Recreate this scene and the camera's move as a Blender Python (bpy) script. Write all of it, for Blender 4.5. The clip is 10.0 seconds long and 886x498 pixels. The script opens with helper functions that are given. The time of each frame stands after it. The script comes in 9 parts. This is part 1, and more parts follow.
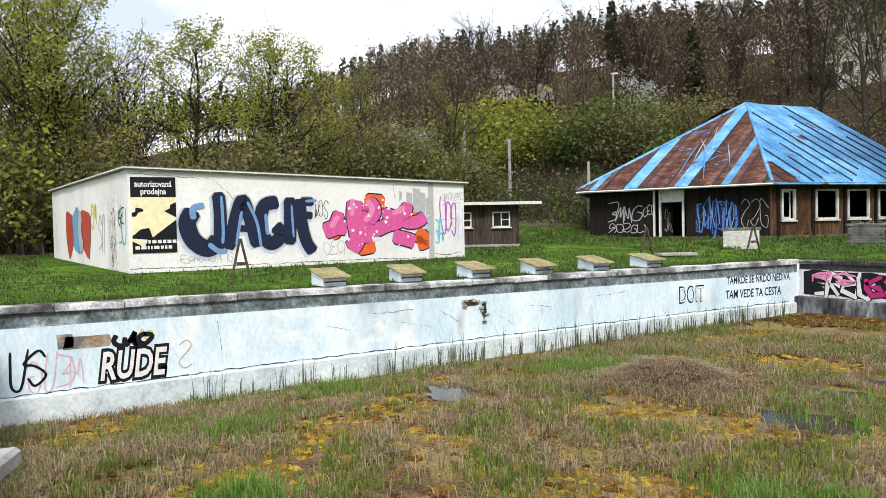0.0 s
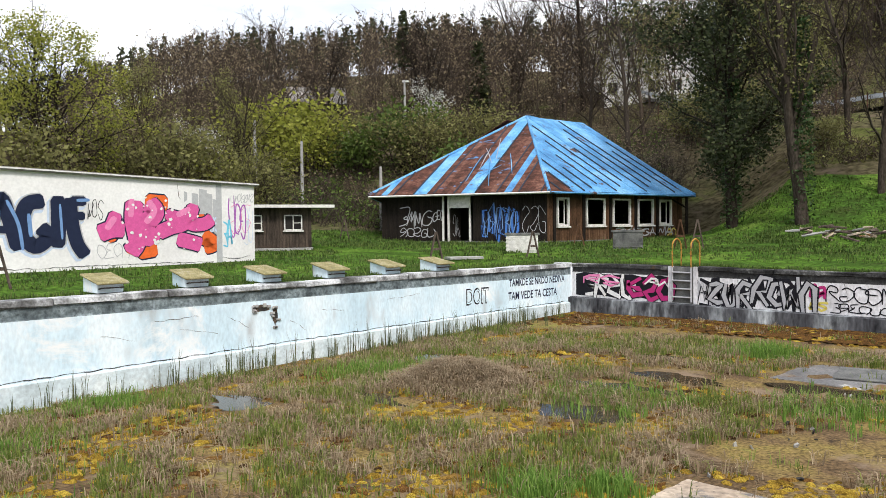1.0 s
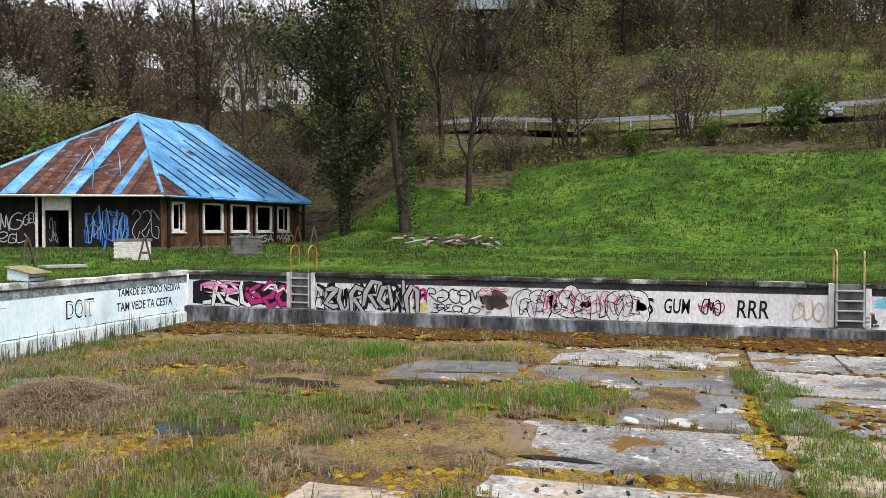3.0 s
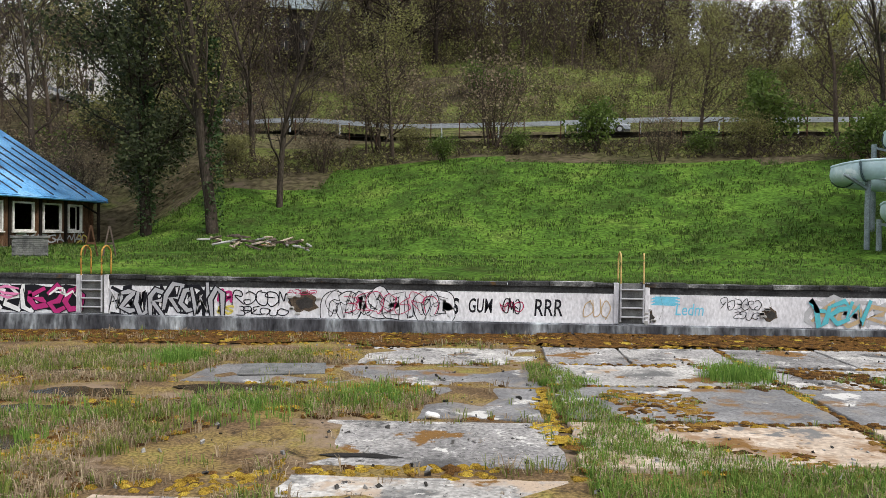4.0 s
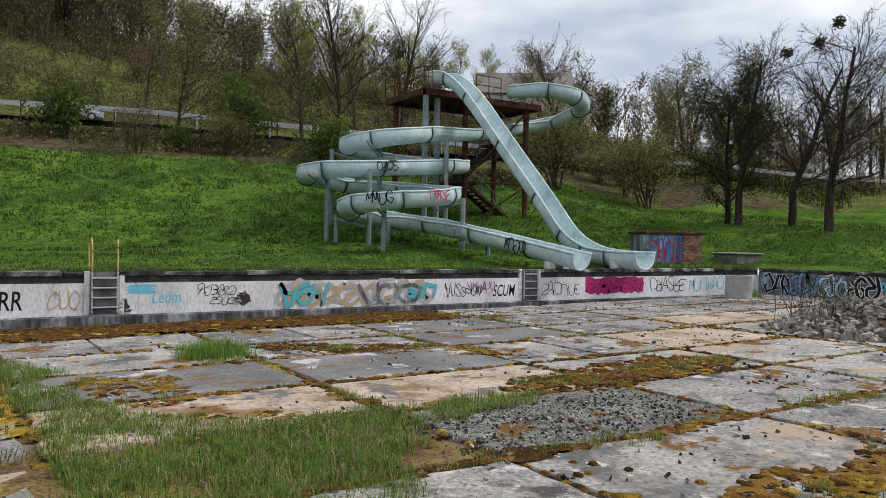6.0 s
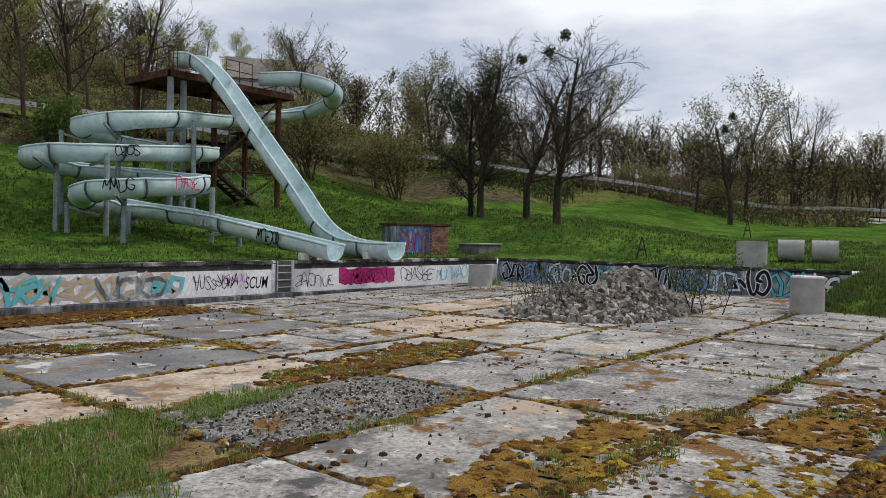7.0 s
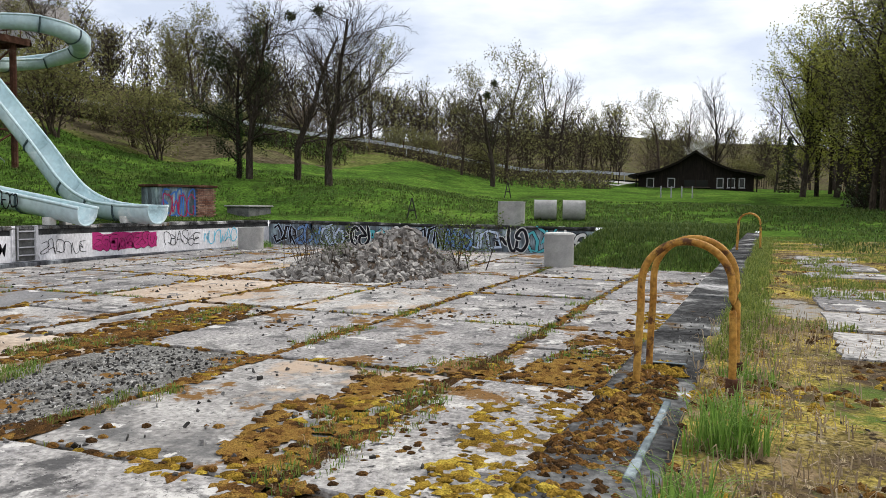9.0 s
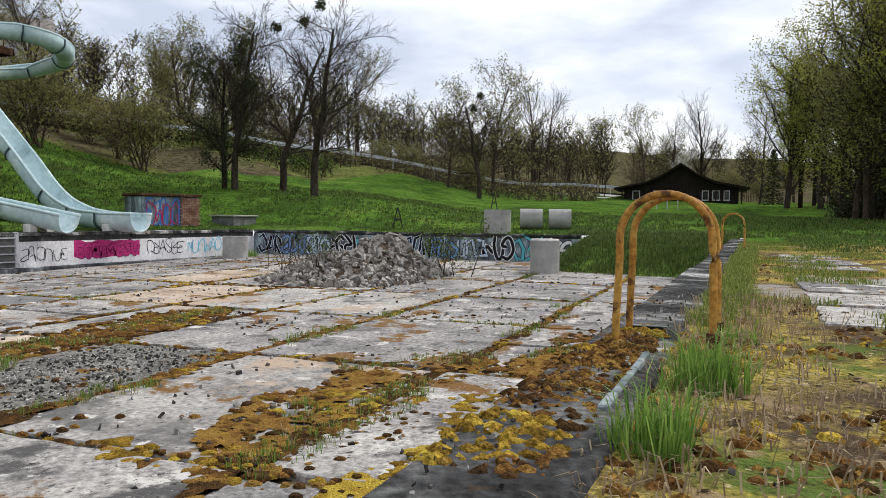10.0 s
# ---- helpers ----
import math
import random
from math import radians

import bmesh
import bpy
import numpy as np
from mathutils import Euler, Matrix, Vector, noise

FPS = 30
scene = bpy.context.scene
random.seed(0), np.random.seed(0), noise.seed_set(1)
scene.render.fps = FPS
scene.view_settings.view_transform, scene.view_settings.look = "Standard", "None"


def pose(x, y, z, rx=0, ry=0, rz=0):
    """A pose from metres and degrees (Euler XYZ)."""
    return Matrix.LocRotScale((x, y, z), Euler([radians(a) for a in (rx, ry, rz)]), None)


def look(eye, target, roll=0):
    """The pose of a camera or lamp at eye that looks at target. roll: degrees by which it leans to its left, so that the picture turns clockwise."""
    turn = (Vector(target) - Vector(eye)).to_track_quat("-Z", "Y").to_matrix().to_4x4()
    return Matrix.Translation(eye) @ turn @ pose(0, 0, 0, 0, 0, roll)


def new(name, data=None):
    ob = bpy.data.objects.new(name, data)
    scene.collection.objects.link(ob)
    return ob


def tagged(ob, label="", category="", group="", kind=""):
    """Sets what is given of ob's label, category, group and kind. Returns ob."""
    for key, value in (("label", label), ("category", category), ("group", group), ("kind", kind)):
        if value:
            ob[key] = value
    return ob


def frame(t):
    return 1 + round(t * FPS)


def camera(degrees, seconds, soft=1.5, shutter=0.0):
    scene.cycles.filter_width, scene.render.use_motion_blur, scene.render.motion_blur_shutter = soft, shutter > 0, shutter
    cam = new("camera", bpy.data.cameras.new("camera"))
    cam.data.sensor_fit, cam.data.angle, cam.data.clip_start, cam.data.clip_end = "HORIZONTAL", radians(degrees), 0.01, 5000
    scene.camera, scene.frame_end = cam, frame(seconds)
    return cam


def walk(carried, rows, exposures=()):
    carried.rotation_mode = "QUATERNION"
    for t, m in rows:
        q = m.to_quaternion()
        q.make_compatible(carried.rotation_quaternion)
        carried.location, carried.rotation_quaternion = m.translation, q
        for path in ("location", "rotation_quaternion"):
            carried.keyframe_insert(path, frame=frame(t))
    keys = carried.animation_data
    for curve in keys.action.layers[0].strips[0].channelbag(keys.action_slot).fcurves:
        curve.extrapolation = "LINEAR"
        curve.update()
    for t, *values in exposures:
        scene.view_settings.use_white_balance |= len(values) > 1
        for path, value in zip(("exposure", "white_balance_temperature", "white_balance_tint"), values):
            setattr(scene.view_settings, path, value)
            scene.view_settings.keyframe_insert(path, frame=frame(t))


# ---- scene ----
cam = camera(59.3, 10.0, soft=0.85)
PATH = [
    (0, (0.000, -0.000, 1.422), (-8.734, 4.859, 1.109), -1.14),
    (0.5, (-0.027, 0.009, 1.420), (-8.027, 6.002, 1.107), -0.82),
    (1, (-0.029, 0.021, 1.424), (-7.186, 6.999, 1.119), -0.57),
    (1.5, (-0.071, 0.052, 1.426), (-6.373, 7.812, 1.143), -0.34),
    (2, (-0.061, 0.040, 1.424), (-5.525, 8.411, 1.157), -0.28),
    (2.5, (-0.094, 0.032, 1.442), (-4.528, 8.991, 1.177), -0.15),
    (3, (-0.135, 0.089, 1.435), (-3.240, 9.592, 1.188), 0.08),
    (3.2, (-0.115, 0.092, 1.413), (-2.709, 9.747, 1.182), 0.13),
    (4.3, (0.060, 0.065, 1.354), (-0.163, 10.061, 1.167), 0.83),
    (4.5, (0.064, 0.055, 1.348), (0.253, 10.051, 1.144), 0.90),
    (5, (-0.007, 0.083, 1.154), (2.090, 9.859, 1.014), 0.99),
    (5.5, (-0.015, 0.077, 1.020), (3.553, 9.418, 0.923), 0.97),
    (6, (0.095, 0.099, 0.920), (5.465, 8.535, 0.850), 0.93),
    (6.2, (0.082, 0.077, 0.939), (6.068, 8.087, 0.866), 0.87),
    (7.3, (-0.051, 0.028, 0.971), (8.124, 5.784, 0.796), 1.07),
    (7.5, (-0.033, 0.028, 0.966), (8.403, 5.394, 0.772), 1.04),
    (8, (-0.035, 0.029, 0.961), (8.862, 4.583, 0.658), 1.05),
    (8.5, (-0.005, 0.029, 0.946), (9.066, 4.207, 0.438), 0.68),
    (9, (0.019, 0.026, 0.911), (9.221, 3.896, 0.330), 0.67),
    (9.5, (0.070, 0.006, 0.835), (9.291, 3.853, 0.408), 0.97),
    (10, (0.135, -0.005, 0.599), (9.407, 3.722, 0.216), 0.59),
]
walk(cam, [(t, look(eye, target, roll)) for t, eye, target, roll in PATH],
     exposures=[(0, 0.75), (1, 0.7), (2.5, 0.72), (3.5, 0.65), (4.5, 0.68), (5.5, 0.28), (6.5, 0.12), (7.5, 0.05), (8.5, 0.48), (9, 0.52), (9.5, 0.22), (10, 0.42)])

# ---- light ----
SUN_FROM = Vector((0.80, -0.42, 0.95)).normalized()
world = bpy.data.worlds.new("sky")
scene.world = world
world.use_nodes = True
wn, wl = world.node_tree.nodes, world.node_tree.links
wn.clear()
w_out = wn.new("ShaderNodeOutputWorld")
w_bg = wn.new("ShaderNodeBackground")
w_sky = wn.new("ShaderNodeTexSky")
w_sky.sky_type = "NISHITA"
w_sky.sun_disc = False
w_sky.sun_elevation = math.asin(SUN_FROM.z)
w_sky.sun_rotation = math.atan2(SUN_FROM.x, SUN_FROM.y)
w_sky.dust_density = 2.0
w_co = wn.new("ShaderNodeTexCoord")
w_map = wn.new("ShaderNodeMapping")
w_map.inputs["Scale"].default_value = (1.0, 1.0, 3.2)
w_noise = wn.new("ShaderNodeTexNoise")
w_noise.inputs["Scale"].default_value = 2.6
w_noise.inputs["Detail"].default_value = 7
w_noise.inputs["Roughness"].default_value = 0.52
w_ramp = wn.new("ShaderNodeValToRGB")
w_ramp.color_ramp.elements[0].position, w_ramp.color_ramp.elements[0].color = 0.36, (4.3, 4.75, 5.7, 1)
w_ramp.color_ramp.elements[1].position, w_ramp.color_ramp.elements[1].color = 0.58, (8.3, 8.4, 8.65, 1)
w_mix = wn.new("ShaderNodeMixRGB")
w_mix.inputs["Fac"].default_value = 0.9
wl.new(w_co.outputs["Generated"], w_map.inputs["Vector"])
wl.new(w_map.outputs[0], w_noise.inputs["Vector"])
wl.new(w_noise.outputs["Fac"], w_ramp.inputs["Fac"])
wl.new(w_sky.outputs[0], w_mix.inputs[1])
wl.new(w_ramp.outputs[0], w_mix.inputs[2])
wl.new(w_mix.outputs[0], w_bg.inputs["Color"])
w_bg.inputs["Strength"].default_value = 0.116
wl.new(w_bg.outputs[0], w_out.inputs[0])

sun = new("sun", bpy.data.lights.new("sun", "SUN"))
sun.data.energy, sun.data.angle, sun.data.color = 1.95, radians(12), (1.0, 0.96, 0.90)
sun.matrix_world = look(SUN_FROM * 50, (0, 0, 0))


# ---- materials ----
def nodes_of(m):
    m.use_nodes = True
    return m.node_tree.nodes, m.node_tree.links, m.node_tree.nodes["Principled BSDF"]


def ramp_node(n, stops):
    r = n.new("ShaderNodeValToRGB")
    e = r.color_ramp.elements
    while len(e) < len(stops):
        e.new(0.5)
    for k, (p, c) in enumerate(stops):
        e[k].position, e[k].color = p, (*c, 1) if len(c) == 3 else c
    return r


def mat(name, stops, scale=2.0, detail=6, fine=30.0, fine_amount=0.25, rough=0.85, bump=0.3, metal=0.0, stretch=(1, 1, 1), rand=0.0, island=0.0, spec=0.12, extra=(), stain=None, stain_scale=0.6, stain_range=(0.5, 0.62), stain2=None, stain2_scale=0.3, stain2_range=(0.52, 0.6)):
    """A weathered surface: large patches from stops, fine grain, optional stains, bump and variation per piece."""
    m = bpy.data.materials.new(name)
    n, l, b = nodes_of(m)
    co = n.new("ShaderNodeTexCoord")
    mp = n.new("ShaderNodeMapping")
    mp.inputs["Scale"].default_value = stretch
    l.new(co.outputs["Object"], mp.inputs["Vector"])
    big = n.new("ShaderNodeTexNoise")
    big.inputs["Scale"].default_value, big.inputs["Detail"].default_value, big.inputs["Roughness"].default_value = scale, detail, 0.62
    l.new(mp.outputs[0], big.inputs["Vector"])
    src = big.outputs["Fac"]
    if rand or island:
        add = n.new("ShaderNodeMath")
        add.operation = "MULTIPLY_ADD"
        if rand:
            info = n.new("ShaderNodeObjectInfo")
            l.new(info.outputs["Random"], add.inputs[0])
        else:
            info = n.new("ShaderNodeNewGeometry")
            l.new(info.outputs["Random Per Island"], add.inputs[0])
        amount = rand or island
        add.inputs[1].default_value = amount
        off = n.new("ShaderNodeMath")
        off.inputs[1].default_value = -amount / 2
        l.new(src, off.inputs[0])
        l.new(off.outputs[0], add.inputs[2])
        src = add.outputs[0]
    rp = ramp_node(n, stops)
    l.new(src, rp.inputs["Fac"])
    grain = n.new("ShaderNodeTexNoise")
    grain.inputs["Scale"].default_value, grain.inputs["Detail"].default_value = fine, 4
    l.new(mp.outputs[0], grain.inputs["Vector"])
    gr = n.new("ShaderNodeMapRange")
    gr.inputs["From Min"].default_value, gr.inputs["From Max"].default_value = 0.3, 0.7
    gr.inputs["To Min"].default_value, gr.inputs["To Max"].default_value = 1 - fine_amount, 1 + fine_amount
    l.new(grain.outputs["Fac"], gr.inputs["Value"])
    mul = n.new("ShaderNodeMixRGB")
    mul.blend_type, mul.inputs["Fac"].default_value = "MULTIPLY", 1.0
    l.new(rp.outputs[0], mul.inputs[1])
    l.new(gr.outputs[0], mul.inputs[2])
    colour = mul.outputs[0]
    if stain:
        st = n.new("ShaderNodeTexNoise")
        st.inputs["Scale"].default_value, st.inputs["Detail"].default_value, st.inputs["Roughness"].default_value = stain_scale, 9, 0.68
        l.new(mp.outputs[0], st.inputs["Vector"])
        sr = n.new("ShaderNodeMapRange")
        sr.inputs["From Min"].default_value, sr.inputs["From Max"].default_value = stain_range
        l.new(st.outputs["Fac"], sr.inputs["Value"])
        sm = n.new("ShaderNodeMixRGB")
        sm.inputs[2].default_value = (*stain, 1)
        l.new(sr.outputs[0], sm.inputs["Fac"])
        l.new(colour, sm.inputs[1])
        colour = sm.outputs[0]
    if stain2:
        st = n.new("ShaderNodeTexNoise")
        st.inputs["Scale"].default_value, st.inputs["Detail"].default_value, st.inputs["Roughness"].default_value = stain2_scale, 10, 0.7
        st.inputs["Distortion"].default_value = 0.6
        l.new(co.outputs["Object"], st.inputs["Vector"])
        sr = n.new("ShaderNodeMapRange")
        sr.inputs["From Min"].default_value, sr.inputs["From Max"].default_value = stain2_range
        l.new(st.outputs["Fac"], sr.inputs["Value"])
        sm = n.new("ShaderNodeMixRGB")
        sm.inputs[2].default_value = (*stain2, 1)
        l.new(sr.outputs[0], sm.inputs["Fac"])
        l.new(colour, sm.inputs[1])
        colour = sm.outputs[0]
    for tint, size, lo, hi in extra:
        st = n.new("ShaderNodeTexNoise")
        st.inputs["Scale"].default_value, st.inputs["Detail"].default_value, st.inputs["Roughness"].default_value = size, 8, 0.66
        mv = n.new("ShaderNodeVectorMath")
        mv.inputs[1].default_value = (size * 3.7, lo * 91.0, 5.0)
        l.new(co.outputs["Object"], mv.inputs[0])
        l.new(mv.outputs[0], st.inputs["Vector"])
        sr = n.new("ShaderNodeMapRange")
        sr.inputs["From Min"].default_value, sr.inputs["From Max"].default_value = lo, hi
        l.new(st.outputs["Fac"], sr.inputs["Value"])
        sm = n.new("ShaderNodeMixRGB")
        sm.inputs[2].default_value = (*tint, 1)
        l.new(sr.outputs[0], sm.inputs["Fac"])
        l.new(colour, sm.inputs[1])
        colour = sm.outputs[0]
    l.new(colour, b.inputs["Base Color"])
    b.inputs["Roughness"].default_value, b.inputs["Metallic"].default_value = rough, metal
    b.inputs["Specular IOR Level"].default_value = spec
    if bump:
        bp = n.new("ShaderNodeBump")
        bp.inputs["Strength"].default_value, bp.inputs["Distance"].default_value = bump, 0.03
        l.new(grain.outputs["Fac"], bp.inputs["Height"])
        l.new(bp.outputs[0], b.inputs["Normal"])
    return m


def leaf_mat(name, a, b2, c, translucent=0.3):
    """Foliage: varies leaf by leaf, lets some light through."""
    m = bpy.data.materials.new(name)
    n, l, b = nodes_of(m)
    g = n.new("ShaderNodeNewGeometry")
    r = ramp_node(n, [(0.0, a), (0.5, b2), (1.0, c)])
    l.new(g.outputs["Random Per Island"], r.inputs["Fac"])
    l.new(r.outputs[0], b.inputs["Base Color"])
    b.inputs["Roughness"].default_value = 0.7
    b.inputs["Specular IOR Level"].default_value = 0.2
    t = n.new("ShaderNodeBsdfTranslucent")
    l.new(r.outputs[0], t.inputs["Color"])
    mx = n.new("ShaderNodeMixShader")
    mx.inputs[0].default_value = translucent
    l.new(b.outputs[0], mx.inputs[1])
    l.new(t.outputs[0], mx.inputs[2])
    l.new(mx.outputs[0], n["Material Output"].inputs["Surface"])
    return m


def paint(name, c, rough=0.55, wear=0.12):
    return mat(name, [(0.3, tuple(v * (1 - wear) for v in c)), (0.7, tuple(min(1, v * (1 + wear)) for v in c))], scale=6, fine=60, fine_amount=0.1, rough=rough, bump=0.1)


M = {}
M["lawn"] = mat("lawn", [(0.28, (0.04, 0.046, 0.017)), (0.42, (0.045, 0.088, 0.017)), (0.56, (0.075, 0.14, 0.022)), (0.72, (0.12, 0.17, 0.036))], scale=0.3, detail=11, fine=6, fine_amount=0.6, rough=1, bump=1.0, spec=0.0, stain=(0.035, 0.055, 0.014), stain_scale=0.8, stain_range=(0.52, 0.66))
M["forest_floor"] = mat("forest_floor", [(0.3, (0.045, 0.04, 0.022)), (0.5, (0.08, 0.068, 0.04)), (0.7, (0.085, 0.10, 0.03))], scale=0.15, detail=11, fine=2.5, fine_amount=0.6, rough=1, bump=1.0, spec=0.0, stain=(0.13, 0.10, 0.075), stain_scale=0.5, stain_range=(0.55, 0.7))
M["rough_grass"] = mat("rough_grass", [(0.3, (0.06, 0.06, 0.024)), (0.5, (0.10, 0.115, 0.034)), (0.7, (0.14, 0.175, 0.045))], scale=0.25, detail=11, fine=3.5, fine_amount=0.55, rough=1, bump=1.0, spec=0.0, stain=(0.13, 0.10, 0.06), stain_scale=0.4, stain_range=(0.55, 0.66))
M["moss_soil"] = mat("moss_soil", [(0.3, (0.07, 0.045, 0.024)), (0.44, (0.135, 0.088, 0.046)), (0.58, (0.20, 0.145, 0.05)), (0.74, (0.19, 0.20, 0.045))], scale=0.8, detail=11, fine=22, fine_amount=0.6, rough=0.95, bump=1.0, spec=0.1, stain=(0.22, 0.16, 0.11), stain_scale=0.6, stain_range=(0.54, 0.64), stain2=(0.035, 0.025, 0.016), stain2_scale=1.8, stain2_range=(0.58, 0.68))
M["deck_moss"] = mat("deck_moss", [(0.28, (0.09, 0.07, 0.04)), (0.42, (0.20, 0.155, 0.055)), (0.55, (0.34, 0.265, 0.065)), (0.72, (0.28, 0.25, 0.07))], scale=1.4, detail=12, fine=45, fine_amount=0.7, rough=1, bump=1.0, spec=0.0, stain=(0.085, 0.062, 0.042), stain_scale=1.3, stain_range=(0.48, 0.58), stain2=(0.10, 0.14, 0.035), stain2_scale=0.7, stain2_range=(0.56, 0.64), extra=[((0.30, 0.28, 0.25), 0.7, 0.58, 0.62), ((0.26, 0.19, 0.11), 3.0, 0.56, 0.62), (( 0.04, 0.03, 0.02), 9, 0.58, 0.64), ((0.42, 0.34, 0.20), 16, 0.62, 0.66)])
MOSS_BROWN, LICHEN, SOOT = (0.17, 0.09, 0.028), (0.52, 0.50, 0.47), (0.045, 0.042, 0.042)
M["slab"] = mat("slab", [(0.25, (0.13, 0.125, 0.12)), (0.42, (0.215, 0.205, 0.20)), (0.58, (0.31, 0.295, 0.28)), (0.76, (0.44, 0.42, 0.39))], scale=0.55, detail=13, fine=16, fine_amount=0.45, rough=0.85, bump=0.9, rand=0.18, spec=0.1, extra=[((0.085, 0.082, 0.08), 1.1, 0.53, 0.62), (LICHEN, 1.9, 0.585, 0.62), (MOSS_BROWN, 0.6, 0.575, 0.60), (SOOT, 5, 0.60, 0.66), (SOOT, 18, 0.60, 0.66), (LICHEN, 22, 0.63, 0.67)])
M["slab_pale"] = mat("slab_pale", [(0.28, (0.20, 0.19, 0.18)), (0.5, (0.33, 0.315, 0.295)), (0.72, (0.48, 0.46, 0.43))], scale=0.6, detail=13, fine=14, fine_amount=0.4, rough=0.85, bump=0.8, rand=0.16, spec=0.1, extra=[((0.12, 0.117, 0.113), 0.9, 0.52, 0.62), ((0.40, 0.31, 0.23), 0.5, 0.56, 0.63), (LICHEN, 2.6, 0.60, 0.63), (MOSS_BROWN, 0.8, 0.59, 0.62), (SOOT, 5, 0.61, 0.67), (SOOT, 16, 0.61, 0.67)])
M["slab_wet"] = mat("slab_wet", [(0.3, (0.09, 0.087, 0.088)), (0.5, (0.155, 0.15, 0.15)), (0.7, (0.26, 0.25, 0.245))], scale=0.7, detail=13, fine=16, fine_amount=0.4, rough=0.55, bump=0.5, spec=0.3, extra=[(LICHEN, 0.9, 0.575, 0.61), (MOSS_BROWN, 0.8, 0.57, 0.62), ((0.20, 0.175, 0.15), 1.7, 0.55, 0.63), (SOOT, 12, 0.60, 0.66)])
M["slab_rough"] = mat("slab_rough", [(0.3, (0.12, 0.115, 0.105)), (0.6, (0.22, 0.215, 0.20)), (0.75, (0.36, 0.35, 0.33))], scale=1.4, detail=13, fine=26, fine_amount=0.6, rough=0.95, bump=1.0, rand=0.1, spec=0.0, extra=[(SOOT, 7, 0.55, 0.61), (LICHEN, 12, 0.60, 0.64), (MOSS_BROWN, 0.9, 0.60, 0.63)])
M["slab_sand"] = mat("slab_sand", [(0.3, (0.30, 0.23, 0.17)), (0.5, (0.42, 0.34, 0.265)), (0.7, (0.52, 0.44, 0.36))], scale=0.8, detail=12, fine=12, fine_amount=0.3, rough=0.85, bump=0.5, extra=[((0.24, 0.15, 0.085), 0.7, 0.54, 0.63), (MOSS_BROWN, 0.9, 0.58, 0.62), ((0.15, 0.145, 0.14), 1.2, 0.57, 0.62), (SOOT, 11, 0.62, 0.68)])
M["coping"] = mat("coping", [(0.32, (0.06, 0.058, 0.055)), (0.45, (0.20, 0.20, 0.20)), (0.56, (0.52, 0.53, 0.54)), (0.7, (0.68, 0.69, 0.70))], scale=1.1, detail=11, fine=20, fine_amount=0.35, bump=0.7, rand=0.14, rough=0.9, spec=0.05, stain=(0.30, 0.22, 0.15), stain_scale=0.9, stain_range=(0.62, 0.68))
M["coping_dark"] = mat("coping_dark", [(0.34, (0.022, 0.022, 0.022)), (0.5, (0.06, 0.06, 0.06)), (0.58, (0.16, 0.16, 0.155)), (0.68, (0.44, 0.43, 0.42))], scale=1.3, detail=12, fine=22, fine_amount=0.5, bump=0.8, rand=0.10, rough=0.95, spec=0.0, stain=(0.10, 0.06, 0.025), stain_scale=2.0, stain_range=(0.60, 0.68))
M["gutter"] = mat("gutter", [(0.3, (0.05, 0.06, 0.065)), (0.5, (0.15, 0.18, 0.19)), (0.7, (0.36, 0.42, 0.44))], scale=2.0, detail=11, fine=14, fine_amount=0.5, bump=0.5, spec=0.05)
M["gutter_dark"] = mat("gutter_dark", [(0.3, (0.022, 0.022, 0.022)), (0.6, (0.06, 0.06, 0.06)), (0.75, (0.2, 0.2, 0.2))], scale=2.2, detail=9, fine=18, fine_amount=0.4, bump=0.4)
M["wall_blue"] = mat("wall_blue", [(0.25, (0.44, 0.58, 0.66)), (0.45, (0.60, 0.73, 0.80)), (0.65, (0.76, 0.84, 0.88))], scale=0.7, detail=10, fine=16, fine_amount=0.10, rough=0.8, bump=0.2, spec=0.1, stain=(0.36, 0.35, 0.34), stain_scale=1.0, stain_range=(0.57, 0.74), stretch=(1, 1, 0.45), stain2=(0.82, 0.83, 0.83), stain2_scale=0.6, stain2_range=(0.56, 0.66))
M["wall_grey"] = mat("wall_grey", [(0.25, (0.46, 0.45, 0.47)), (0.45, (0.64, 0.63, 0.65)), (0.65, (0.76, 0.75, 0.77))], scale=0.8, detail=10, fine=14, fine_amount=0.2, rough=0.85, bump=0.25, spec=0.1, stain=(0.12, 0.115, 0.115), stain_scale=1.0, stain_range=(0.60, 0.70), stretch=(1, 1, 0.5))
M["wall_dark"] = mat("wall_dark", [(0.3, (0.04, 0.045, 0.05)), (0.48, (0.11, 0.13, 0.15)), (0.6, (0.30, 0.38, 0.42)), (0.72, (0.55, 0.6, 0.6))], scale=1.3, detail=9, fine=12, fine_amount=0.35, rough=0.8, bump=0.3, stretch=(1, 1.4, 0.35))
M["plinth"] = mat("plinth", [(0.32, (0.035, 0.035, 0.04)), (0.5, (0.09, 0.092, 0.10)), (0.6, (0.22, 0.235, 0.25)), (0.72, (0.48, 0.51, 0.53))], scale=1.2, detail=12, fine=10, fine_amount=0.5, rough=0.95, bump=0.4, spec=0.0, stretch=(1, 1, 0.3))
M["plinth_blue"] = mat("plinth_blue", [(0.28, (0.36, 0.42, 0.44)), (0.5, (0.58, 0.66, 0.69)), (0.7, (0.74, 0.79, 0.80))], scale=1.2, detail=9, fine=14, fine_amount=0.15, rough=0.8, bump=0.25, stain=(0.3, 0.28, 0.24), stain_scale=1.6, stain_range=(0.60, 0.75))
M["concrete"] = mat("concrete", [(0.3, (0.26, 0.255, 0.245)), (0.7, (0.40, 0.39, 0.37))], scale=2.5, fine=40, fine_amount=0.15, bump=0.3)
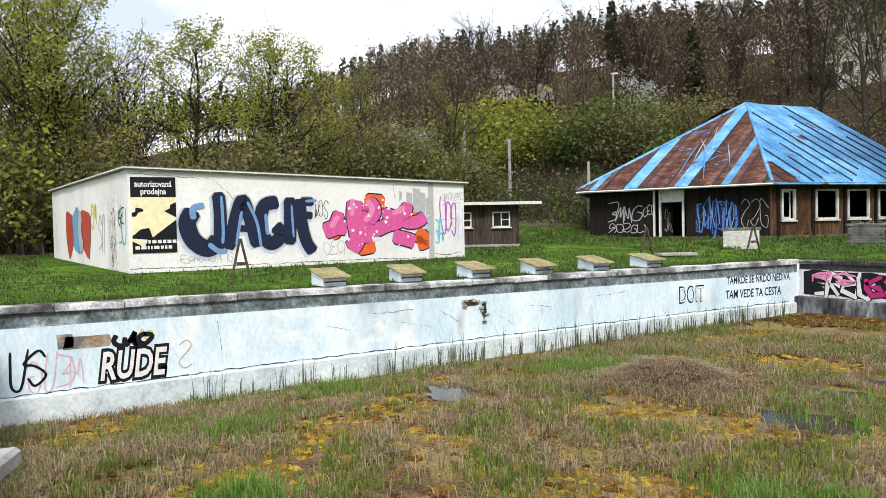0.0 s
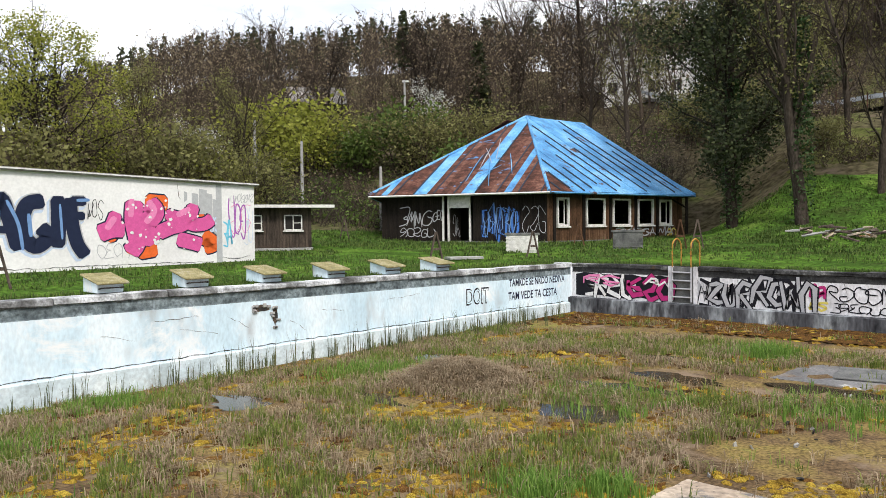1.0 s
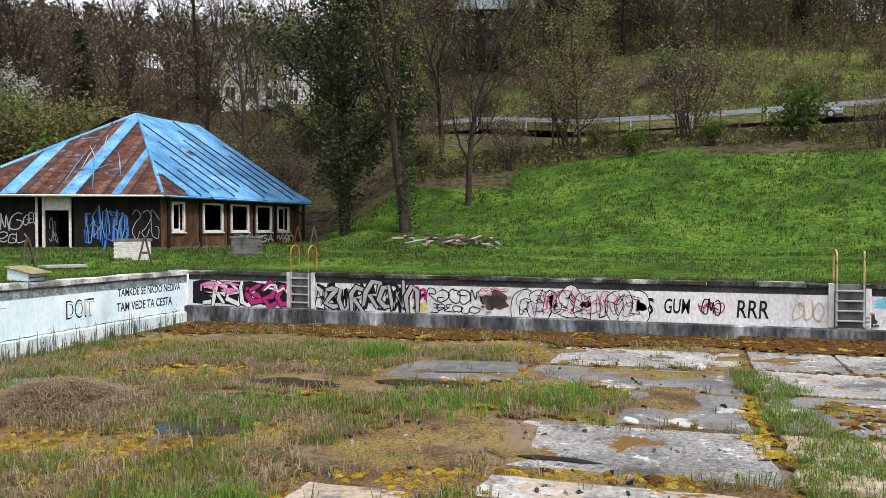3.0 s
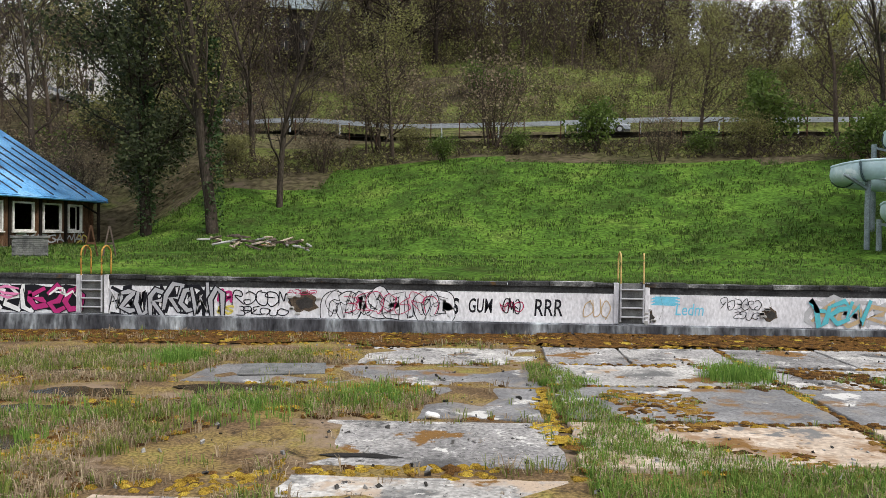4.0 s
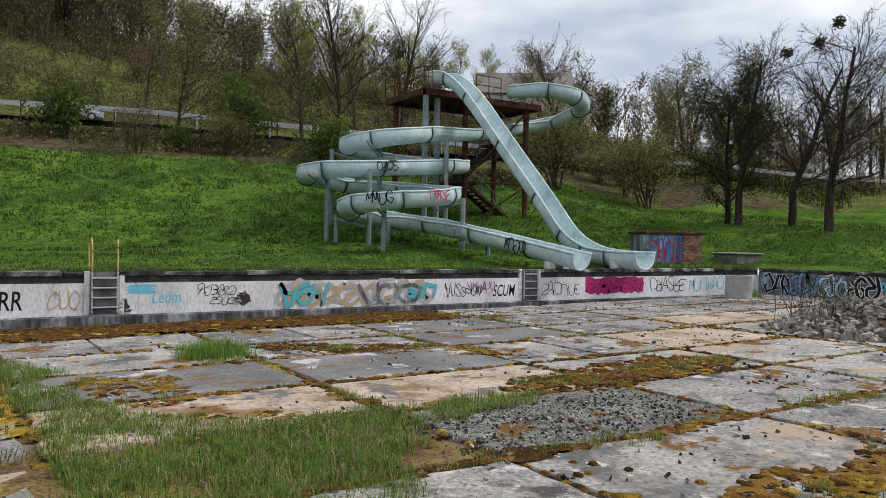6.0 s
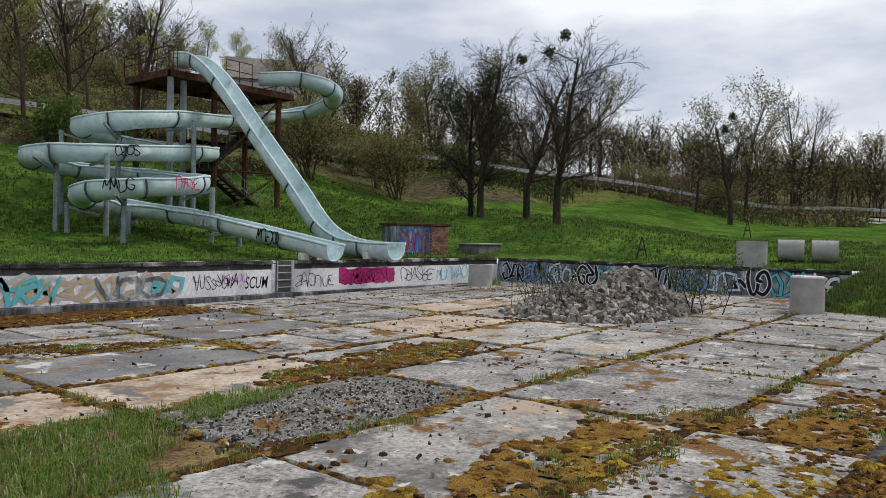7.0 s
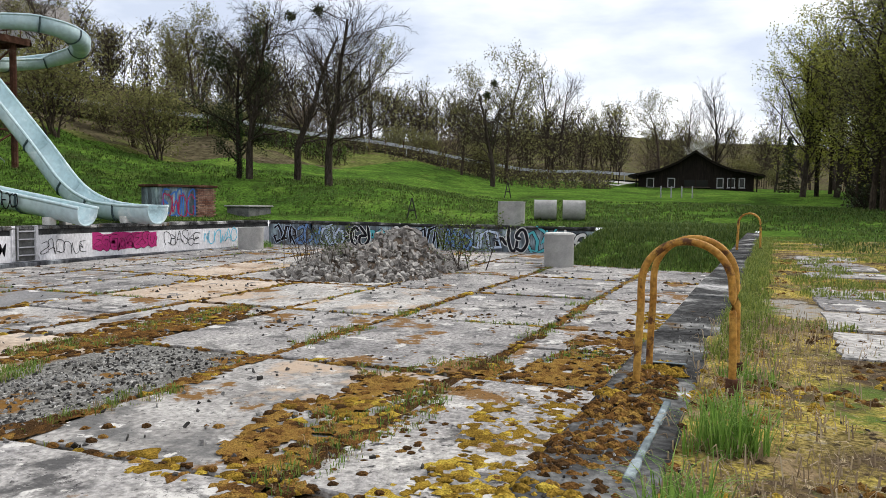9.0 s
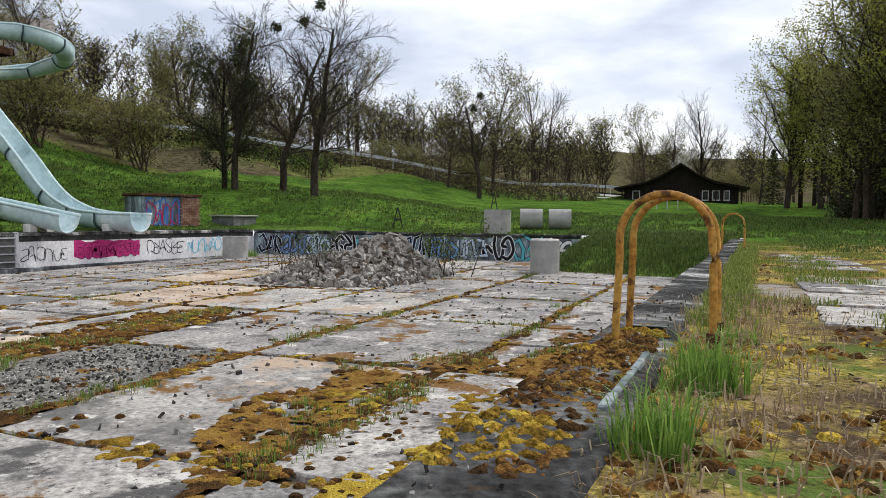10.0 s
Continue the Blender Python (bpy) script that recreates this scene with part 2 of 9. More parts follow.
M["dark_concrete"] = mat("dark_concrete", [(0.3, (0.07, 0.07, 0.07)), (0.7, (0.2, 0.2, 0.19))], scale=3, fine=40, fine_amount=0.3, bump=0.4)
M["moss_top"] = mat("moss_top", [(0.3, (0.17, 0.15, 0.07)), (0.55, (0.30, 0.26, 0.13)), (0.7, (0.38, 0.36, 0.28))], scale=5, fine=40, fine_amount=0.3, bump=0.5)
M["plaster"] = mat("plaster", [(0.25, (0.60, 0.58, 0.57)), (0.5, (0.74, 0.72, 0.71)), (0.75, (0.82, 0.80, 0.79))], scale=0.5, detail=9, fine=12, fine_amount=0.07, rough=0.9, bump=0.15, stain=(0.45, 0.42, 0.40), stain_scale=0.7, stain_range=(0.63, 0.8))
M["roof_felt"] = mat("roof_felt", [(0.3, (0.12, 0.11, 0.10)), (0.7, (0.30, 0.28, 0.26))], scale=2, bump=0.3)
M["dark_wood"] = mat("dark_wood", [(0.3, (0.010, 0.008, 0.007)), (0.6, (0.02, 0.015, 0.012)), (0.8, (0.042, 0.032, 0.025))], scale=2.0, fine=18, fine_amount=0.45, rough=0.8, bump=0.5, stretch=(3, 3, 0.5), rand=0.15)
M["brown_wood"] = mat("brown_wood", [(0.3, (0.045, 0.024, 0.014)), (0.6, (0.11, 0.058, 0.032)), (0.8, (0.2, 0.13, 0.09))], scale=2.0, fine=18, fine_amount=0.45, rough=0.8, bump=0.5, stretch=(3, 3, 0.5), rand=0.2)
M["grey_wood"] = mat("grey_wood", [(0.3, (0.04, 0.03, 0.025)), (0.7, (0.13, 0.10, 0.08))], scale=3, fine=30, fine_amount=0.4, stretch=(2, 2, 0.6), bump=0.5, rand=0.2)
M["hut_wood"] = mat("hut_wood", [(0.3, (0.03, 0.024, 0.02)), (0.7, (0.10, 0.075, 0.06))], scale=3, fine=26, fine_amount=0.4, stretch=(3, 3, 0.4), bump=0.5, rand=0.2)
M["white_paint"] = mat("white_paint", [(0.3, (0.50, 0.48, 0.45)), (0.6, (0.72, 0.70, 0.67))], scale=6, fine=40, fine_amount=0.15, rough=0.6, bump=0.2)
# near-black: the shade inside rooms and openings, put into colour
M["void"] = mat("interior_dark", [(0.3, (0.012, 0.011, 0.010)), (0.7, (0.03, 0.027, 0.025))], scale=2, bump=0.2)
M["glass"] = bpy.data.materials.new("glass")
gn, gl, gb = nodes_of(M["glass"])
gb.inputs["Base Color"].default_value, gb.inputs["Roughness"].default_value = (0.02, 0.022, 0.022, 1), 0.08
M["roof_brown"] = mat("roof_brown", [(0.3, (0.035, 0.018, 0.014)), (0.5, (0.10, 0.042, 0.030)), (0.7, (0.19, 0.095, 0.07))], scale=1.4, detail=10, fine=8, fine_amount=0.5, rough=0.85, bump=0.6, rand=0.16, spec=0.1, stain=(0.10, 0.24, 0.46), stain_scale=0.8, stain_range=(0.62, 0.66), stretch=(1, 1, 2.5))
M["roof_blue"] = mat("roof_blue", [(0.3, (0.05, 0.17, 0.36)), (0.5, (0.10, 0.31, 0.58)), (0.7, (0.24, 0.47, 0.72))], scale=0.8, detail=10, fine=10, fine_amount=0.3, rough=0.6, bump=0.4, rand=0.16, spec=0.2, stain=(0.09, 0.045, 0.035), stain_scale=0.9, stain_range=(0.60, 0.64))
M["roof_seam"] = paint("roof_seam", (0.03, 0.04, 0.06))
M["flume"] = mat("flume", [(0.25, (0.34, 0.45, 0.48)), (0.5, (0.48, 0.60, 0.625)), (0.75, (0.64, 0.73, 0.745))], scale=0.5, detail=8, fine=5, fine_amount=0.10, rough=0.5, bump=0.1, stain=(0.13, 0.16, 0.165), stain_scale=0.6, stain_range=(0.60, 0.74), stain2=(0.68, 0.75, 0.76), stain2_scale=0.7, stain2_range=(0.56, 0.63))
M["flume_joint"] = paint("flume_joint", (0.06, 0.09, 0.10))
M["steel"] = mat("steel", [(0.3, (0.16, 0.19, 0.20)), (0.7, (0.30, 0.35, 0.37))], scale=3, fine=20, fine_amount=0.25, rough=0.6, bump=0.2, metal=0.2)
M["rust"] = mat("rust", [(0.3, (0.03, 0.016, 0.012)), (0.55, (0.085, 0.038, 0.024)), (0.75, (0.16, 0.095, 0.07))], scale=3, fine=25, fine_amount=0.4, rough=0.95, bump=0.4, spec=0.1)
M["dark_steel"] = mat("dark_steel", [(0.3, (0.02, 0.02, 0.02)), (0.7, (0.06, 0.055, 0.05))], scale=3, rough=0.7, bump=0.2)
M["rail_orange"] = mat("rail_orange", [(0.25, (0.16, 0.07, 0.025)), (0.42, (0.36, 0.17, 0.035)), (0.65, (0.50, 0.29, 0.07))], scale=5, fine=45, fine_amount=0.35, rough=0.6, bump=0.3, stain=(0.11, 0.05, 0.025), stain_scale=7, stain_range=(0.55, 0.62))
M["rail_yellow"] = mat("rail_yellow", [(0.3, (0.42, 0.27, 0.08)), (0.7, (0.62, 0.45, 0.2))], scale=6, fine=45, fine_amount=0.2, rough=0.5, bump=0.2)
M["asphalt"] = mat("asphalt", [(0.3, (0.05, 0.05, 0.05)), (0.7, (0.09, 0.09, 0.085))], scale=1, fine=20, bump=0.3, rough=1, spec=0.0)
M["galvanised"] = mat("galvanised", [(0.3, (0.30, 0.32, 0.35)), (0.7, (0.46, 0.49, 0.53))], scale=2, fine=20, fine_amount=0.15, rough=0.6, bump=0.1)
M["bark"] = mat("bark", [(0.3, (0.028, 0.023, 0.018)), (0.6, (0.062, 0.05, 0.04)), (0.8, (0.11, 0.095, 0.08))], scale=2.5, fine=14, fine_amount=0.45, rough=0.95, bump=0.7, spec=0.0, stretch=(1, 1, 0.3))
M["bark_dark"] = mat("bark_dark", [(0.3, (0.016, 0.013, 0.010)), (0.7, (0.042, 0.034, 0.027))], scale=2.5, fine=14, fine_amount=0.45, rough=0.95, bump=0.7, spec=0.0, stretch=(1, 1, 0.3))
M["bark_brown"] = mat("bark_brown", [(0.3, (0.04, 0.030, 0.023)), (0.7, (0.10, 0.077, 0.06))], scale=2.5, fine=14, fine_amount=0.45, rough=0.95, bump=0.5, spec=0.0, stretch=(1, 1, 0.3))
M["leaf_spring"] = leaf_mat("leaf_spring", (0.16, 0.18, 0.03), (0.27, 0.29, 0.045), (0.38, 0.38, 0.08), 0.45)
M["leaf_green"] = leaf_mat("leaf_green", (0.05, 0.08, 0.018), (0.085, 0.13, 0.025), (0.13, 0.18, 0.04), 0.35)
M["leaf_dark"] = leaf_mat("leaf_dark", (0.02, 0.026, 0.011), (0.036, 0.046, 0.018), (0.065, 0.075, 0.028), 0.2)
M["leaf_ivy"] = leaf_mat("leaf_ivy", (0.018, 0.035, 0.010), (0.03, 0.06, 0.016), (0.055, 0.09, 0.03), 0.15)
M["leaf_olive"] = leaf_mat("leaf_olive", (0.11, 0.11, 0.04), (0.18, 0.175, 0.06), (0.27, 0.26, 0.10), 0.4)
M["leaf_brown"] = leaf_mat("leaf_brown", (0.13, 0.10, 0.068), (0.20, 0.155, 0.10), (0.27, 0.22, 0.14), 0.35)
M["blossom"] = leaf_mat("blossom", (0.45, 0.45, 0.40), (0.62, 0.62, 0.57), (0.75, 0.74, 0.70), 0.3)
M["grass"] = leaf_mat("grass", (0.085, 0.12, 0.024), (0.155, 0.205, 0.04), (0.29, 0.32, 0.085), 0.4)
M["lawn_blade"] = leaf_mat("lawn_blade", (0.04, 0.068, 0.016), (0.075, 0.122, 0.025), (0.15, 0.19, 0.052), 0.3)
M["coarse_grass"] = leaf_mat("coarse_grass", (0.045, 0.08, 0.018), (0.075, 0.125, 0.025), (0.12, 0.17, 0.04), 0.3)
M["grass_lush"] = leaf_mat("grass_lush", (0.085, 0.17, 0.03), (0.15, 0.27, 0.045), (0.26, 0.38, 0.09), 0.45)
M["straw"] = leaf_mat("straw", (0.17, 0.12, 0.075), (0.30, 0.225, 0.14), (0.46, 0.37, 0.25), 0.3)
M["reed"] = leaf_mat("reed", (0.05, 0.07, 0.03), (0.09, 0.11, 0.045), (0.16, 0.15, 0.08), 0.3)
M["moss_yellow"] = mat("moss_yellow", [(0.3, (0.14, 0.085, 0.018)), (0.55, (0.29, 0.185, 0.03)), (0.75, (0.41, 0.30, 0.05))], scale=5, fine=60, fine_amount=0.6, rough=1, bump=1.0, island=0.4, spec=0.0)
M["moss_brown"] = mat("moss_brown", [(0.3, (0.055, 0.032, 0.016)), (0.55, (0.15, 0.075, 0.024)), (0.75, (0.25, 0.15, 0.04))], scale=5, fine=60, fine_amount=0.6, rough=1, bump=1.0, island=0.5, spec=0.0)
M["rubble"] = mat("rubble", [(0.25, (0.11, 0.10, 0.09)), (0.5, (0.24, 0.22, 0.20)), (0.75, (0.42, 0.40, 0.37))], scale=3, fine=30, fine_amount=0.3, bump=0.5, island=0.5)
M["debris"] = mat("debris", [(0.25, (0.03, 0.028, 0.025)), (0.55, (0.10, 0.095, 0.09)), (0.8, (0.38, 0.37, 0.35))], scale=3, fine=30, fine_amount=0.3, bump=0.4, island=0.7)
M["soil"] = mat("soil", [(0.3, (0.05, 0.036, 0.026)), (0.7, (0.12, 0.09, 0.065))], scale=3, fine=20, fine_amount=0.4, bump=0.7)
M["water"] = bpy.data.materials.new("puddle_water")
pn, pl, pb_ = nodes_of(M["water"])
pb_.inputs["Base Color"].default_value, pb_.inputs["Roughness"].default_value = (0.05, 0.036, 0.022, 1), 0.12
M["brick"] = mat("brick", [(0.3, (0.16, 0.07, 0.05)), (0.7, (0.36, 0.22, 0.17))], scale=3, fine=25, fine_amount=0.3, bump=0.4, rand=0.3)
for key, c in dict(ink=(0.012, 0.012, 0.016), navy=(0.016, 0.022, 0.05), sky=(0.16, 0.28, 0.52), ice=(0.50, 0.58, 0.72), pink=(0.62, 0.10, 0.30), rose=(0.72, 0.22, 0.42), orange=(0.72, 0.13, 0.03), white=(0.72, 0.71, 0.70), silver=(0.38, 0.38, 0.40), grey=(0.42, 0.42, 0.43), crimson=(0.40, 0.03, 0.10), magenta=(0.42, 0.03, 0.16), teal=(0.10, 0.42, 0.48), cyan=(0.16, 0.50, 0.66), cream=(0.80, 0.72, 0.46), yellow=(0.60, 0.50, 0.12), gold=(0.46, 0.34, 0.20), brick_red=(0.42, 0.07, 0.04), tile_red=(0.17, 0.05, 0.035), steel_blue=(0.14, 0.32, 0.50), lilac=(0.35, 0.12, 0.40), pale_pink=(0.66, 0.42, 0.46), electric=(0.06, 0.17, 0.50)).items():
    M[key] = paint("spray_" + key, c, rough=0.65)


# ---- mesh helpers ----
def part(name, bm, material, parent=None, label="", smooth=False):
    """One bmesh as one mesh object under a thing or a part."""
    me = bpy.data.meshes.new(name)
    bm.to_mesh(me)
    bm.free()
    return part_me(name, me, material, parent, label, smooth)


def part_me(name, me, material, parent=None, label="", smooth=False):
    if not me.materials:
        me.materials.append(M[material] if isinstance(material, str) else material)
    if smooth:
        me.polygons.foreach_set("use_smooth", [True] * len(me.polygons))
    ob = new(name, me)
    if parent is not None:
        ob.parent = parent
        ob.matrix_parent_inverse = parent.matrix_basis.inverted()
    if label:
        tagged(ob, label)
    return ob


def mesh_of(name, verts, faces, material):
    me = bpy.data.meshes.new(name)
    me.from_pydata(verts, [], faces)
    me.materials.append(M[material])
    return me


def thing(name, label, category, group="", kind="", at=None):
    ob = new(name)
    ob.empty_display_size = 0.2
    if at is not None:
        ob.location = at
    return tagged(ob, label, category, group, kind)


def add_box(bm, x0, x1, y0, y1, z0, z1, m=None, bevel=0.0):
    """A box, bevelled, turned by m, added to bm."""
    c = bmesh.new()
    bmesh.ops.create_cube(c, size=1)
    for v in c.verts:
        v.co = Vector(((x0 + x1) / 2 + v.co.x * (x1 - x0), (y0 + y1) / 2 + v.co.y * (y1 - y0), (z0 + z1) / 2 + v.co.z * (z1 - z0)))
    if bevel:
        bmesh.ops.bevel(c, geom=c.edges[:], offset=bevel, segments=1, affect="EDGES", profile=0.5)
    if m is not None:
        c.transform(m)
    join_bm(bm, c)


def join_bm(bm, c):
    me = bpy.data.meshes.new("tmp")
    c.to_mesh(me)
    c.free()
    bm.from_mesh(me)
    bpy.data.meshes.remove(me)


def box_bm(x0, x1, y0, y1, z0, z1, m=None, bevel=0.01):
    bm = bmesh.new()
    add_box(bm, x0, x1, y0, y1, z0, z1, m, bevel)
    return bm


def prism_bm(pts, z0, z1):
    """An upright prism over a plan polygon; z may be given per corner."""
    n = len(pts)
    a = z0 if isinstance(z0, (list, tuple)) else [z0] * n
    b = z1 if isinstance(z1, (list, tuple)) else [z1] * n
    bm = bmesh.new()
    lo = [bm.verts.new((p[0], p[1], a[k])) for k, p in enumerate(pts)]
    hi = [bm.verts.new((p[0], p[1], b[k])) for k, p in enumerate(pts)]
    bm.faces.new(lo[::-1]), bm.faces.new(hi)
    for k in range(n):
        bm.faces.new((lo[k], lo[(k + 1) % n], hi[(k + 1) % n], hi[k]))
    bmesh.ops.recalc_face_normals(bm, faces=bm.faces[:])
    return bm


def smooth_path(pts, steps=6):
    """Catmull-Rom through the points."""
    p = [Vector(q) for q in pts]
    p = [p[0] * 2 - p[1]] + p + [p[-1] * 2 - p[-2]]
    out = []
    for k in range(1, len(p) - 2):
        for s in range(steps):
            t = s / steps
            a, b, c, d = p[k - 1], p[k], p[k + 1], p[k + 2]
            out.append(0.5 * ((2 * b) + (c - a) * t + (2 * a - 5 * b + 4 * c - d) * t * t + (3 * b - a - 3 * c + d) * t ** 3))
    return out + [p[-2]]


def add_tube(bm, pts, r, sides=8, cap=True):
    """A round tube along points; r a radius or one per point."""
    pts = [Vector(q) for q in pts]
    rs = r if isinstance(r, (list, tuple)) else [r] * len(pts)
    rings, up = [], Vector((0, 0, 1))
    for k, q in enumerate(pts):
        d = (pts[min(k + 1, len(pts) - 1)] - pts[max(k - 1, 0)]).normalized()
        a = d.cross(up)
        if a.length < 0.05:
            a = d.cross(Vector((0, 1, 0)))
        a.normalize()
        b = a.cross(d)
        rings.append([bm.verts.new(q + rs[k] * (a * math.cos(2 * math.pi * s / sides) + b * math.sin(2 * math.pi * s / sides))) for s in range(sides)])
    for u, v in zip(rings, rings[1:]):
        for s in range(sides):
            bm.faces.new((u[s], u[(s + 1) % sides], v[(s + 1) % sides], v[s]))
    if cap:
        bm.faces.new(rings[0][::-1]), bm.faces.new(rings[-1])


def tube_bm(pts, r, sides=8):
    bm = bmesh.new()
    add_tube(bm, pts, r, sides)
    return bm


def frame_matrix(origin, along, up=(0, 0, 1)):
    """Local x along, z up, y into the surface (so -y faces out)."""
    a = Vector(along).normalized()
    u = Vector(up).normalized()
    u = (u - a * u.dot(a)).normalized()
    n = u.cross(a)
    return Matrix(((a.x, n.x, u.x, origin[0]), (a.y, n.y, u.y, origin[1]), (a.z, n.z, u.z, origin[2]), (0, 0, 0, 1)))


# ---- writing and spray paint ----
def ribbon(bm, pts, width, out, m):
    """A flat painted stroke on the plane y=-out of m, with round ends."""
    pts = [Vector((p[0], 0, p[1])) for p in pts]
    left, right = [], []
    for k, q in enumerate(pts):
        d = pts[min(k + 1, len(pts) - 1)] - pts[max(k - 1, 0)]
        d = d.normalized() if d.length > 1e-6 else Vector((1, 0, 0))
        s = Vector((-d.z, 0, d.x)) * width / 2
        if k in (0, len(pts) - 1):
            s = s * 0.6
        for lst, w in ((left, q + s), (right, q - s)):
            lst.append(bm.verts.new(m @ Vector((w.x, -out, w.z))))
    for k in range(len(pts) - 1):
        bm.faces.new((left[k], right[k], right[k + 1], left[k + 1]))


def poly(bm, pts, out, m):
    bm.faces.new([bm.verts.new(m @ Vector((p[0], -out, p[1]))) for p in pts])


GLYPHS = [
    [(0.9, 0.85), (0.4, 1.0), (0.05, 0.75), (0.5, 0.5), (0.95, 0.25), (0.5, 0.0), (0.05, 0.2)],
    [(0.1, 0.0), (0.05, 0.6), (0.3, 1.0), (0.9, 0.85), (0.8, 0.55), (0.2, 0.5), (0.9, 0.0)],
    [(0.5, 1.0), (0.05, 0.7), (0.1, 0.15), (0.6, 0.0), (0.95, 0.4), (0.8, 0.9), (0.4, 0.95)],
    [(0.1, 0.95), (0.15, 0.1), (0.7, 0.0), (0.9, 0.5), (0.85, 1.0)],
    [(0.0, 0.1), (0.3, 0.9), (0.55, 1.0), (0.7, 0.4), (0.95, 0.05), (0.75, 0.45), (0.2, 0.4)],
    [(0.95, 0.8), (0.5, 1.0), (0.1, 0.6), (0.2, 0.1), (0.75, 0.0), (0.95, 0.35), (0.55, 0.45)],
    [(0.05, 0.0), (0.1, 0.95), (0.45, 0.3), (0.7, 0.9), (0.9, 0.05)],
    [(0.9, 1.0), (0.15, 0.9), (0.1, 0.5), (0.6, 0.52), (0.15, 0.45), (0.1, 0.05), (0.95, 0.0)],
]


def loops(rng, x0, x1, z0, z1, count, turns=5):
    """Loose strokes that fill a box from one end to the other; one turn leaves them angular."""
    made, w = [], (x1 - x0) / count
    for k in range(count):
        flip, over = rng.random() < 0.5, rng.random() < 0.4
        a, lean = x0 + k * w, rng.uniform(-0.1, 0.25)
        lift, tall = rng.uniform(-0.08, 0.08), rng.uniform(0.85, 1.1)
        pts = [(a + w * (gx_ * 1.12 + lean * gz + rng.gauss(0, 0.09)), z0 + (z1 - z0) * (gz * tall + lift + rng.gauss(0, 0.07)), 0) for gx_, gz in [((1 - p if flip else p), (1 - q if over else q)) for p, q in rng.choice(GLYPHS)]]
        made.append([(q.x, q.y) for q in smooth_path(pts, turns)])
    return made


def tag(parent, m, x0, x1, z0, z1, count, width, colour, seed, under=None, under_width=0.0, out=0.004, sharp=False):
    """A sprayed tag of loose strokes; with an outline, each stroke lies over the one before it."""
    rng = random.Random(seed)
    strokes = loops(rng, x0, x1, z0, z1, count, 1 if sharp else 5)
    if under:
        bm = bmesh.new()
        for k, s in enumerate(strokes):
            ribbon(bm, s, width + under_width, out + 0.0016 * k, m)
        part("graffiti", bm, under, parent)
    bm = bmesh.new()
    for k, s in enumerate(strokes):
        ribbon(bm, s, width, out + (0.0016 * k + 0.0008 if under else 0.004 + 0.0003 * k), m)
    return part("graffiti", bm, colour, parent)


def lettering(parent, m, body, size, colour, out=0.005, bold=0.0, slant=0.0, align="LEFT", name="lettering", squeeze=1.0):
    """Flat letters of the built-in font on the plane of m."""
    cu = bpy.data.curves.new("letters", "FONT")
    cu.body, cu.size, cu.offset, cu.shear, cu.align_x, cu.resolution_u = body, size, bold, slant, align, 3
    tmp = bpy.data.objects.new("letters", cu)
    scene.collection.objects.link(tmp)
    bpy.context.view_layer.update()
    me = bpy.data.meshes.new_from_object(tmp.evaluated_get(bpy.context.evaluated_depsgraph_get()))
    bpy.data.objects.remove(tmp)
    me.materials.clear()
    me.transform(m @ Matrix(((squeeze, 0, 0, 0), (0, 0, -1, -out), (0, 1, 0, 0), (0, 0, 0, 1))))
    return part_me(name, me, colour, parent)

# ---- the lie of the land ----
PROFILES = [
    (-180, [(0, 0), (60, 0.3), (300, 2)]),
    (-125, [(0, 0), (40, 0.2), (300, 4)]),
    (-105, [(0, 0), (40, 0.3), (100, 2.4), (300, 6)]),
    (-90, [(0, 0), (38, 0.2), (100, 2.7), (200, 6), (320, 26), (600, 34)]),
    (-75, [(0, 0), (36, 0.1), (60, 1.2), (95, 3.4), (120, 5.5), (200, 11), (320, 30), (600, 36)]),
    (-60, [(0, 0), (40, 0.3), (50, 2.1), (65, 3.0), (88, 6.7), (93, 6.8), (150, 13), (300, 24)]),
    (-50, [(0, 0), (40, 0.4), (50, 2.0), (60, 3.6), (75, 7.4), (81, 7.6), (130, 16), (250, 24)]),
    (-35, [(0, 0), (33, 0.3), (43, 1.7), (50, 3.6), (62, 7.3), (69, 8.5), (75, 8.6), (110, 19), (250, 27)]),
    (-20, [(0, 0), (28, 0.1), (36, 0.5), (42, 2.0), (52, 5.8), (60, 8.4), (64, 9.1), (69, 9.2), (95, 19.0), (150, 33), (250, 41)]),
    (0, [(0, 0), (26, 0.1), (37, 0.4), (52, 6.4), (61, 8.8), (64, 9.4), (69, 9.5), (92, 20.5), (128, 36), (250, 56)]),
    (20, [(0, 0), (28, 0.1), (38, 0.4), (45, 1.3), (60, 7.0), (69, 9.9), (76, 10.1), (110, 25.5), (150, 39), (250, 56), (500, 64)]),
    (28, [(0, 0), (28, 0.1), (40, 0.42), (55, 0.6), (63, 4), (73, 9.6), (79, 9.9), (110, 20), (250, 48), (500, 56)]),
    (45, [(0, 0), (28, 0.1), (40, 0.42), (60, 0.6), (66, 2.5), (80, 9), (120, 20), (250, 51), (500, 60)]),
    (60, [(0, 0), (26, 0.14), (42, 0.45), (52, 1.5), (72, 5), (250, 47), (420, 60)]),
    (75, [(0, 0), (26, 0.14), (46, 0.4), (70, 2), (250, 29), (420, 42)]),
    (95, [(0, 0), (30, 0.15), (46, 0.4), (70, 1), (250, 9), (600, 22)]),
    (130, [(0, 0), (60, 0.4), (300, 3)]),
    (180, [(0, 0), (60, 0.3), (300, 2)]),
]


def ease(t):
    return t * t * (3 - 2 * t)


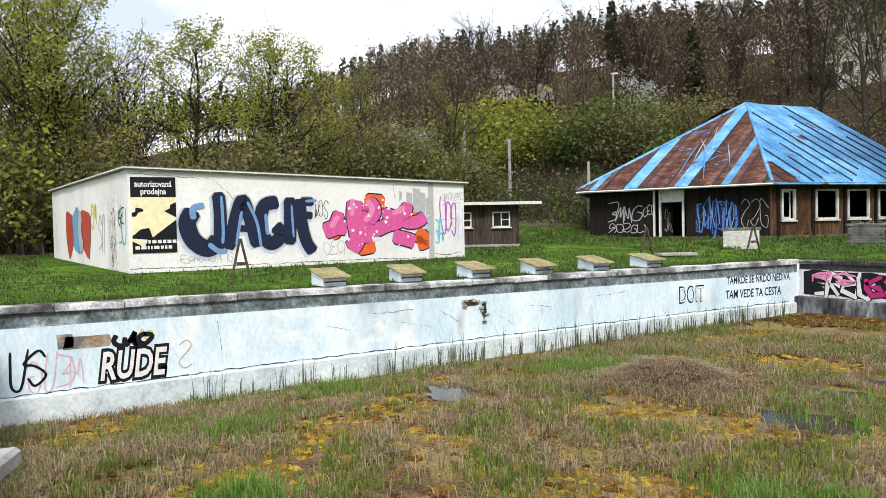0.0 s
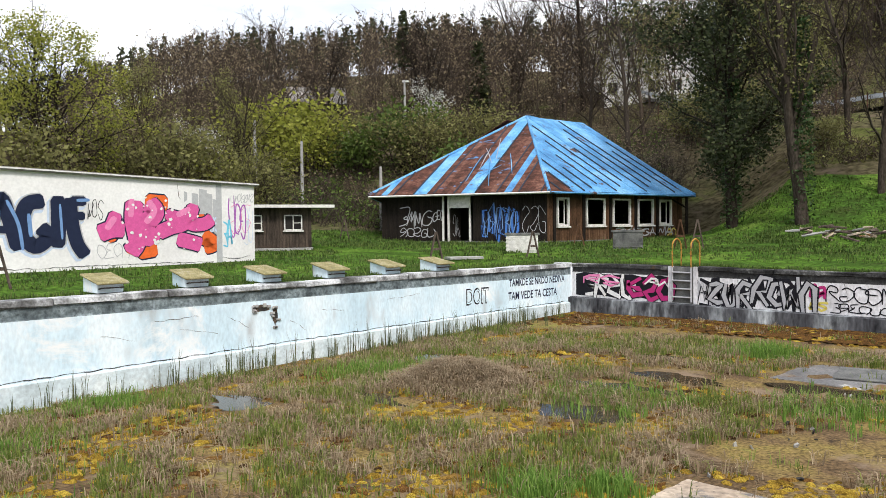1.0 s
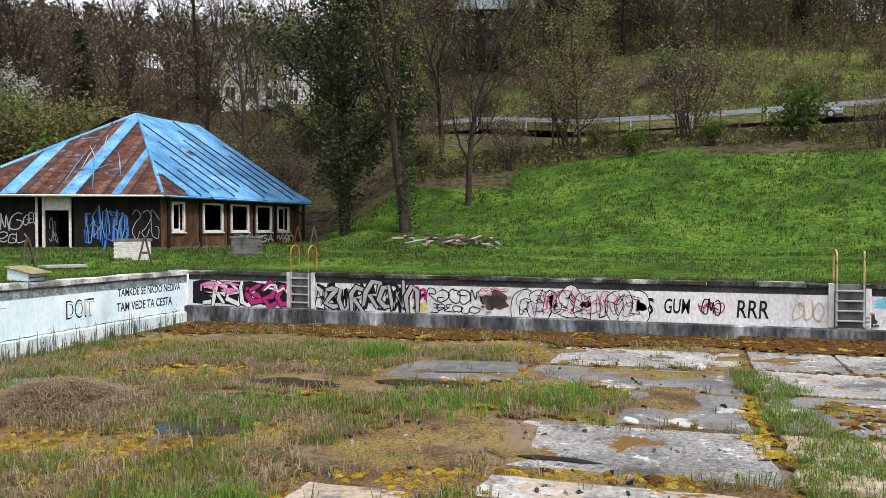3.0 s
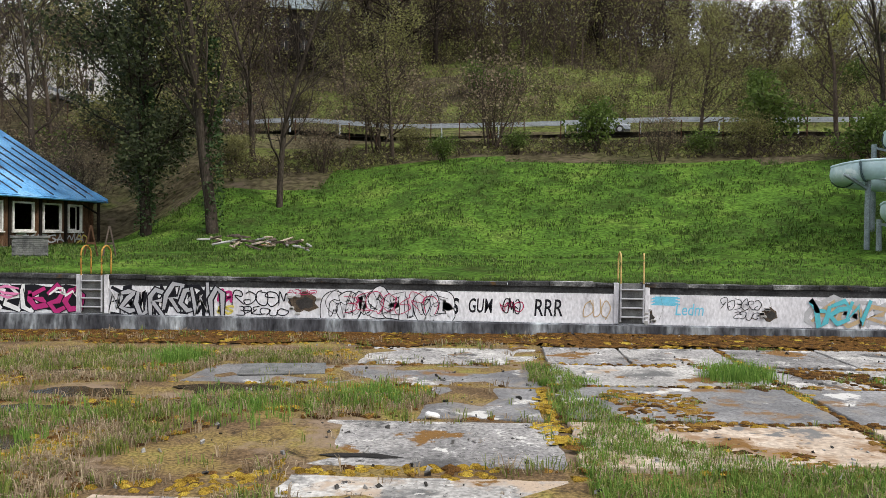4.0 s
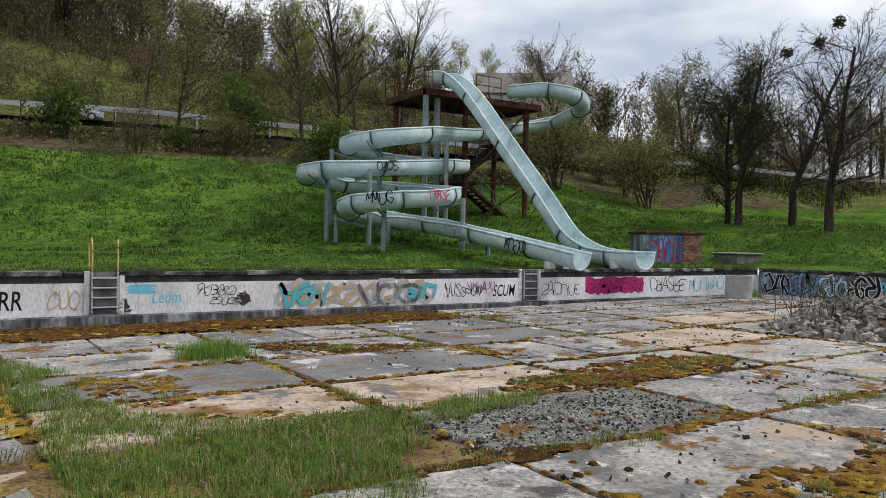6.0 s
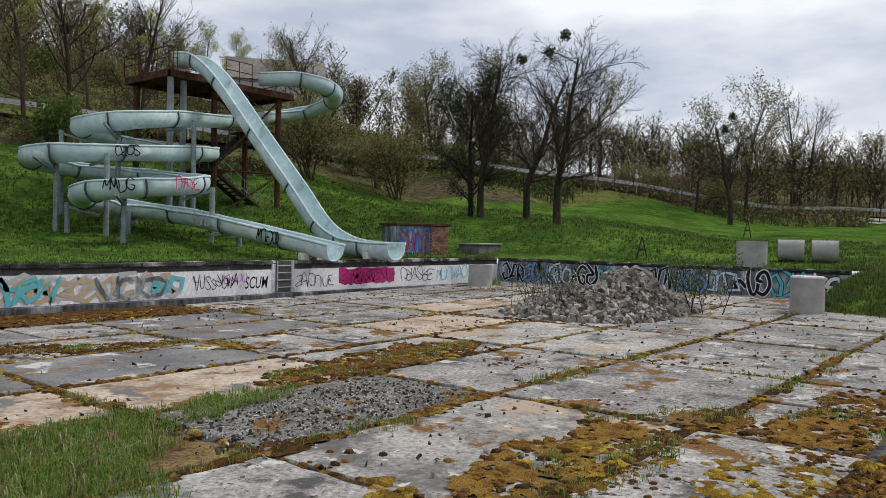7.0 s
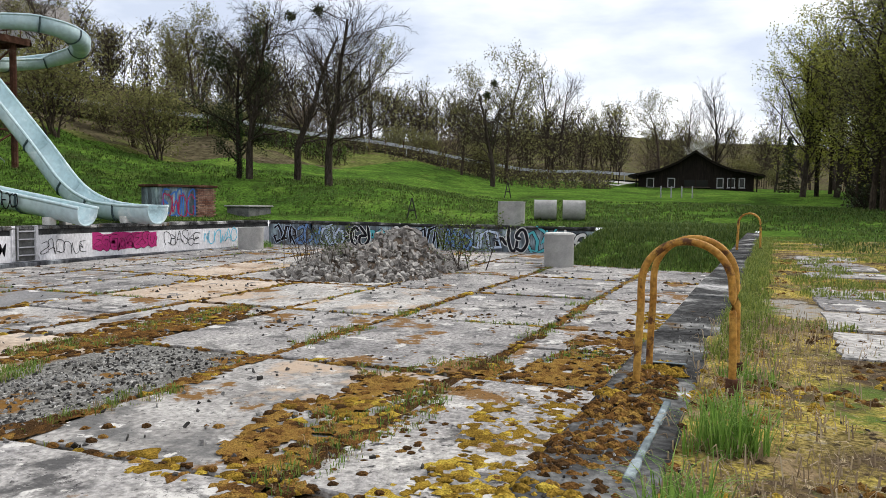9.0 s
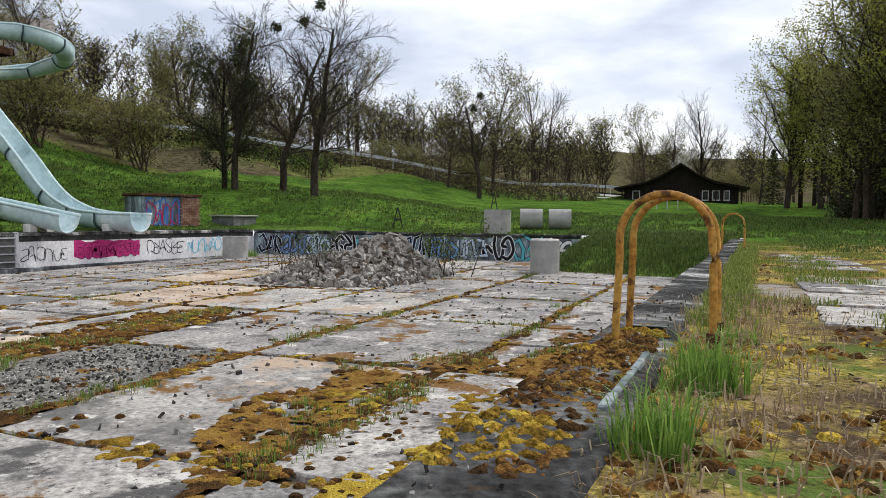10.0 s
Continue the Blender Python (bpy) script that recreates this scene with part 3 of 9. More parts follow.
def land(x, y):
    """The height of the ground."""
    r, yaw = math.hypot(x, y), math.degrees(math.atan2(-x, y))
    for (a, pa), (b, pb) in zip(PROFILES, PROFILES[1:]):
        if a <= yaw <= b:
            t = ease((yaw - a) / (b - a))
            break
    hs = [float(np.interp(r, [q[0] for q in p], [q[1] for q in p])) for p in (pa, pb)]
    z = hs[0] * (1 - t) + hs[1] * t
    far = min(1.0, max(0.0, (r - 36) / 30))
    z += far * 0.5 * noise.noise(Vector((x * 0.07, y * 0.07, 3.0))) + min(1, r / 40) * 0.05 * noise.noise(Vector((x * 0.5, y * 0.5, 1.0)))
    d = max(-17.7 - x, x - 33.3, -0.6 - y, y - 23.8, 0.0)
    return z * ease(min(1.0, d / 7.0))


X0, X1, Y0, Y1 = -17.2, 32.8, 0.8, 23.36
YN = -0.7  # the near edge where it steps back
XS = -1.5   # where it steps


def bed(x, y):
    """The height of the pool's floor."""
    a = float(np.interp(x, [-17.2, -11, 0, 15, 33], [-2.05, -1.63, -1.54, -1.42, -1.2]))
    low = max(0.0, (-11 - x) / 6.2)
    return a - low * float(np.interp(y, [0, 23], [0.28, -0.3]))


def axis_lines(marks, near, step, far):
    v = list(np.arange(-near, near + 0.01, step))
    for m in marks:
        v = [q for q in v if abs(q - m) > step * 0.45] + [m]
    d, q = step, near
    while q < far:
        d *= 1.22
        q += d
        v += [q, -q]
    return sorted(v)


gx = axis_lines([X0 - 0.45, XS - 0.3, X1 + 0.45], 100, 2.0, 1600)
gy = axis_lines([YN - 0.4, 0.42, Y1 + 0.45], 100, 2.0, 1600)
gv, gf, gi = [], [], {}
for j, y in enumerate(gy):
    for i, x in enumerate(gx):
        gi[i, j] = len(gv)
        gv.append((x, y, land(x, y) - 0.03))
for j in range(len(gy) - 1):
    for i in range(len(gx) - 1):
        cx, cy = (gx[i] + gx[i + 1]) / 2, (gy[j] + gy[j + 1]) / 2
        inside = X0 - 0.45 < cx < X1 + 0.45 and (0.42 if cx > XS - 0.3 else YN - 0.4) < cy < Y1 + 0.45
        if not inside:
            gf.append((gi[i, j], gi[i + 1, j], gi[i + 1, j + 1], gi[i, j + 1]))
me = mesh_of("ground", gv, gf, "lawn")
me.materials.append(M["forest_floor"])
me.materials.append(M["deck_moss"])
me.materials.append(M["rough_grass"])


def wooded(x, y):
    """Where woodland floor takes over from lawn: above the bank and round the edges."""
    r, yaw = math.hypot(x, y), math.degrees(math.atan2(-x, y))
    edge = float(np.interp(yaw, [-110, -90, -75, -60, -50, -20, 0, 20, 35, 45, 60, 80, 100], [90, 130, 105, 72, 62, 53, 53, 54, 50, 60, 48, 42, 40]))
    return r + 3 * noise.noise(Vector((x * 0.15, y * 0.15, 7))) > edge


for p in me.polygons:
    c = p.center
    if wooded(c.x, c.y):
        r_, yaw_ = math.hypot(c.x, c.y), math.degrees(math.atan2(-c.x, c.y))
        p.material_index = 3 if 72 < r_ < 112 and -84 < yaw_ < 14 and noise.noise(Vector((c.x * 0.06, c.y * 0.06, 4))) > -0.25 or 56 < r_ < 62 and -60 < yaw_ < 20 else 1
    elif c.y < 0.5 and c.y > -5.5 and -8 < c.x < 24:
        p.material_index = 2
me.polygons.foreach_set("use_smooth", [True] * len(me.polygons))
ground = tagged(part_me("ground", me, "lawn"), "green grass lawn rising to a wooded hillside", "ground", kind="structure")

# ---- pool floor ----
fx = list(np.linspace(X0, X1, 84))
fy = list(np.linspace(YN, Y1, 40))
fv = [(x, y, bed(x, y) - 0.05 + 0.035 * noise.noise(Vector((x * 0.9, y * 0.9, 5)))) for y in fy for x in fx]
ff = [(j * 84 + i, j * 84 + i + 1, (j + 1) * 84 + i + 1, (j + 1) * 84 + i) for j in range(39) for i in range(83)]
pool_floor = tagged(part_me("floor", mesh_of("floor", fv, ff, "moss_soil"), "moss_soil", smooth=True), "mossy silted concrete floor of an empty swimming pool", "pool floor", kind="structure")


# ---- pool walls: face, coping stones, overflow channel, foot ----
def pool_wall(name, a, b, inward, label, face_mat, cop_mat, gut_mat, foot_mat, z_gut, z_face, foot_top, foot_out, seed, step=1.25):
    """A pool wall from a to b; inward is the unit vector into the pool."""
    rng = random.Random(seed)
    a, b, n = Vector(a), Vector(b), Vector(inward)
    d = (b - a)
    length = d.length
    d.normalize()
    m = Matrix(((d.x, -n.x, 0, a.x), (d.y, -n.y, 0, a.y), (0, 0, 1, 0), (0, 0, 0, 1)))  # local y points out of the pool

    def at(s, o, z):
        return m @ Vector((s, o, z))

    def strip(profile, breaks):
        """Sweeps a section (o, z) along the wall; z may be a function of s."""
        bm = bmesh.new()
        rows = []
        for s in breaks:
            rows.append([bm.verts.new(at(s, o, z(s) if callable(z) else z)) for o, z in profile])
        k = len(profile)
        for u, v in zip(rows, rows[1:]):
            for q in range(k):
                bm.faces.new((u[q], u[(q + 1) % k], v[(q + 1) % k], v[q]))
        bm.faces.new(rows[0]), bm.faces.new(rows[-1][::-1])
        bmesh.ops.recalc_face_normals(bm, faces=bm.faces[:])
        return bm

    breaks = list(np.linspace(0, length, int(length / 1.2) + 2))

    def base(s):
        p = at(s, 0, 0)
        return bed(min(max(p.x, X0), X1), min(max(p.y, YN), Y1)) - 0.3

    wall = tagged(part(name, strip([(0, z_face), (0, base), (0.5, base), (0.5, z_face)], breaks), face_mat), label, "pool wall", kind="structure")
    # set back only 5 cm; the band's darkness comes from its colour
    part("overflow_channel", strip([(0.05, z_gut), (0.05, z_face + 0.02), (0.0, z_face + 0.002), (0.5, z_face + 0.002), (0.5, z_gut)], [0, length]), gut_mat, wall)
    if foot_out:
        part("foot", strip([(0, foot_top), (-foot_out, lambda s: (foot_top(s) if callable(foot_top) else foot_top) - 0.03), (-foot_out, base), (0, base)], breaks), foot_mat, wall)
    s = 0.0
    while s < length - 0.1:
        w = min(step * rng.uniform(0.9, 1.1), length - s)
        lift, push = rng.uniform(-0.03, 0.004), rng.uniform(-0.015, 0.03)
        bm = bmesh.new()
        add_box(bm, s + 0.008, s + w - 0.008, push - 0.02, 0.46, z_gut, lift, m, 0.018)
        for v in bm.verts:
            v.co += Vector((rng.uniform(-1, 1), rng.uniform(-1, 1), rng.uniform(-1, 1))) * 0.014
        part("coping_stone", bm, cop_mat, wall)
        s += w
    return wall, m, length


def left_foot(s):
    return float(np.interp(s, [0, 6, 18, 23.5], [-1.78, -1.66, -1.46, -1.42]))


# wall with the starting blocks, runs from the near corner to the far corner
wall_left, m_left, len_left = pool_wall("wall_west", (X0, -1.6, 0), (X0, Y1, 0), (1, 0, 0), "pale blue painted concrete pool wall, cracked and streaked", "wall_blue", "coping", "gutter", "plinth_blue", -0.16, -0.43, lambda s: left_foot(s - 1.6), 0.1, 3)
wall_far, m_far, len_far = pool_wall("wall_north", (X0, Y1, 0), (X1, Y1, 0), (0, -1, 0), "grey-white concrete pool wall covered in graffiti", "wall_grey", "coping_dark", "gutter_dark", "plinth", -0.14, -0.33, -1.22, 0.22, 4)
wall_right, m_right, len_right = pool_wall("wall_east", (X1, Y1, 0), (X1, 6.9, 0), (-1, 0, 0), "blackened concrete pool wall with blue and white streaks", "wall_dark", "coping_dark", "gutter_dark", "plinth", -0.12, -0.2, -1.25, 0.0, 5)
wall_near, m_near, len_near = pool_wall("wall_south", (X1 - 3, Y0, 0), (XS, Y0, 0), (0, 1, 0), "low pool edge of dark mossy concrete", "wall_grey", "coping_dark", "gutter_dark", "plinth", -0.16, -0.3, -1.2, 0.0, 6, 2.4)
wall_step, m_step, len_step = pool_wall("wall_south_step", (XS, YN, 0), (X0, YN, 0), (0, 1, 0), "stepped back pool edge of grey concrete", "wall_grey", "coping", "gutter", "plinth", -0.16, -0.3, -1.3, 0.0, 7)
part("return_wall", box_bm(XS - 0.02, XS + 0.4, YN - 0.4, Y0 - 0.01, -1.9, -0.02), "wall_grey", wall_near)

# earth that slid into the pool past the end of the right wall
bv, bf = [], []
for j in range(15):
    for i in range(17):
        x, y = 25.5 + i * 0.52, 0.4 + j * 0.52
        fall = ease(min(1, max(0, (x - 26.2 - 0.35 * max(0, y - 4.6)) / 5.6)))
        edge = ease(min(1, max(0, (8.2 - y) / 2.0)))
        z = bed(min(x, X1), y) * (1 - fall * edge) - 0.12 + 0.14 * noise.noise(Vector((x, y, 2)))
        bv.append((x, y, min(z, 0.06)))
for j in range(14):
    for i in range(16):
        bf.append((j * 17 + i, j * 17 + i + 1, (j + 1) * 17 + i + 1, (j + 1) * 17 + i))
tagged(part_me("earth_bank", mesh_of("earth_bank", bv, bf, "lawn"), "lawn", smooth=True), "grassed earth slumped over the broken pool edge", "earth bank", kind="structure")

# ---- road on the hillside ----
ROAD = [(-60, 92), (-38, 79), (-18, 70.5), (0, 66.5), (22, 62.5), (41.5, 59), (60, 50.5), (79, 45), (100, 33), (112, 21), (122, 8)]
road_line = smooth_path([(x, y, 0) for x, y in ROAD], 8)
rv, rf = [], []
for k, q in enumerate(road_line):
    d = (road_line[min(k + 1, len(road_line) - 1)] - road_line[max(k - 1, 0)]).normalized()
    s = Vector((-d.y, d.x, 0))
    z = land(q.x, q.y) + 0.12
    for o in (-2.6, 2.6):
        rv.append((q.x + s.x * o, q.y + s.y * o, z))
    if k:
        rf.append((2 * k - 2, 2 * k - 1, 2 * k + 1, 2 * k))
tagged(part_me("road", mesh_of("road", rv, rf, "asphalt"), "asphalt"), "grey asphalt road along the hillside", "road", kind="structure")
# ---- graffiti on the pool walls ----
def wall_tag(m, wall, s0, s1, z0, z1, count, width, colour, seed, **kw):
    tag(wall, m, s0, s1, z0, z1, count, width, colour, seed, **kw)


LF = m_left  # runs from y=-1.6; s = y + 1.6
FF = m_far   # s = x + 17.2
# local x of the left wall runs away from the camera, seen from inside it reads left to right
def on_left(y):
    return y + 1.6


wall_tag(LF, wall_left, on_left(-0.2), on_left(0.5), -1.6, -0.85, 2, 0.05, "ink", 11)
wall_tag(LF, wall_left, on_left(0.2), on_left(1.2), -1.65, -1.0, 4, 0.025, "pale_pink", 12)
lettering(wall_left, LF @ Matrix.Translation((on_left(1.5), 0, -1.6)), "RUDE", 0.8, "ink", 0.004, 0.09, 0.2, squeeze=0.62)
lettering(wall_left, LF @ Matrix.Translation((on_left(1.5), 0, -1.6)), "RUDE", 0.8, "white", 0.009, 0.02, 0.2, squeeze=0.62)
wall_tag(LF, wall_left, on_left(1.75), on_left(2.5), -0.95, -0.72, 3, 0.1, "ink", 13)
wall_tag(LF, wall_left, on_left(2.2), on_left(2.6), -0.8, -0.62, 2, 0.02, "yellow", 14)
wall_tag(LF, wall_left, on_left(3.05), on_left(3.3), -1.55, -0.95, 1, 0.02, "gold", 15)
lettering(wall_left, LF @ Matrix.Translation((on_left(17.75), 0, -1.12)), "DOIT", 0.72, "ink", 0.004, 0.022, 0.0, squeeze=0.62)
lettering(wall_left, LF @ Matrix.Translation((on_left(17.78), 0, -1.10)), "DOIT", 0.66, "wall_blue", 0.006, -0.004, 0.0, squeeze=0.66)
lettering(wall_left, LF @ Matrix.Translation((on_left(19.85), 0, -0.66)), "TAMKDE SE NKDO NEDIVA", 0.34, "navy", 0.004, 0.007, 0.05, squeeze=0.73)
lettering(wall_left, LF @ Matrix.Translation((on_left(19.8), 0, -1.12)), "TAM VEDE TA CESTA", 0.38, "navy", 0.004, 0.007, 0.05, squeeze=0.74)


def on_far(x):
    return x - X0


# far wall, from its left corner to the right
def block(wall, m, s0, s1, z0, z1, colour, out=0.002, seed=0):
    """A rough-edged painted field."""
    g = random.Random(seed)
    top = [(s0 + (s1 - s0) * k / 12, z1 + g.uniform(-0.05, 0.05)) for k in range(13)]
    low = [(s1 - (s1 - s0) * k / 12, z0 + g.uniform(-0.03, 0.05)) for k in range(13)]
    bm = bmesh.new()
    poly(bm, top + low, out, m)
    part("graffiti", bm, colour, wall)


# first piece: white and pink letters on dark ground
block(wall_far, FF, on_far(-17.0), on_far(-12.95), -1.16, -0.36, "ink", 0.002, 1)
wall_tag(FF, wall_far, on_far(-16.7), on_far(-14.6), -1.12, -0.42, 4, 0.17, "white", 21, under="ink", under_width=0.09, sharp=True, out=0.006)
wall_tag(FF, wall_far, on_far(-14.8), on_far(-13.1), -1.12, -0.42, 3, 0.19, "magenta", 22, under="ink", under_width=0.08, sharp=True, out=0.016)
wall_tag(FF, wall_far, on_far(-16.8), on_far(-15.2), -0.72, -0.42, 2, 0.09, "rose", 20, out=0.024, sharp=True)
wall_tag(FF, wall_far, on_far(-14.1), on_far(-13.2), -0.66, -0.42, 2, 0.08, "white", 19, out=0.028, sharp=True)
# second piece: interlocked silver letters outlined in black
wall_tag(FF, wall_far, on_far(-12.2), on_far(-8.9), -1.2, -0.36, 9, 0.15, "ink", 18, sharp=True, out=0.003)
wall_tag(FF, wall_far, on_far(-12.3), on_far(-8.6), -1.18, -0.36, 8, 0.15, "silver", 23, under="ink", under_width=0.11, sharp=True, out=0.010)
wall_tag(FF, wall_far, on_far(-8.75), on_far(-8.35), -0.8, -0.45, 2, 0.09, "magenta", 17)
wall_tag(FF, wall_far, on_far(-8.3), on_far(-6.5), -0.85, -0.4, 5, 0.035, "ink", 24)
wall_tag(FF, wall_far, on_far(-8.2), on_far(-6.6), -1.15, -0.92, 6, 0.03, "ink", 25)
wall_tag(FF, wall_far, on_far(-8.75), on_far(-8.3), -1.12, -0.9, 2, 0.07, "yellow", 26)
wall_tag(FF, wall_far, on_far(-6.6), on_far(-5.7), -0.5, -0.38, 4, 0.02, "crimson", 16)
# third piece: pale bubble letters with thin black outlines and red scribble
wall_tag(FF, wall_far, on_far(-5.5), on_far(-1.6), -1.16, -0.40, 8, 0.24, "wall_grey", 27, under="ink", under_width=0.055)
wall_tag(FF, wall_far, on_far(-4.9), on_far(-2.0), -1.0, -0.42, 7, 0.022, "crimson", 28, out=0.026)
wall_tag(FF, wall_far, on_far(-5.4), on_far(-1.8), -1.1, -0.42, 9, 0.018, "ink", 34, out=0.028)
lettering(wall_far, FF @ Matrix.Translation((on_far(-1.55), 0, -1.0)), "S", 0.66, "ink", 0.004, 0.016, 0.12, squeeze=0.7)
lettering(wall_far, FF @ Matrix.Translation((on_far(-1.05), 0, -0.95)), "GUM", 0.6, "ink", 0.004, 0.008, 0.12, squeeze=0.55)
wall_tag(FF, wall_far, on_far(-0.02), on_far(0.5), -0.95, -0.5, 3, 0.035, "ink", 29)
wall_tag(FF, wall_far, on_far(-0.1), on_far(0.55), -0.9, -0.6, 3, 0.03, "crimson", 30)
lettering(wall_far, FF @ Matrix.Translation((on_far(0.9), 0, -1.02)), "RRR", 0.72, "ink", 0.004, 0.006, 0.1, squeeze=0.66)
wall_tag(FF, wall_far, on_far(2.35), on_far(3.15), -1.02, -0.5, 3, 0.03, "gold", 33)
bm = bmesh.new()
for k in range(9):
    ribbon(bm, [(on_far(4.35) + 0.05 * (k % 3), -0.62 + 0.028 * k), (on_far(5.05) + 0.06 * ((k * 2) % 3), -0.64 + 0.03 * k)], 0.05, 0.004 + 0.0002 * k, FF)
part("graffiti", bm, "cyan", wall_far)
lettering(wall_far, FF @ Matrix.Translation((on_far(5.02), 0, -0.92)), "Ledm", 0.5, "cyan", 0.004, 0.003, 0.15, squeeze=0.75)
wall_tag(FF, wall_far, on_far(6.3), on_far(7.5), -0.72, -0.42, 6, 0.02, "ink", 36)
wall_tag(FF, wall_far, on_far(6.7), on_far(7.4), -1.0, -0.8, 4, 0.02, "ink", 37)
# pale piece in gold, teal and grey
wall_tag(FF, wall_far, on_far(8.7), on_far(14.4), -1.15, -0.42, 11, 0.17, "grey", 38, sharp=True)
wall_tag(FF, wall_far, on_far(9.0), on_far(14.2), -1.1, -0.45, 8, 0.13, "gold", 35, sharp=True, out=0.010, under="silver", under_width=0.05)
wall_tag(FF, wall_far, on_far(8.9), on_far(10.4), -1.1, -0.42, 3, 0.16, "teal", 39, out=0.024, sharp=True)
wall_tag(FF, wall_far, on_far(13.4), on_far(14.6), -1.0, -0.5, 2, 0.17, "teal", 31, out=0.024, sharp=True)
wall_tag(FF, wall_far, on_far(11.6), on_far(13.8), -1.1, -0.45, 3, 0.13, "wall_dark", 40, out=0.030, sharp=True)
wall_tag(FF, wall_far, on_far(15.0), on_far(16.8), -0.95, -0.5, 8, 0.025, "ink", 41)
wall_tag(FF, wall_far, on_far(16.2), on_far(17.2), -0.75, -0.45, 4, 0.03, "lilac", 42)
lettering(wall_far, FF @ Matrix.Translation((on_far(17.1), 0, -1.0)), "SCUM", 0.62, "ink", 0.004, 0.004, 0.2, squeeze=0.62)
wall_tag(FF, wall_far, on_far(19.4), on_far(21.4), -1.0, -0.55, 6, 0.025, "ink", 44)
block(wall_far, FF, on_far(21.7), on_far(25.0), -0.99, -0.36, "magenta", 0.003, 2)
wall_tag(FF, wall_far, on_far(21.8), on_far(24.9), -0.94, -0.42, 8, 0.13, "magenta", 45, under="ink", under_width=0.035, out=0.006)
wall_tag(FF, wall_far, on_far(25.4), on_far(27.6), -0.95, -0.4, 6, 0.03, "ink", 46)
wall_tag(FF, wall_far, on_far(27.8), on_far(30.2), -0.95, -0.4, 6, 0.05, "cyan", 47)
# right wall
for k in range(12):
    s0 = 0.3 + k * 1.32
    wall_tag(m_right, wall_right, s0, s0 + 1.35, -1.1, -0.25, 3, 0.14, ("ink", "sky", "ice", "ink", "teal", "white")[k % 6], 60 + k, sharp=k % 2 == 0, under=("ice", "ink", "ink", "white", "ink", "ink")[k % 6], under_width=0.07)

# broken-out holes and the bared render at them
def hole(wall, m, s, z, w, h, seed, name="broken_patch"):
    rng = random.Random(seed)
    bm = bmesh.new()
    pts = [(s + w / 2 * math.cos(a) * rng.uniform(0.6, 1.1), z + h / 2 * math.sin(a) * rng.uniform(0.6, 1.1)) for a in np.linspace(0, 2 * math.pi, 12, endpoint=False)]
    poly(bm, pts, 0.006, m)
    part(name, bm, "soil", wall)
    # smaller flat dark core, shifted: the hole's shaded depth put into colour
    bm = bmesh.new()
    poly(bm, [(s + (x - s) * 0.6 + 0.04, z + (y - z) * 0.6 - 0.02) for x, y in pts], 0.010, m)
    part(name, bm, "dark_steel", wall)
    bm = bmesh.new()
    for k in range(7):
        x, y = rng.choice(pts)
        add_box(bm, x - rng.uniform(0.03, 0.09), x + rng.uniform(0.03, 0.09), -0.05, 0.02, y - rng.uniform(0.02, 0.05), y + rng.uniform(0.02, 0.06), m, 0.012)
    part("broken_edge", bm, "concrete", wall)


hole(wall_far, FF, on_far(-6.05), -0.75, 1.0, 0.75, 1)
hole(wall_far, FF, on_far(4.3), -1.0, 0.3, 0.55, 2)
hole(wall_far, FF, on_far(7.75), -0.85, 0.5, 0.45, 3)
hole(wall_left, LF, on_left(10.35), -0.62, 0.6, 0.2, 4)
hole(wall_left, LF, on_left(10.75), -0.85, 0.16, 0.5, 5)
# patches where the paint of the left wall came off
for k, (y, z, w, h) in enumerate([(1.3, -0.80, 0.85, 0.25), (0.9, -0.75, 0.3, 0.3)]):
    rng = random.Random(k)
    bm = bmesh.new()
    poly(bm, [(on_left(y) + w / 2 * u * rng.uniform(0.85, 1.1), z + h / 2 * v * rng.uniform(0.85, 1.1)) for u, v in ((-1, -1), (0, -1.05), (1, -1), (1.05, 0), (1, 1), (0, 0.95), (-1, 1))], 0.005, LF)
    part("bare_render", bm, "slab_sand", wall_left)
# the long horizontal crack and fine cracks
def crack(wall, m, pts, width, seed, colour="dark_steel"):
    rng = random.Random(seed)
    line = []
    for (a, b), (c, d) in zip(pts, pts[1:]):
        k = max(2, int(math.hypot(c - a, d - b) / 0.12))
        line += [(a + (c - a) * t / k, b + (d - b) * t / k + rng.uniform(-0.018, 0.018)) for t in range(k)]
    bm = bmesh.new()
    for u in range(len(line) - 1):
        ribbon(bm, line[u:u + 2], width * rng.uniform(0.4, 1.5), 0.006, m)
    part("crack", bm, colour, wall)


left_line = [(on_left(y), left_foot(y) + 0.03) for y in np.linspace(-1.2, 23, 24)]
crack(wall_left, LF, left_line, 0.03, 1)
for k, (y, z, dy, dz) in enumerate([(3.9, -0.6, 0.1, -0.9), (6.4, -0.9, 0.9, -0.25), (7.6, -0.7, 1.2, 0.05), (8.2, -0.95, 1.1, -0.2), (9.4, -0.75, 0.7, -0.4), (11.2, -1.0, 0.6, -0.4), (12.2, -0.8, 0.9, -0.1), (14.5, -0.7, 1.4, 0.1), (10.3, -0.15, 0.06, -0.33)]):
    crack(wall_left, LF, [(on_left(y), z), (on_left(y + dy * 0.5), z + dz * 0.4), (on_left(y + dy), z + dz)], 0.012, 20 + k, "soil")
for k in range(14):
    x = -14 + k * 3.1
    crack(wall_far, FF, [(on_far(x), -0.36), (on_far(x + 0.1), -0.7), (on_far(x - 0.05), -1.2)], 0.014, 50 + k, "dark_concrete")
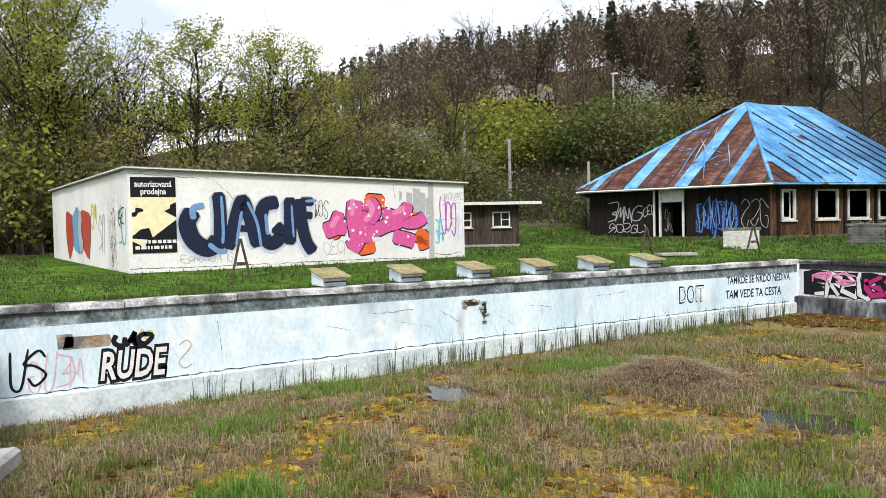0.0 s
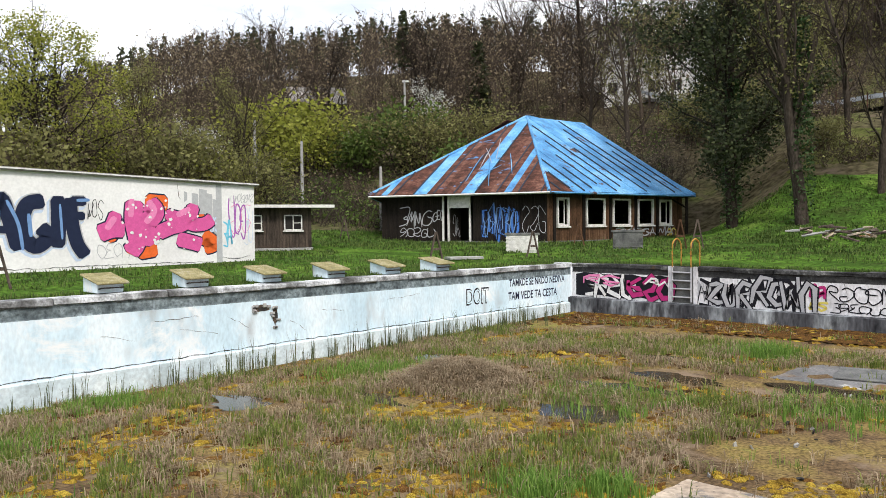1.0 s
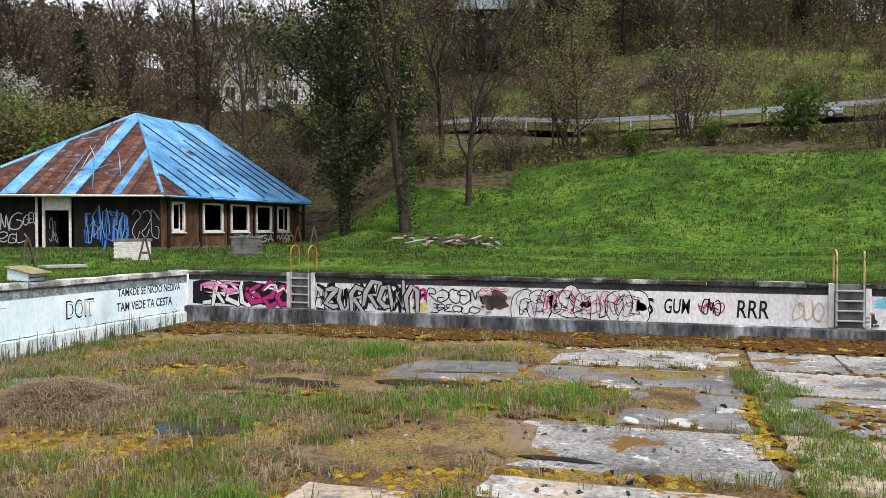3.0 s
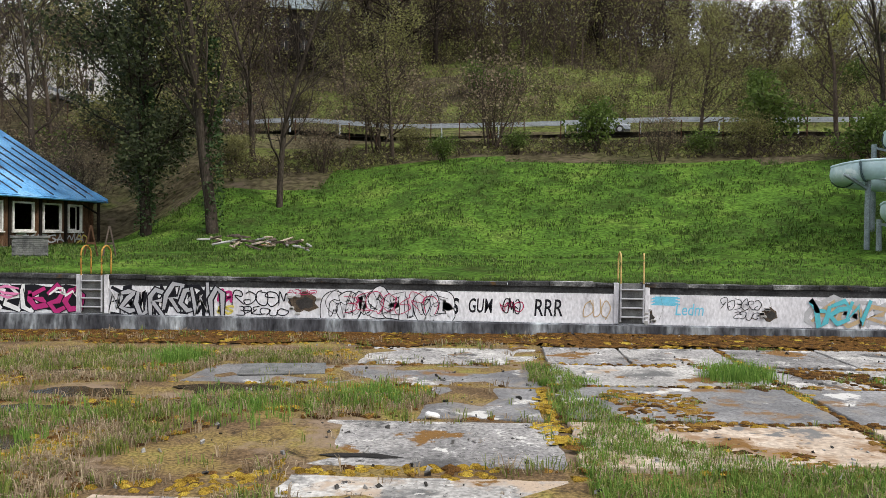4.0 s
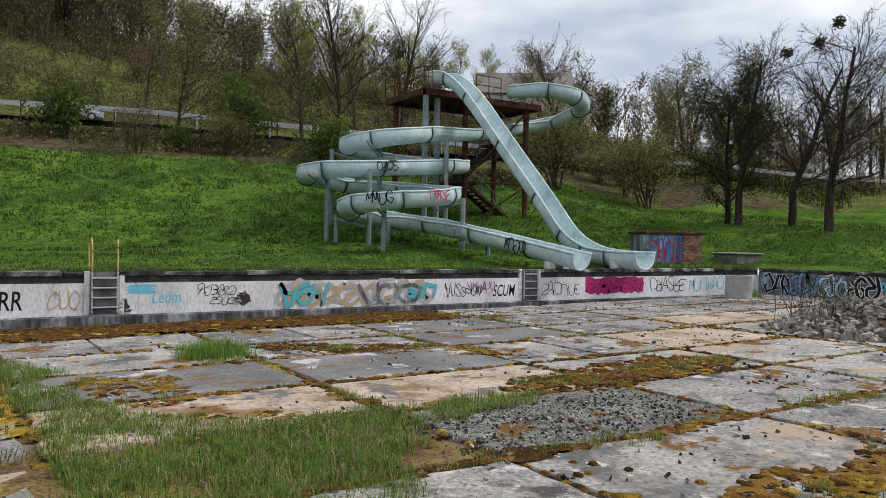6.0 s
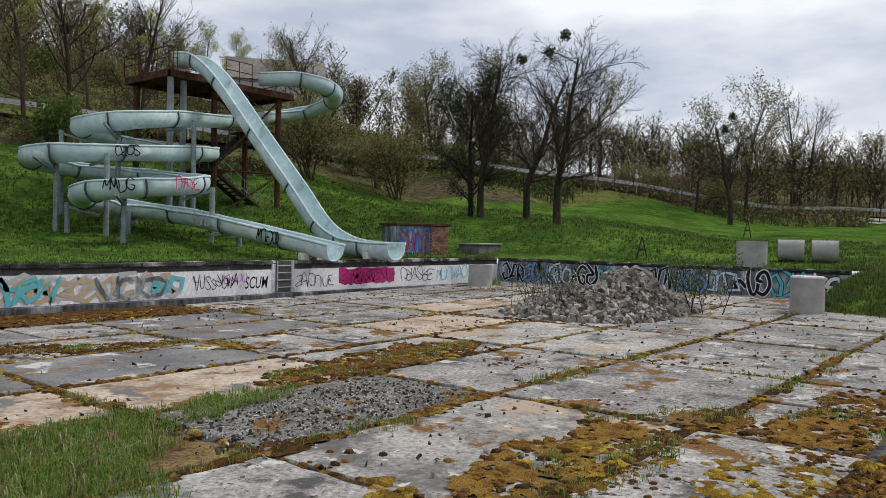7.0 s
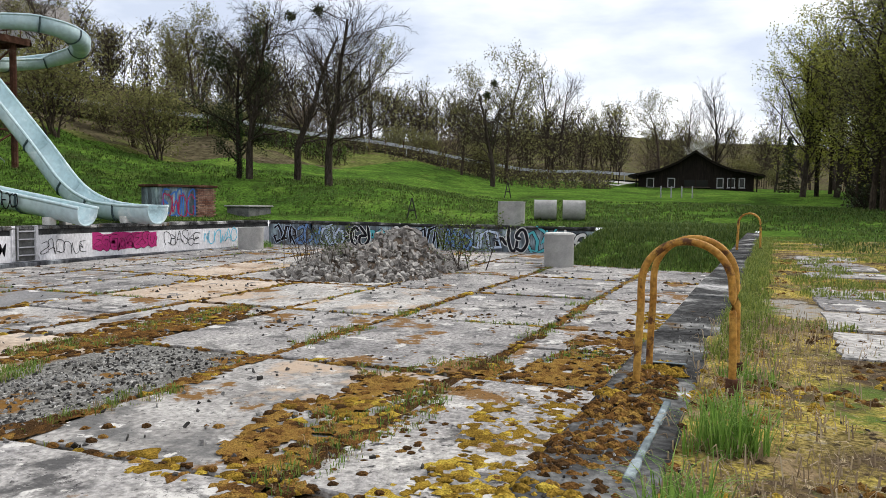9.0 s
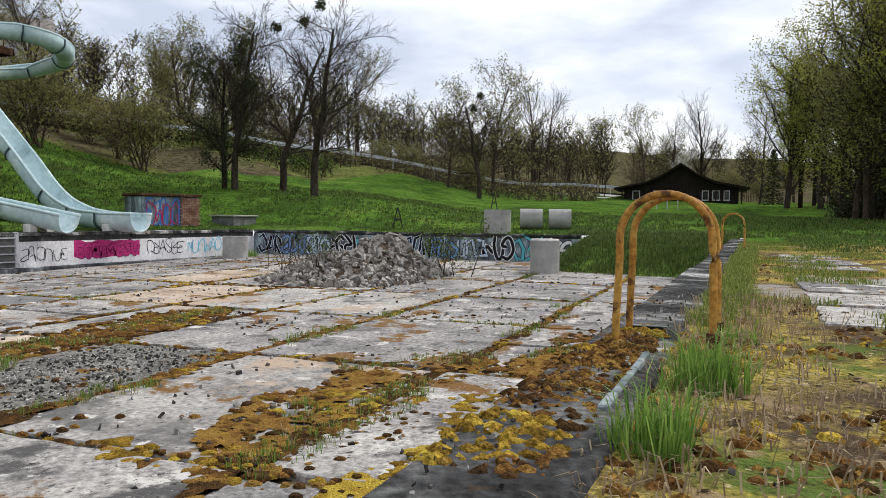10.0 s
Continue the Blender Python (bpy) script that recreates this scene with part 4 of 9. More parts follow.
# ---- flat-roofed white building with murals ----
B = [Vector((-25.6, 3.2, 0)), Vector((-25.7, 15.25, 0)), Vector((-39.9, 15.6, 0)), Vector((-39.6, 1.75, 0))]  # front from first to second
BT = [3.41, 3.04, 3.04, 3.35]
bld = thing("building", "long white plastered flat-roofed building covered in murals", "building", at=(-32.6, 9, 0))
part("wall", prism_bm([(p.x, p.y) for p in B], -0.3, [z - 0.10 for z in BT]), "plaster", bld)
mid = sum(B, Vector()) / 4
roof_pts = [(mid.x + (p.x - mid.x) * 1.018, mid.y + (p.y - mid.y) * 1.018) for p in B]
part("roof", prism_bm(roof_pts, [z - 0.098 for z in BT], BT), "roof_felt", bld)
part("roof_edge", prism_bm([(mid.x + (p.x - mid.x) * 1.022, mid.y + (p.y - mid.y) * 1.022) for p in B], [z - 0.06 for z in BT], [z - 0.02 for z in BT]), "white_paint", bld)
MF = frame_matrix((B[0].x, B[0].y, 0), B[1] - B[0])          # front wall, u = 0 .. 12.05
MS = frame_matrix((B[3].x, B[3].y, 0), B[0] - B[3])          # side wall, u = 0 .. 14.1
LS = (B[0] - B[3]).length

# shop sign: two dark boards and a pale one with black shapes
sign = part("sign", box_bm(0.08, 1.42, -0.02, 0.0, 0.72, 3.06, MF, 0.003), "cream", bld, "cream sign board with black shapes")
bm = bmesh.new()
add_box(bm, 0.08, 1.42, -0.03, -0.021, 2.46, 3.08, MF, 0.002)
part("sign_header", bm, "ink", sign)
bm = bmesh.new()
poly(bm, [(0.1, 0.72), (1.42, 0.72), (1.42, 1.75), (1.15, 1.55), (0.85, 1.32), (0.7, 1.2), (0.6, 1.5), (0.35, 1.46), (0.1, 1.25), (0.1, 1.18), (0.55, 1.14), (0.45, 0.9), (0.1, 1.1)][::1], 0.024, MF)
poly(bm, [(0.1, 1.85), (0.22, 1.86), (0.3, 1.98), (0.46, 2.02), (0.42, 2.1), (0.22, 2.14), (0.2, 2.0), (0.1, 1.98)], 0.024, MF)
poly(bm, [(1.05, 2.02), (1.42, 1.82), (1.42, 2.3), (1.25, 2.22), (1.22, 2.1)], 0.024, MF)
part("sign_motif", bm, "ink", sign)
lettering(sign, MF @ Matrix.Translation((0.75, 0, 2.78)), "autorizovaná", 0.26, "white", 0.034, 0.006, 0, "CENTER", squeeze=0.82)
lettering(sign, MF @ Matrix.Translation((0.75, 0, 2.55)), "prodejna", 0.26, "white", 0.034, 0.006, 0, "CENTER", squeeze=0.82)
bm = bmesh.new()
for z, x0, x1 in ((1.02, 0.3, 1.32), (0.84, 0.18, 1.3)):
    x = x0
    rng = random.Random(int(z * 100))
    while x < x1:
        w = rng.uniform(0.05, 0.16)
        poly(bm, [(x, z), (x + w, z), (x + w, z + 0.1), (x, z + 0.1)], 0.03, MF)
        x += w + 0.04
tagged(part("sign_bars", bm, "white", sign), "rows of white lettering bars", kind="stuff")


def thick(name, parent, m, strokes, layers, smooth_steps=6):
    """Fat sprayed letters: each layer is (extra width, colour, height, shift)."""
    for extra, colour, out, dx, dz in layers:
        for k, (w, pts) in enumerate(strokes):
            bm = bmesh.new()
            line = [(q.x + dx, q.y + dz) for q in smooth_path([(x, z, 0) for x, z in pts], smooth_steps)]
            ribbon(bm, line, max(0.03, w + extra), out + 0.0002 * k, m)
            part(name, bm, colour, parent)


# dark blue mural
navy = [
    (0.55, [(1.95, 2.05), (1.75, 1.6), (1.95, 1.05), (2.4, 0.8), (2.75, 1.1)]),
    (0.42, [(2.75, 2.62), (2.8, 1.8), (2.75, 0.75)]),
    (0.42, [(3.05, 0.75), (3.3, 1.8), (3.55, 2.35), (3.8, 1.6), (4.0, 0.8)]),
    (0.22, [(3.2, 1.45), (3.85, 1.4)]),
    (0.45, [(4.75, 2.3), (4.25, 2.15), (4.1, 1.4), (4.45, 0.9), (4.85, 1.2), (4.6, 1.5)]),
    (0.45, [(5.15, 2.45), (5.15, 1.6), (5.1, 0.85)]),
    (0.42, [(5.5, 2.4), (5.55, 1.6), (5.7, 0.95), (5.95, 0.55)]),
    (0.30, [(5.5, 2.3), (6.0, 2.3)]),
    (0.26, [(5.5, 1.85), (5.95, 1.82)]),
]
thick("mural", bld, MF, navy, [(0.16, "ice", 0.004, -0.03, -0.05), (0.08, "grey", 0.008, 0, 0), (0.0, "navy", 0.012, 0, 0)])
thick("mural", bld, MF, [(0.20, [(2.3, 2.2), (1.95, 2.1), (1.95, 1.75)]), (0.10, [(2.85, 2.5), (2.88, 1.4), (2.85, 0.95)]), (0.10, [(3.5, 2.0), (3.35, 1.2), (3.3, 0.85)]), (0.1, [(3.7, 2.3), (4.0, 1.6), (4.12, 0.8)]), (0.12, [(4.3, 1.9), (4.35, 1.2)]), (0.08, [(5.2, 2.2), (5.25, 1.1)]), (0.10, [(5.7, 2.32), (6.1, 2.34)]), (0.16, [(2.4, 0.95), (2.7, 0.72), (3.0, 0.7)])], [(0, "sky", 0.018, 0, 0)])
# pink and orange mural
pink = [
    (0.55, [(6.35, 1.25), (6.8, 1.4), (7.2, 1.4)]),
    (0.42, [(6.7, 1.35), (6.95, 1.95)]),
    (0.60, [(7.55, 2.35), (7.5, 1.7), (7.6, 1.0), (7.35, 0.6)]),
    (0.62, [(8.0, 2.3), (8.25, 1.95), (7.9, 1.5), (8.2, 0.9)]),
    (0.50, [(8.3, 1.25), (8.8, 1.45), (9.3, 1.6), (9.6, 2.1)]),
    (0.40, [(8.6, 1.9), (9.2, 1.75)]),
    (0.46, [(9.65, 2.25), (9.5, 1.6), (10.0, 1.55), (10.35, 1.75)]),
    (0.50, [(9.0, 1.05), (9.6, 0.9), (9.9, 0.8)]),
]
orange = [(0.5, [(6.6, 1.05), (7.1, 1.75)]), (0.55, [(7.9, 2.3), (8.7, 2.25)]), (0.45, [(7.6, 0.6), (8.3, 0.7)]), (0.55, [(9.95, 1.15), (10.35, 0.85), (10.0, 0.75)]), (0.4, [(9.9, 1.9), (9.9, 1.3)]), (0.4, [(7.4, 0.55), (7.5, 0.75)])]
thick("mural", bld, MF, orange, [(0.1, "navy", 0.004, 0, 0), (0.0, "orange", 0.008, 0, 0)])
thick("mural", bld, MF, pink, [(0.09, "navy", 0.013, 0, 0), (0.0, "pink", 0.017, 0, 0)])
thick("mural", bld, MF, [(0.2, [(7.45, 2.4), (7.4, 1.8)]), (0.22, [(8.0, 2.35), (8.2, 2.0), (7.9, 1.6)]), (0.2, [(9.0, 1.85), (9.5, 2.1)]), (0.2, [(6.6, 1.4), (6.9, 1.8)])], [(0, "rose", 0.021, 0, 0)])
rng = random.Random(5)
bm = bmesh.new()
for k in range(46):
    x, z, r = rng.uniform(7.1, 9.9), rng.uniform(0.7, 2.5), rng.uniform(0.015, 0.07)
    poly(bm, [(x + r * math.cos(a) * rng.uniform(0.6, 1.3), z + r * math.sin(a) * rng.uniform(0.6, 1.3)) for a in np.linspace(0, 6.28, 7, endpoint=False)], 0.026 + 0.0001 * k, MF)
tagged(part("paint_splash", bm, "white", bld), "white paint drops", kind="stuff")
# grey patch, thin grey board that paints in a downpipe's shadow, faint tags
bm = bmesh.new()
for k, (x, w, z0, z1) in enumerate([(9.35, 0.12, 2.3, 2.65), (9.7, 0.25, 1.6, 2.6), (10.0, 0.3, 1.2, 2.75), (10.25, 0.22, 1.0, 2.6), (10.45, 0.15, 0.9, 2.4)]):
    poly(bm, [(x - w / 2, z0), (x + w / 2, z0 + 0.1), (x + w / 2, z1), (x - w / 2, z1 + 0.05)], 0.0030 + 0.0004 * k, MF)
part("mural", bm, "grey", bld)
part("wall_joint", box_bm(10.5, 10.72, -0.012, 0.0, 0.15, 3.0, MF, 0.002), "grey", bld)
tag(bld, MF, 11.0, 11.7, 1.0, 2.4, 3, 0.05, "lilac", 71)
tag(bld, MF, 11.0, 11.8, 1.2, 2.3, 2, 0.02, "rose", 72)
tag(bld, MF, 10.75, 11.1, 0.7, 1.6, 2, 0.06, "cyan", 73)
tag(bld, MF, 11.1, 12.0, 2.35, 2.65, 7, 0.02, "grey", 74)
tag(bld, MF, 11.6, 11.95, 0.8, 2.2, 2, 0.02, "ice", 75)
tag(bld, MF, 10.2, 10.6, 1.3, 1.8, 2, 0.05, "ice", 76)
tag(bld, MF, 1.5, 3.2, 0.35, 0.6, 8, 0.02, "grey", 77)
tag(bld, MF, 6.0, 6.5, 1.7, 2.3, 3, 0.02, "ink", 78)
tag(bld, MF, 6.3, 7.3, 0.45, 0.9, 4, 0.02, "grey", 79)
crack(bld, MF, [(0.05, 3.2), (1.0, 3.12), (2.6, 3.05), (2.9, 2.75), (3.1, 2.6), (3.3, 2.3), (3.6, 2.2)], 0.02, 80, "soil")
crack(bld, MF, [(9.05, 2.95), (9.1, 2.5), (9.2, 2.3)], 0.025, 81, "soil")
crack(bld, MF, [(0.0, 0.24), (4, 0.22), (8, 0.24), (10.5, 0.2)], 0.03, 82, "dark_concrete")
crack(bld, MF, [(10.7, 0.35), (11.3, 0.28), (12.0, 0.4)], 0.04, 83, "dark_concrete")
# side wall: door and mural
sdoor = part("door", box_bm(LS - 2.75, LS - 1.45, -0.03, 0.0, 0.15, 2.6, MS, 0.006), "white_paint", bld, "white boarded-up steel door")
tag(sdoor, MS @ Matrix.Translation((0, -0.031, 0)), LS - 2.35, LS - 1.7, 0.5, 2.1, 2, 0.1, "white", 84, under="ink", under_width=0.08)
thick("mural", bld, MS, [(1.6, [(LS - 9.8, 2.2), (LS - 9.9, 1.4), (LS - 9.4, 0.7)]), (1.9, [(LS - 6.6, 2.2), (LS - 6.7, 1.4), (LS - 7.0, 0.7)])], [(0.1, "ink", 0.004, 0, 0), (0.0, "brick_red", 0.008, 0, 0)])
thick("mural", bld, MS, [(1.3, [(LS - 8.7, 2.25), (LS - 8.4, 1.4), (LS - 8.5, 0.65)])], [(0.1, "ink", 0.013, 0, 0), (0.0, "steel_blue", 0.017, 0, 0)])
thick("mural", bld, MS, [(0.7, [(LS - 7.5, 2.2), (LS - 7.7, 1.4), (LS - 7.3, 0.7)])], [(0.08, "ink", 0.022, 0, 0), (0.0, "grey", 0.026, 0, 0)])
tag(bld, MS, LS - 1.3, LS - 0.4, 1.0, 2.2, 2, 0.07, "teal", 85)
tag(bld, MS, LS - 1.3, LS - 0.6, 1.6, 2.3, 2, 0.05, "ink", 86)
tag(bld, MS, LS - 5.6, LS - 4.6, 1.6, 2.4, 2, 0.12, "yellow", 87)
tag(bld, MS, LS - 4.4, LS - 3.4, 0.7, 1.9, 2, 0.08, "grey", 88)

# ---- small dark hut beside it ----
hut = thing("hut", "small dark boarded hut with two white-framed windows", "hut", at=(-33.2, 19.6, 0.3))
HO = Vector((-32.3, 17.2, 0.0))
MH = frame_matrix(HO, Vector((0.42, 1.0, 0)))
part("wall", box_bm(0.0, 4.35, 0.06, 3.0, 0.1, 2.3, MH), "hut_wood", hut)
for k in range(29):
    part("board", box_bm(0.0 + k * 0.15, 0.142 + k * 0.15, 0.0 + 0.006 * (k % 3), 0.058, 0.45, 2.28, MH, 0.004), "hut_wood", hut)
part("roof", box_bm(-0.3, 5.3, -0.55, 3.2, 2.32, 2.42, MH, 0.01), "roof_felt", hut)
part("roof_edge", box_bm(-0.32, 5.32, -0.6, -0.552, 2.30, 2.44, MH, 0.005), "white_paint", hut)
part("base", box_bm(-0.05, 4.4, -0.08, 3.05, -0.3, 0.44, MH, 0.01), "concrete", hut)


def small_window(parent, m, x0, x1, z0, z1, bars=1, y=-0.05, pane="void", f=0.06, paintwork="white_paint"):
    """A framed window set on a wall, with its pane and sill."""
    w = part("window", box_bm(x0, x1, y + 0.02, y + 0.06, z0, z1, m, 0.002), pane, parent)
    bm = bmesh.new()
    for a, b, c, d in ((x0, x0 + f, z0, z1), (x1 - f, x1, z0, z1), (x0, x1, z0, z0 + f), (x0, x1, z1 - f, z1)):
        add_box(bm, a, b, y - 0.02, y + 0.018, c, d, m, 0.004)
    for k in range(bars):
        x = x0 + (x1 - x0) * (k + 1) / (bars + 1)
        add_box(bm, x - 0.025, x + 0.025, y - 0.012, y + 0.017, z0, z1, m, 0.003)
    part("frame", bm, paintwork, w)
    part("sill", box_bm(x0 - 0.06, x1 + 0.06, y - 0.07, y + 0.018, z0 - 0.06, z0 - 0.002, m, 0.006), paintwork, w)
    return w


for x in (1.2, 3.05):
    w = small_window(hut, MH, x, x + 0.85, 1.25, 1.98)
    bm = box_bm(x + 0.42, x + 0.85, -0.065, -0.035, 1.58, 1.62, MH, 0.003)
    part("glazing_bar", bm, "white_paint", w)

# ---- six-sided timber pavilion with a tin roof ----
PV = [Vector(q) for q in ((-36.5, 29.4, 0), (-26.2, 33.6, 0), (-24.9, 47.2, 0), (-33.5, 56.0, 0), (-44.0, 52.0, 0), (-45.5, 38.0, 0))]
ZE, ZG = 3.2, 0.45
RA, RB = Vector((-34.9, 42.3, 8.9)), Vector((-36.3, 48.6, 8.9))
pc = sum(PV, Vector()) / 6
pav = thing("pavilion", "derelict dark timber pavilion with a peeling blue and rust tin roof", "pavilion", at=(pc.x, pc.y, ZG))
WP = []
for k, p in enumerate(PV):
    q = pc + (p - pc) * 0.93
    WP.append(q)
part("floor_slab", prism_bm([(q.x, q.y) for q in WP], -0.2, ZG + 0.04), "dark_concrete", pav)
part("soffit", prism_bm([(pc.x + (p.x - pc.x) * 0.985, pc.y + (p.y - pc.y) * 0.985) for p in PV], ZE - 0.1, ZE - 0.04), "dark_wood", pav)


def boarded_wall(a, b, z0, z1, material, openings, board=0.16, skip=0):
    """A wall of upright boards from a to b with openings (u0, u1, z0, z1)."""
    m = frame_matrix((a.x, a.y, 0), b - a)
    length = (b - a).length
    u = 0.0
    rng = random.Random(int(a.x * 10))
    while u < length - 0.02:
        w = min(board, length - u)
        spans = [(z0, z1)]
        for o0, o1, oz0, oz1 in openings:
            if u + w > o0 + 0.01 and u < o1 - 0.01:
                spans = [s for lo, hi in spans for s in ((lo, min(hi, oz0)), (max(lo, oz1), hi)) if s[1] - s[0] > 0.03]
        for lo, hi in spans:
            part("board", box_bm(u + 0.004, u + w - 0.004, rng.uniform(0, 0.012), 0.05, lo, hi, m, 0.004), material, pav)
        u += w
    return m, length


def bridge(a, b, t):
    return a + (b - a) * t


# front with the doorway
fa, fb = WP[0], WP[1]
flen = (fb - fa).length
d0 = flen * 0.405
mf, _ = boarded_wall(fa, fb, ZG, ZE - 0.08, "dark_wood", [(d0, d0 + 1.6, ZG, ZE - 0.08)])
door = new("doorway")
tagged(door, "open doorway in a white painted frame")
door.parent = pav
door.matrix_parent_inverse = pav.matrix_basis.inverted()
bm = bmesh.new()
for x0, x1, z0, z1 in ((d0 + 0.16, d0 + 0.27, ZG, ZE - 0.1), (d0 + 1.5, d0 + 1.6, ZG, ZE - 0.1), (d0 + 0.27, d0 + 1.5, 2.42, 2.5)):
    add_box(bm, x0, x1, -0.06, 0.08, z0, z1, mf, 0.006)
part("door_frame", bm, "white_paint", door)
part("side_post", box_bm(d0 - 0.18, d0 - 0.06, -0.06, -0.005, ZG, ZE - 0.1, mf, 0.006), "white_paint", door)
part("fanlight", box_bm(d0 + 0.27, d0 + 1.5, 0.0, 0.04, 2.5, ZE - 0.1, mf, 0.004), "white_paint", door)
leaf_m = mf @ Matrix.Translation((d0 + 0.3, 0.08, 0)) @ Matrix.Rotation(radians(70), 4, "Z")
part("door_leaf", box_bm(0, 0.9, 0, 0.04, ZG + 0.05, 2.4, leaf_m, 0.004), "dark_wood", door)
tag(door, leaf_m, 0.15, 0.75, 0.8, 2.0, 2, 0.04, "silver", 90)
# near-black panel added behind the doorway to give it a dark interior
part("inner_wall", box_bm(d0 - 2.5, d0 + 4, 3.2, 3.3, ZG, ZE - 0.1, mf, 0.0), "void", pav)
tag(pav, mf, 1.2, 3.2, 1.4, 2.4, 4, 0.06, "silver", 91)
tag(pav, mf, 1.2, 3.4, 0.75, 1.25, 5, 0.05, "silver", 92)
tag(pav, mf, 3.4, 4.1, 1.7, 2.3, 3, 0.05, "silver", 93)
tag(pav, mf, 6.5, 8.6, 0.7, 2.4, 6, 0.13, "electric", 94, under="navy", under_width=0.14, sharp=True)
tag(pav, mf, 6.5, 8.5, 0.8, 2.3, 5, 0.05, "sky", 99, out=0.02, sharp=True)
tag(pav, mf, 6.5, 8.6, 0.8, 2.3, 4, 0.05, "ink", 95, out=0.015)
tag(pav, mf, 8.8, 10.2, 1.0, 2.4, 3, 0.03, "silver", 96)
# long side with windows
sa, sb = WP[1], WP[2]
slen = (sb - sa).length
ops = [(0.75, 1.75, 1.3, ZE - 0.28), (3.2, 4.9, 1.3, ZE - 0.28), (5.6, 7.3, 1.3, ZE - 0.28), (8.0, 9.6, 1.3, ZE - 0.28), (10.2, 11.5, 1.3, ZE - 0.28)]
ms, _ = boarded_wall(sa, sb, ZG, ZE - 0.08, "brown_wood", ops, 0.2)
for k, (a, b, c, d) in enumerate(ops):
    bm = bmesh.new()
    for x0, x1, z0, z1 in ((a, a + 0.12, c, d), (b - 0.12, b, c, d), (a, b, c, c + 0.1), (a, b, d - 0.1, d)):
        add_box(bm, x0, x1, -0.07, 0.06, z0, z1, ms, 0.006)
    w = part("window", bm, "white_paint", pav, "broken window, white frame without glass")
    part("sill", box_bm(a - 0.05, b + 0.05, -0.14, -0.002, c - 0.08, c - 0.004, ms, 0.008), "white_paint", w)
    if k in (0, 4):
        sash_m = ms @ Matrix.Translation((a + 0.12, 0.02, 0)) @ Matrix.Rotation(radians(12), 4, "Z")
        bm = bmesh.new()
        for x0, x1, z0, z1 in ((0, 0.07, c + 0.1, d - 0.1), (b - a - 0.36, b - a - 0.29, c + 0.1, d - 0.1), (0, b - a - 0.3, c + 0.1, c + 0.17), (0, b - a - 0.3, d - 0.17, d - 0.1)):
            add_box(bm, x0, x1, -0.03, 0.02, z0, z1, sash_m, 0.004)
        part("sash", bm, "white_paint", w)
    part("post", box_bm(a - 0.32, a - 0.14, -0.10, -0.004, ZG, ZE - 0.1, ms, 0.008), "dark_wood", pav)
tag(pav, ms, 5.8, 11.6, 0.65, 1.15, 7, 0.09, "silver", 97)
tag(pav, ms, 11.0, 11.9, 0.65, 1.15, 2, 0.1, "yellow", 98)
for k in range(2, 6):
    boarded_wall(WP[k], WP[(k + 1) % 6], ZG, ZE - 0.08, "dark_wood", [], 0.6)
part("veranda_post", tube_bm([(-25.2, 46.7, 0.3), (-25.2, 46.7, ZE - 0.1)], 0.11, 6), "dark_wood", pav)
part("brace", tube_bm([(-25.2, 46.7, 2.4), (-25.9, 45.6, ZE - 0.12)], 0.06, 6), "dark_wood", pav)

# tin roof laid in overlapping strips from eave to ridge
def roof_face(e0, e1, t0, t1, strips, pick, seams):
    """Parallel strips up the slope from the eave e0-e1, cut off by the hips to the top t0-t1."""
    rng = random.Random(int(e0.x * 7 + e0.y))
    ax = (e1 - e0).normalized()
    L = (e1 - e0).length
    up = (t0 - e0) - ax * (t0 - e0).dot(ax)
    va = up.length
    up.normalize()
    ua, ub = (t0 - e0).dot(ax), (t1 - e0).dot(ax)
    n = ax.cross(up)
    if n.z < 0:
        n = -n

    def top(u):
        return va * (u / ua if u < ua else 1.0 if u <= ub else max(0.0, (L - u) / (L - ub)))

    for k in range(strips):
        u0, u1 = L * k / strips, L * (k + 1) / strips
        pts = [(u0, 0.0), (u1, 0.0), (u1, top(u1))] + [(q, va) for q in sorted({ua, ub}, reverse=True) if u0 < q < u1] + [(u0, top(u0))]
        clean = []
        for q in pts:
            if not clean or math.hypot(q[0] - clean[-1][0], q[1] - clean[-1][1]) > 0.01:
                clean.append(q)
        if math.hypot(clean[0][0] - clean[-1][0], clean[0][1] - clean[-1][1]) < 0.01:
            clean.pop()
        if len(clean) < 3:
            continue
        lift = rng.uniform(0.0, 0.03)
        bm = bmesh.new()
        lo = [bm.verts.new(e0 + ax * u + up * v + n * lift) for u, v in clean]
        hi = [bm.verts.new(e0 + ax * u + up * v + n * (lift + 0.03)) for u, v in clean]
        bm.faces.new(hi)
        bm.faces.new(lo[::-1])
        c = len(clean)
        for q in range(c):
            bm.faces.new((lo[q], lo[(q + 1) % c], hi[(q + 1) % c], hi[q]))
        bmesh.ops.recalc_face_normals(bm, faces=bm.faces[:])
        part("roof_strip", bm, pick(k, rng), roof)
    for u, v0, v1 in seams:
        h = top(u * L)
        if h > 0.3:
            a, b = e0 + ax * u * L + up * h * v0 + n * 0.07, e0 + ax * u * L + up * h * v1 + n * 0.07
            part("seam", tube_bm([a, b], 0.05, 4), "roof_seam", roof)


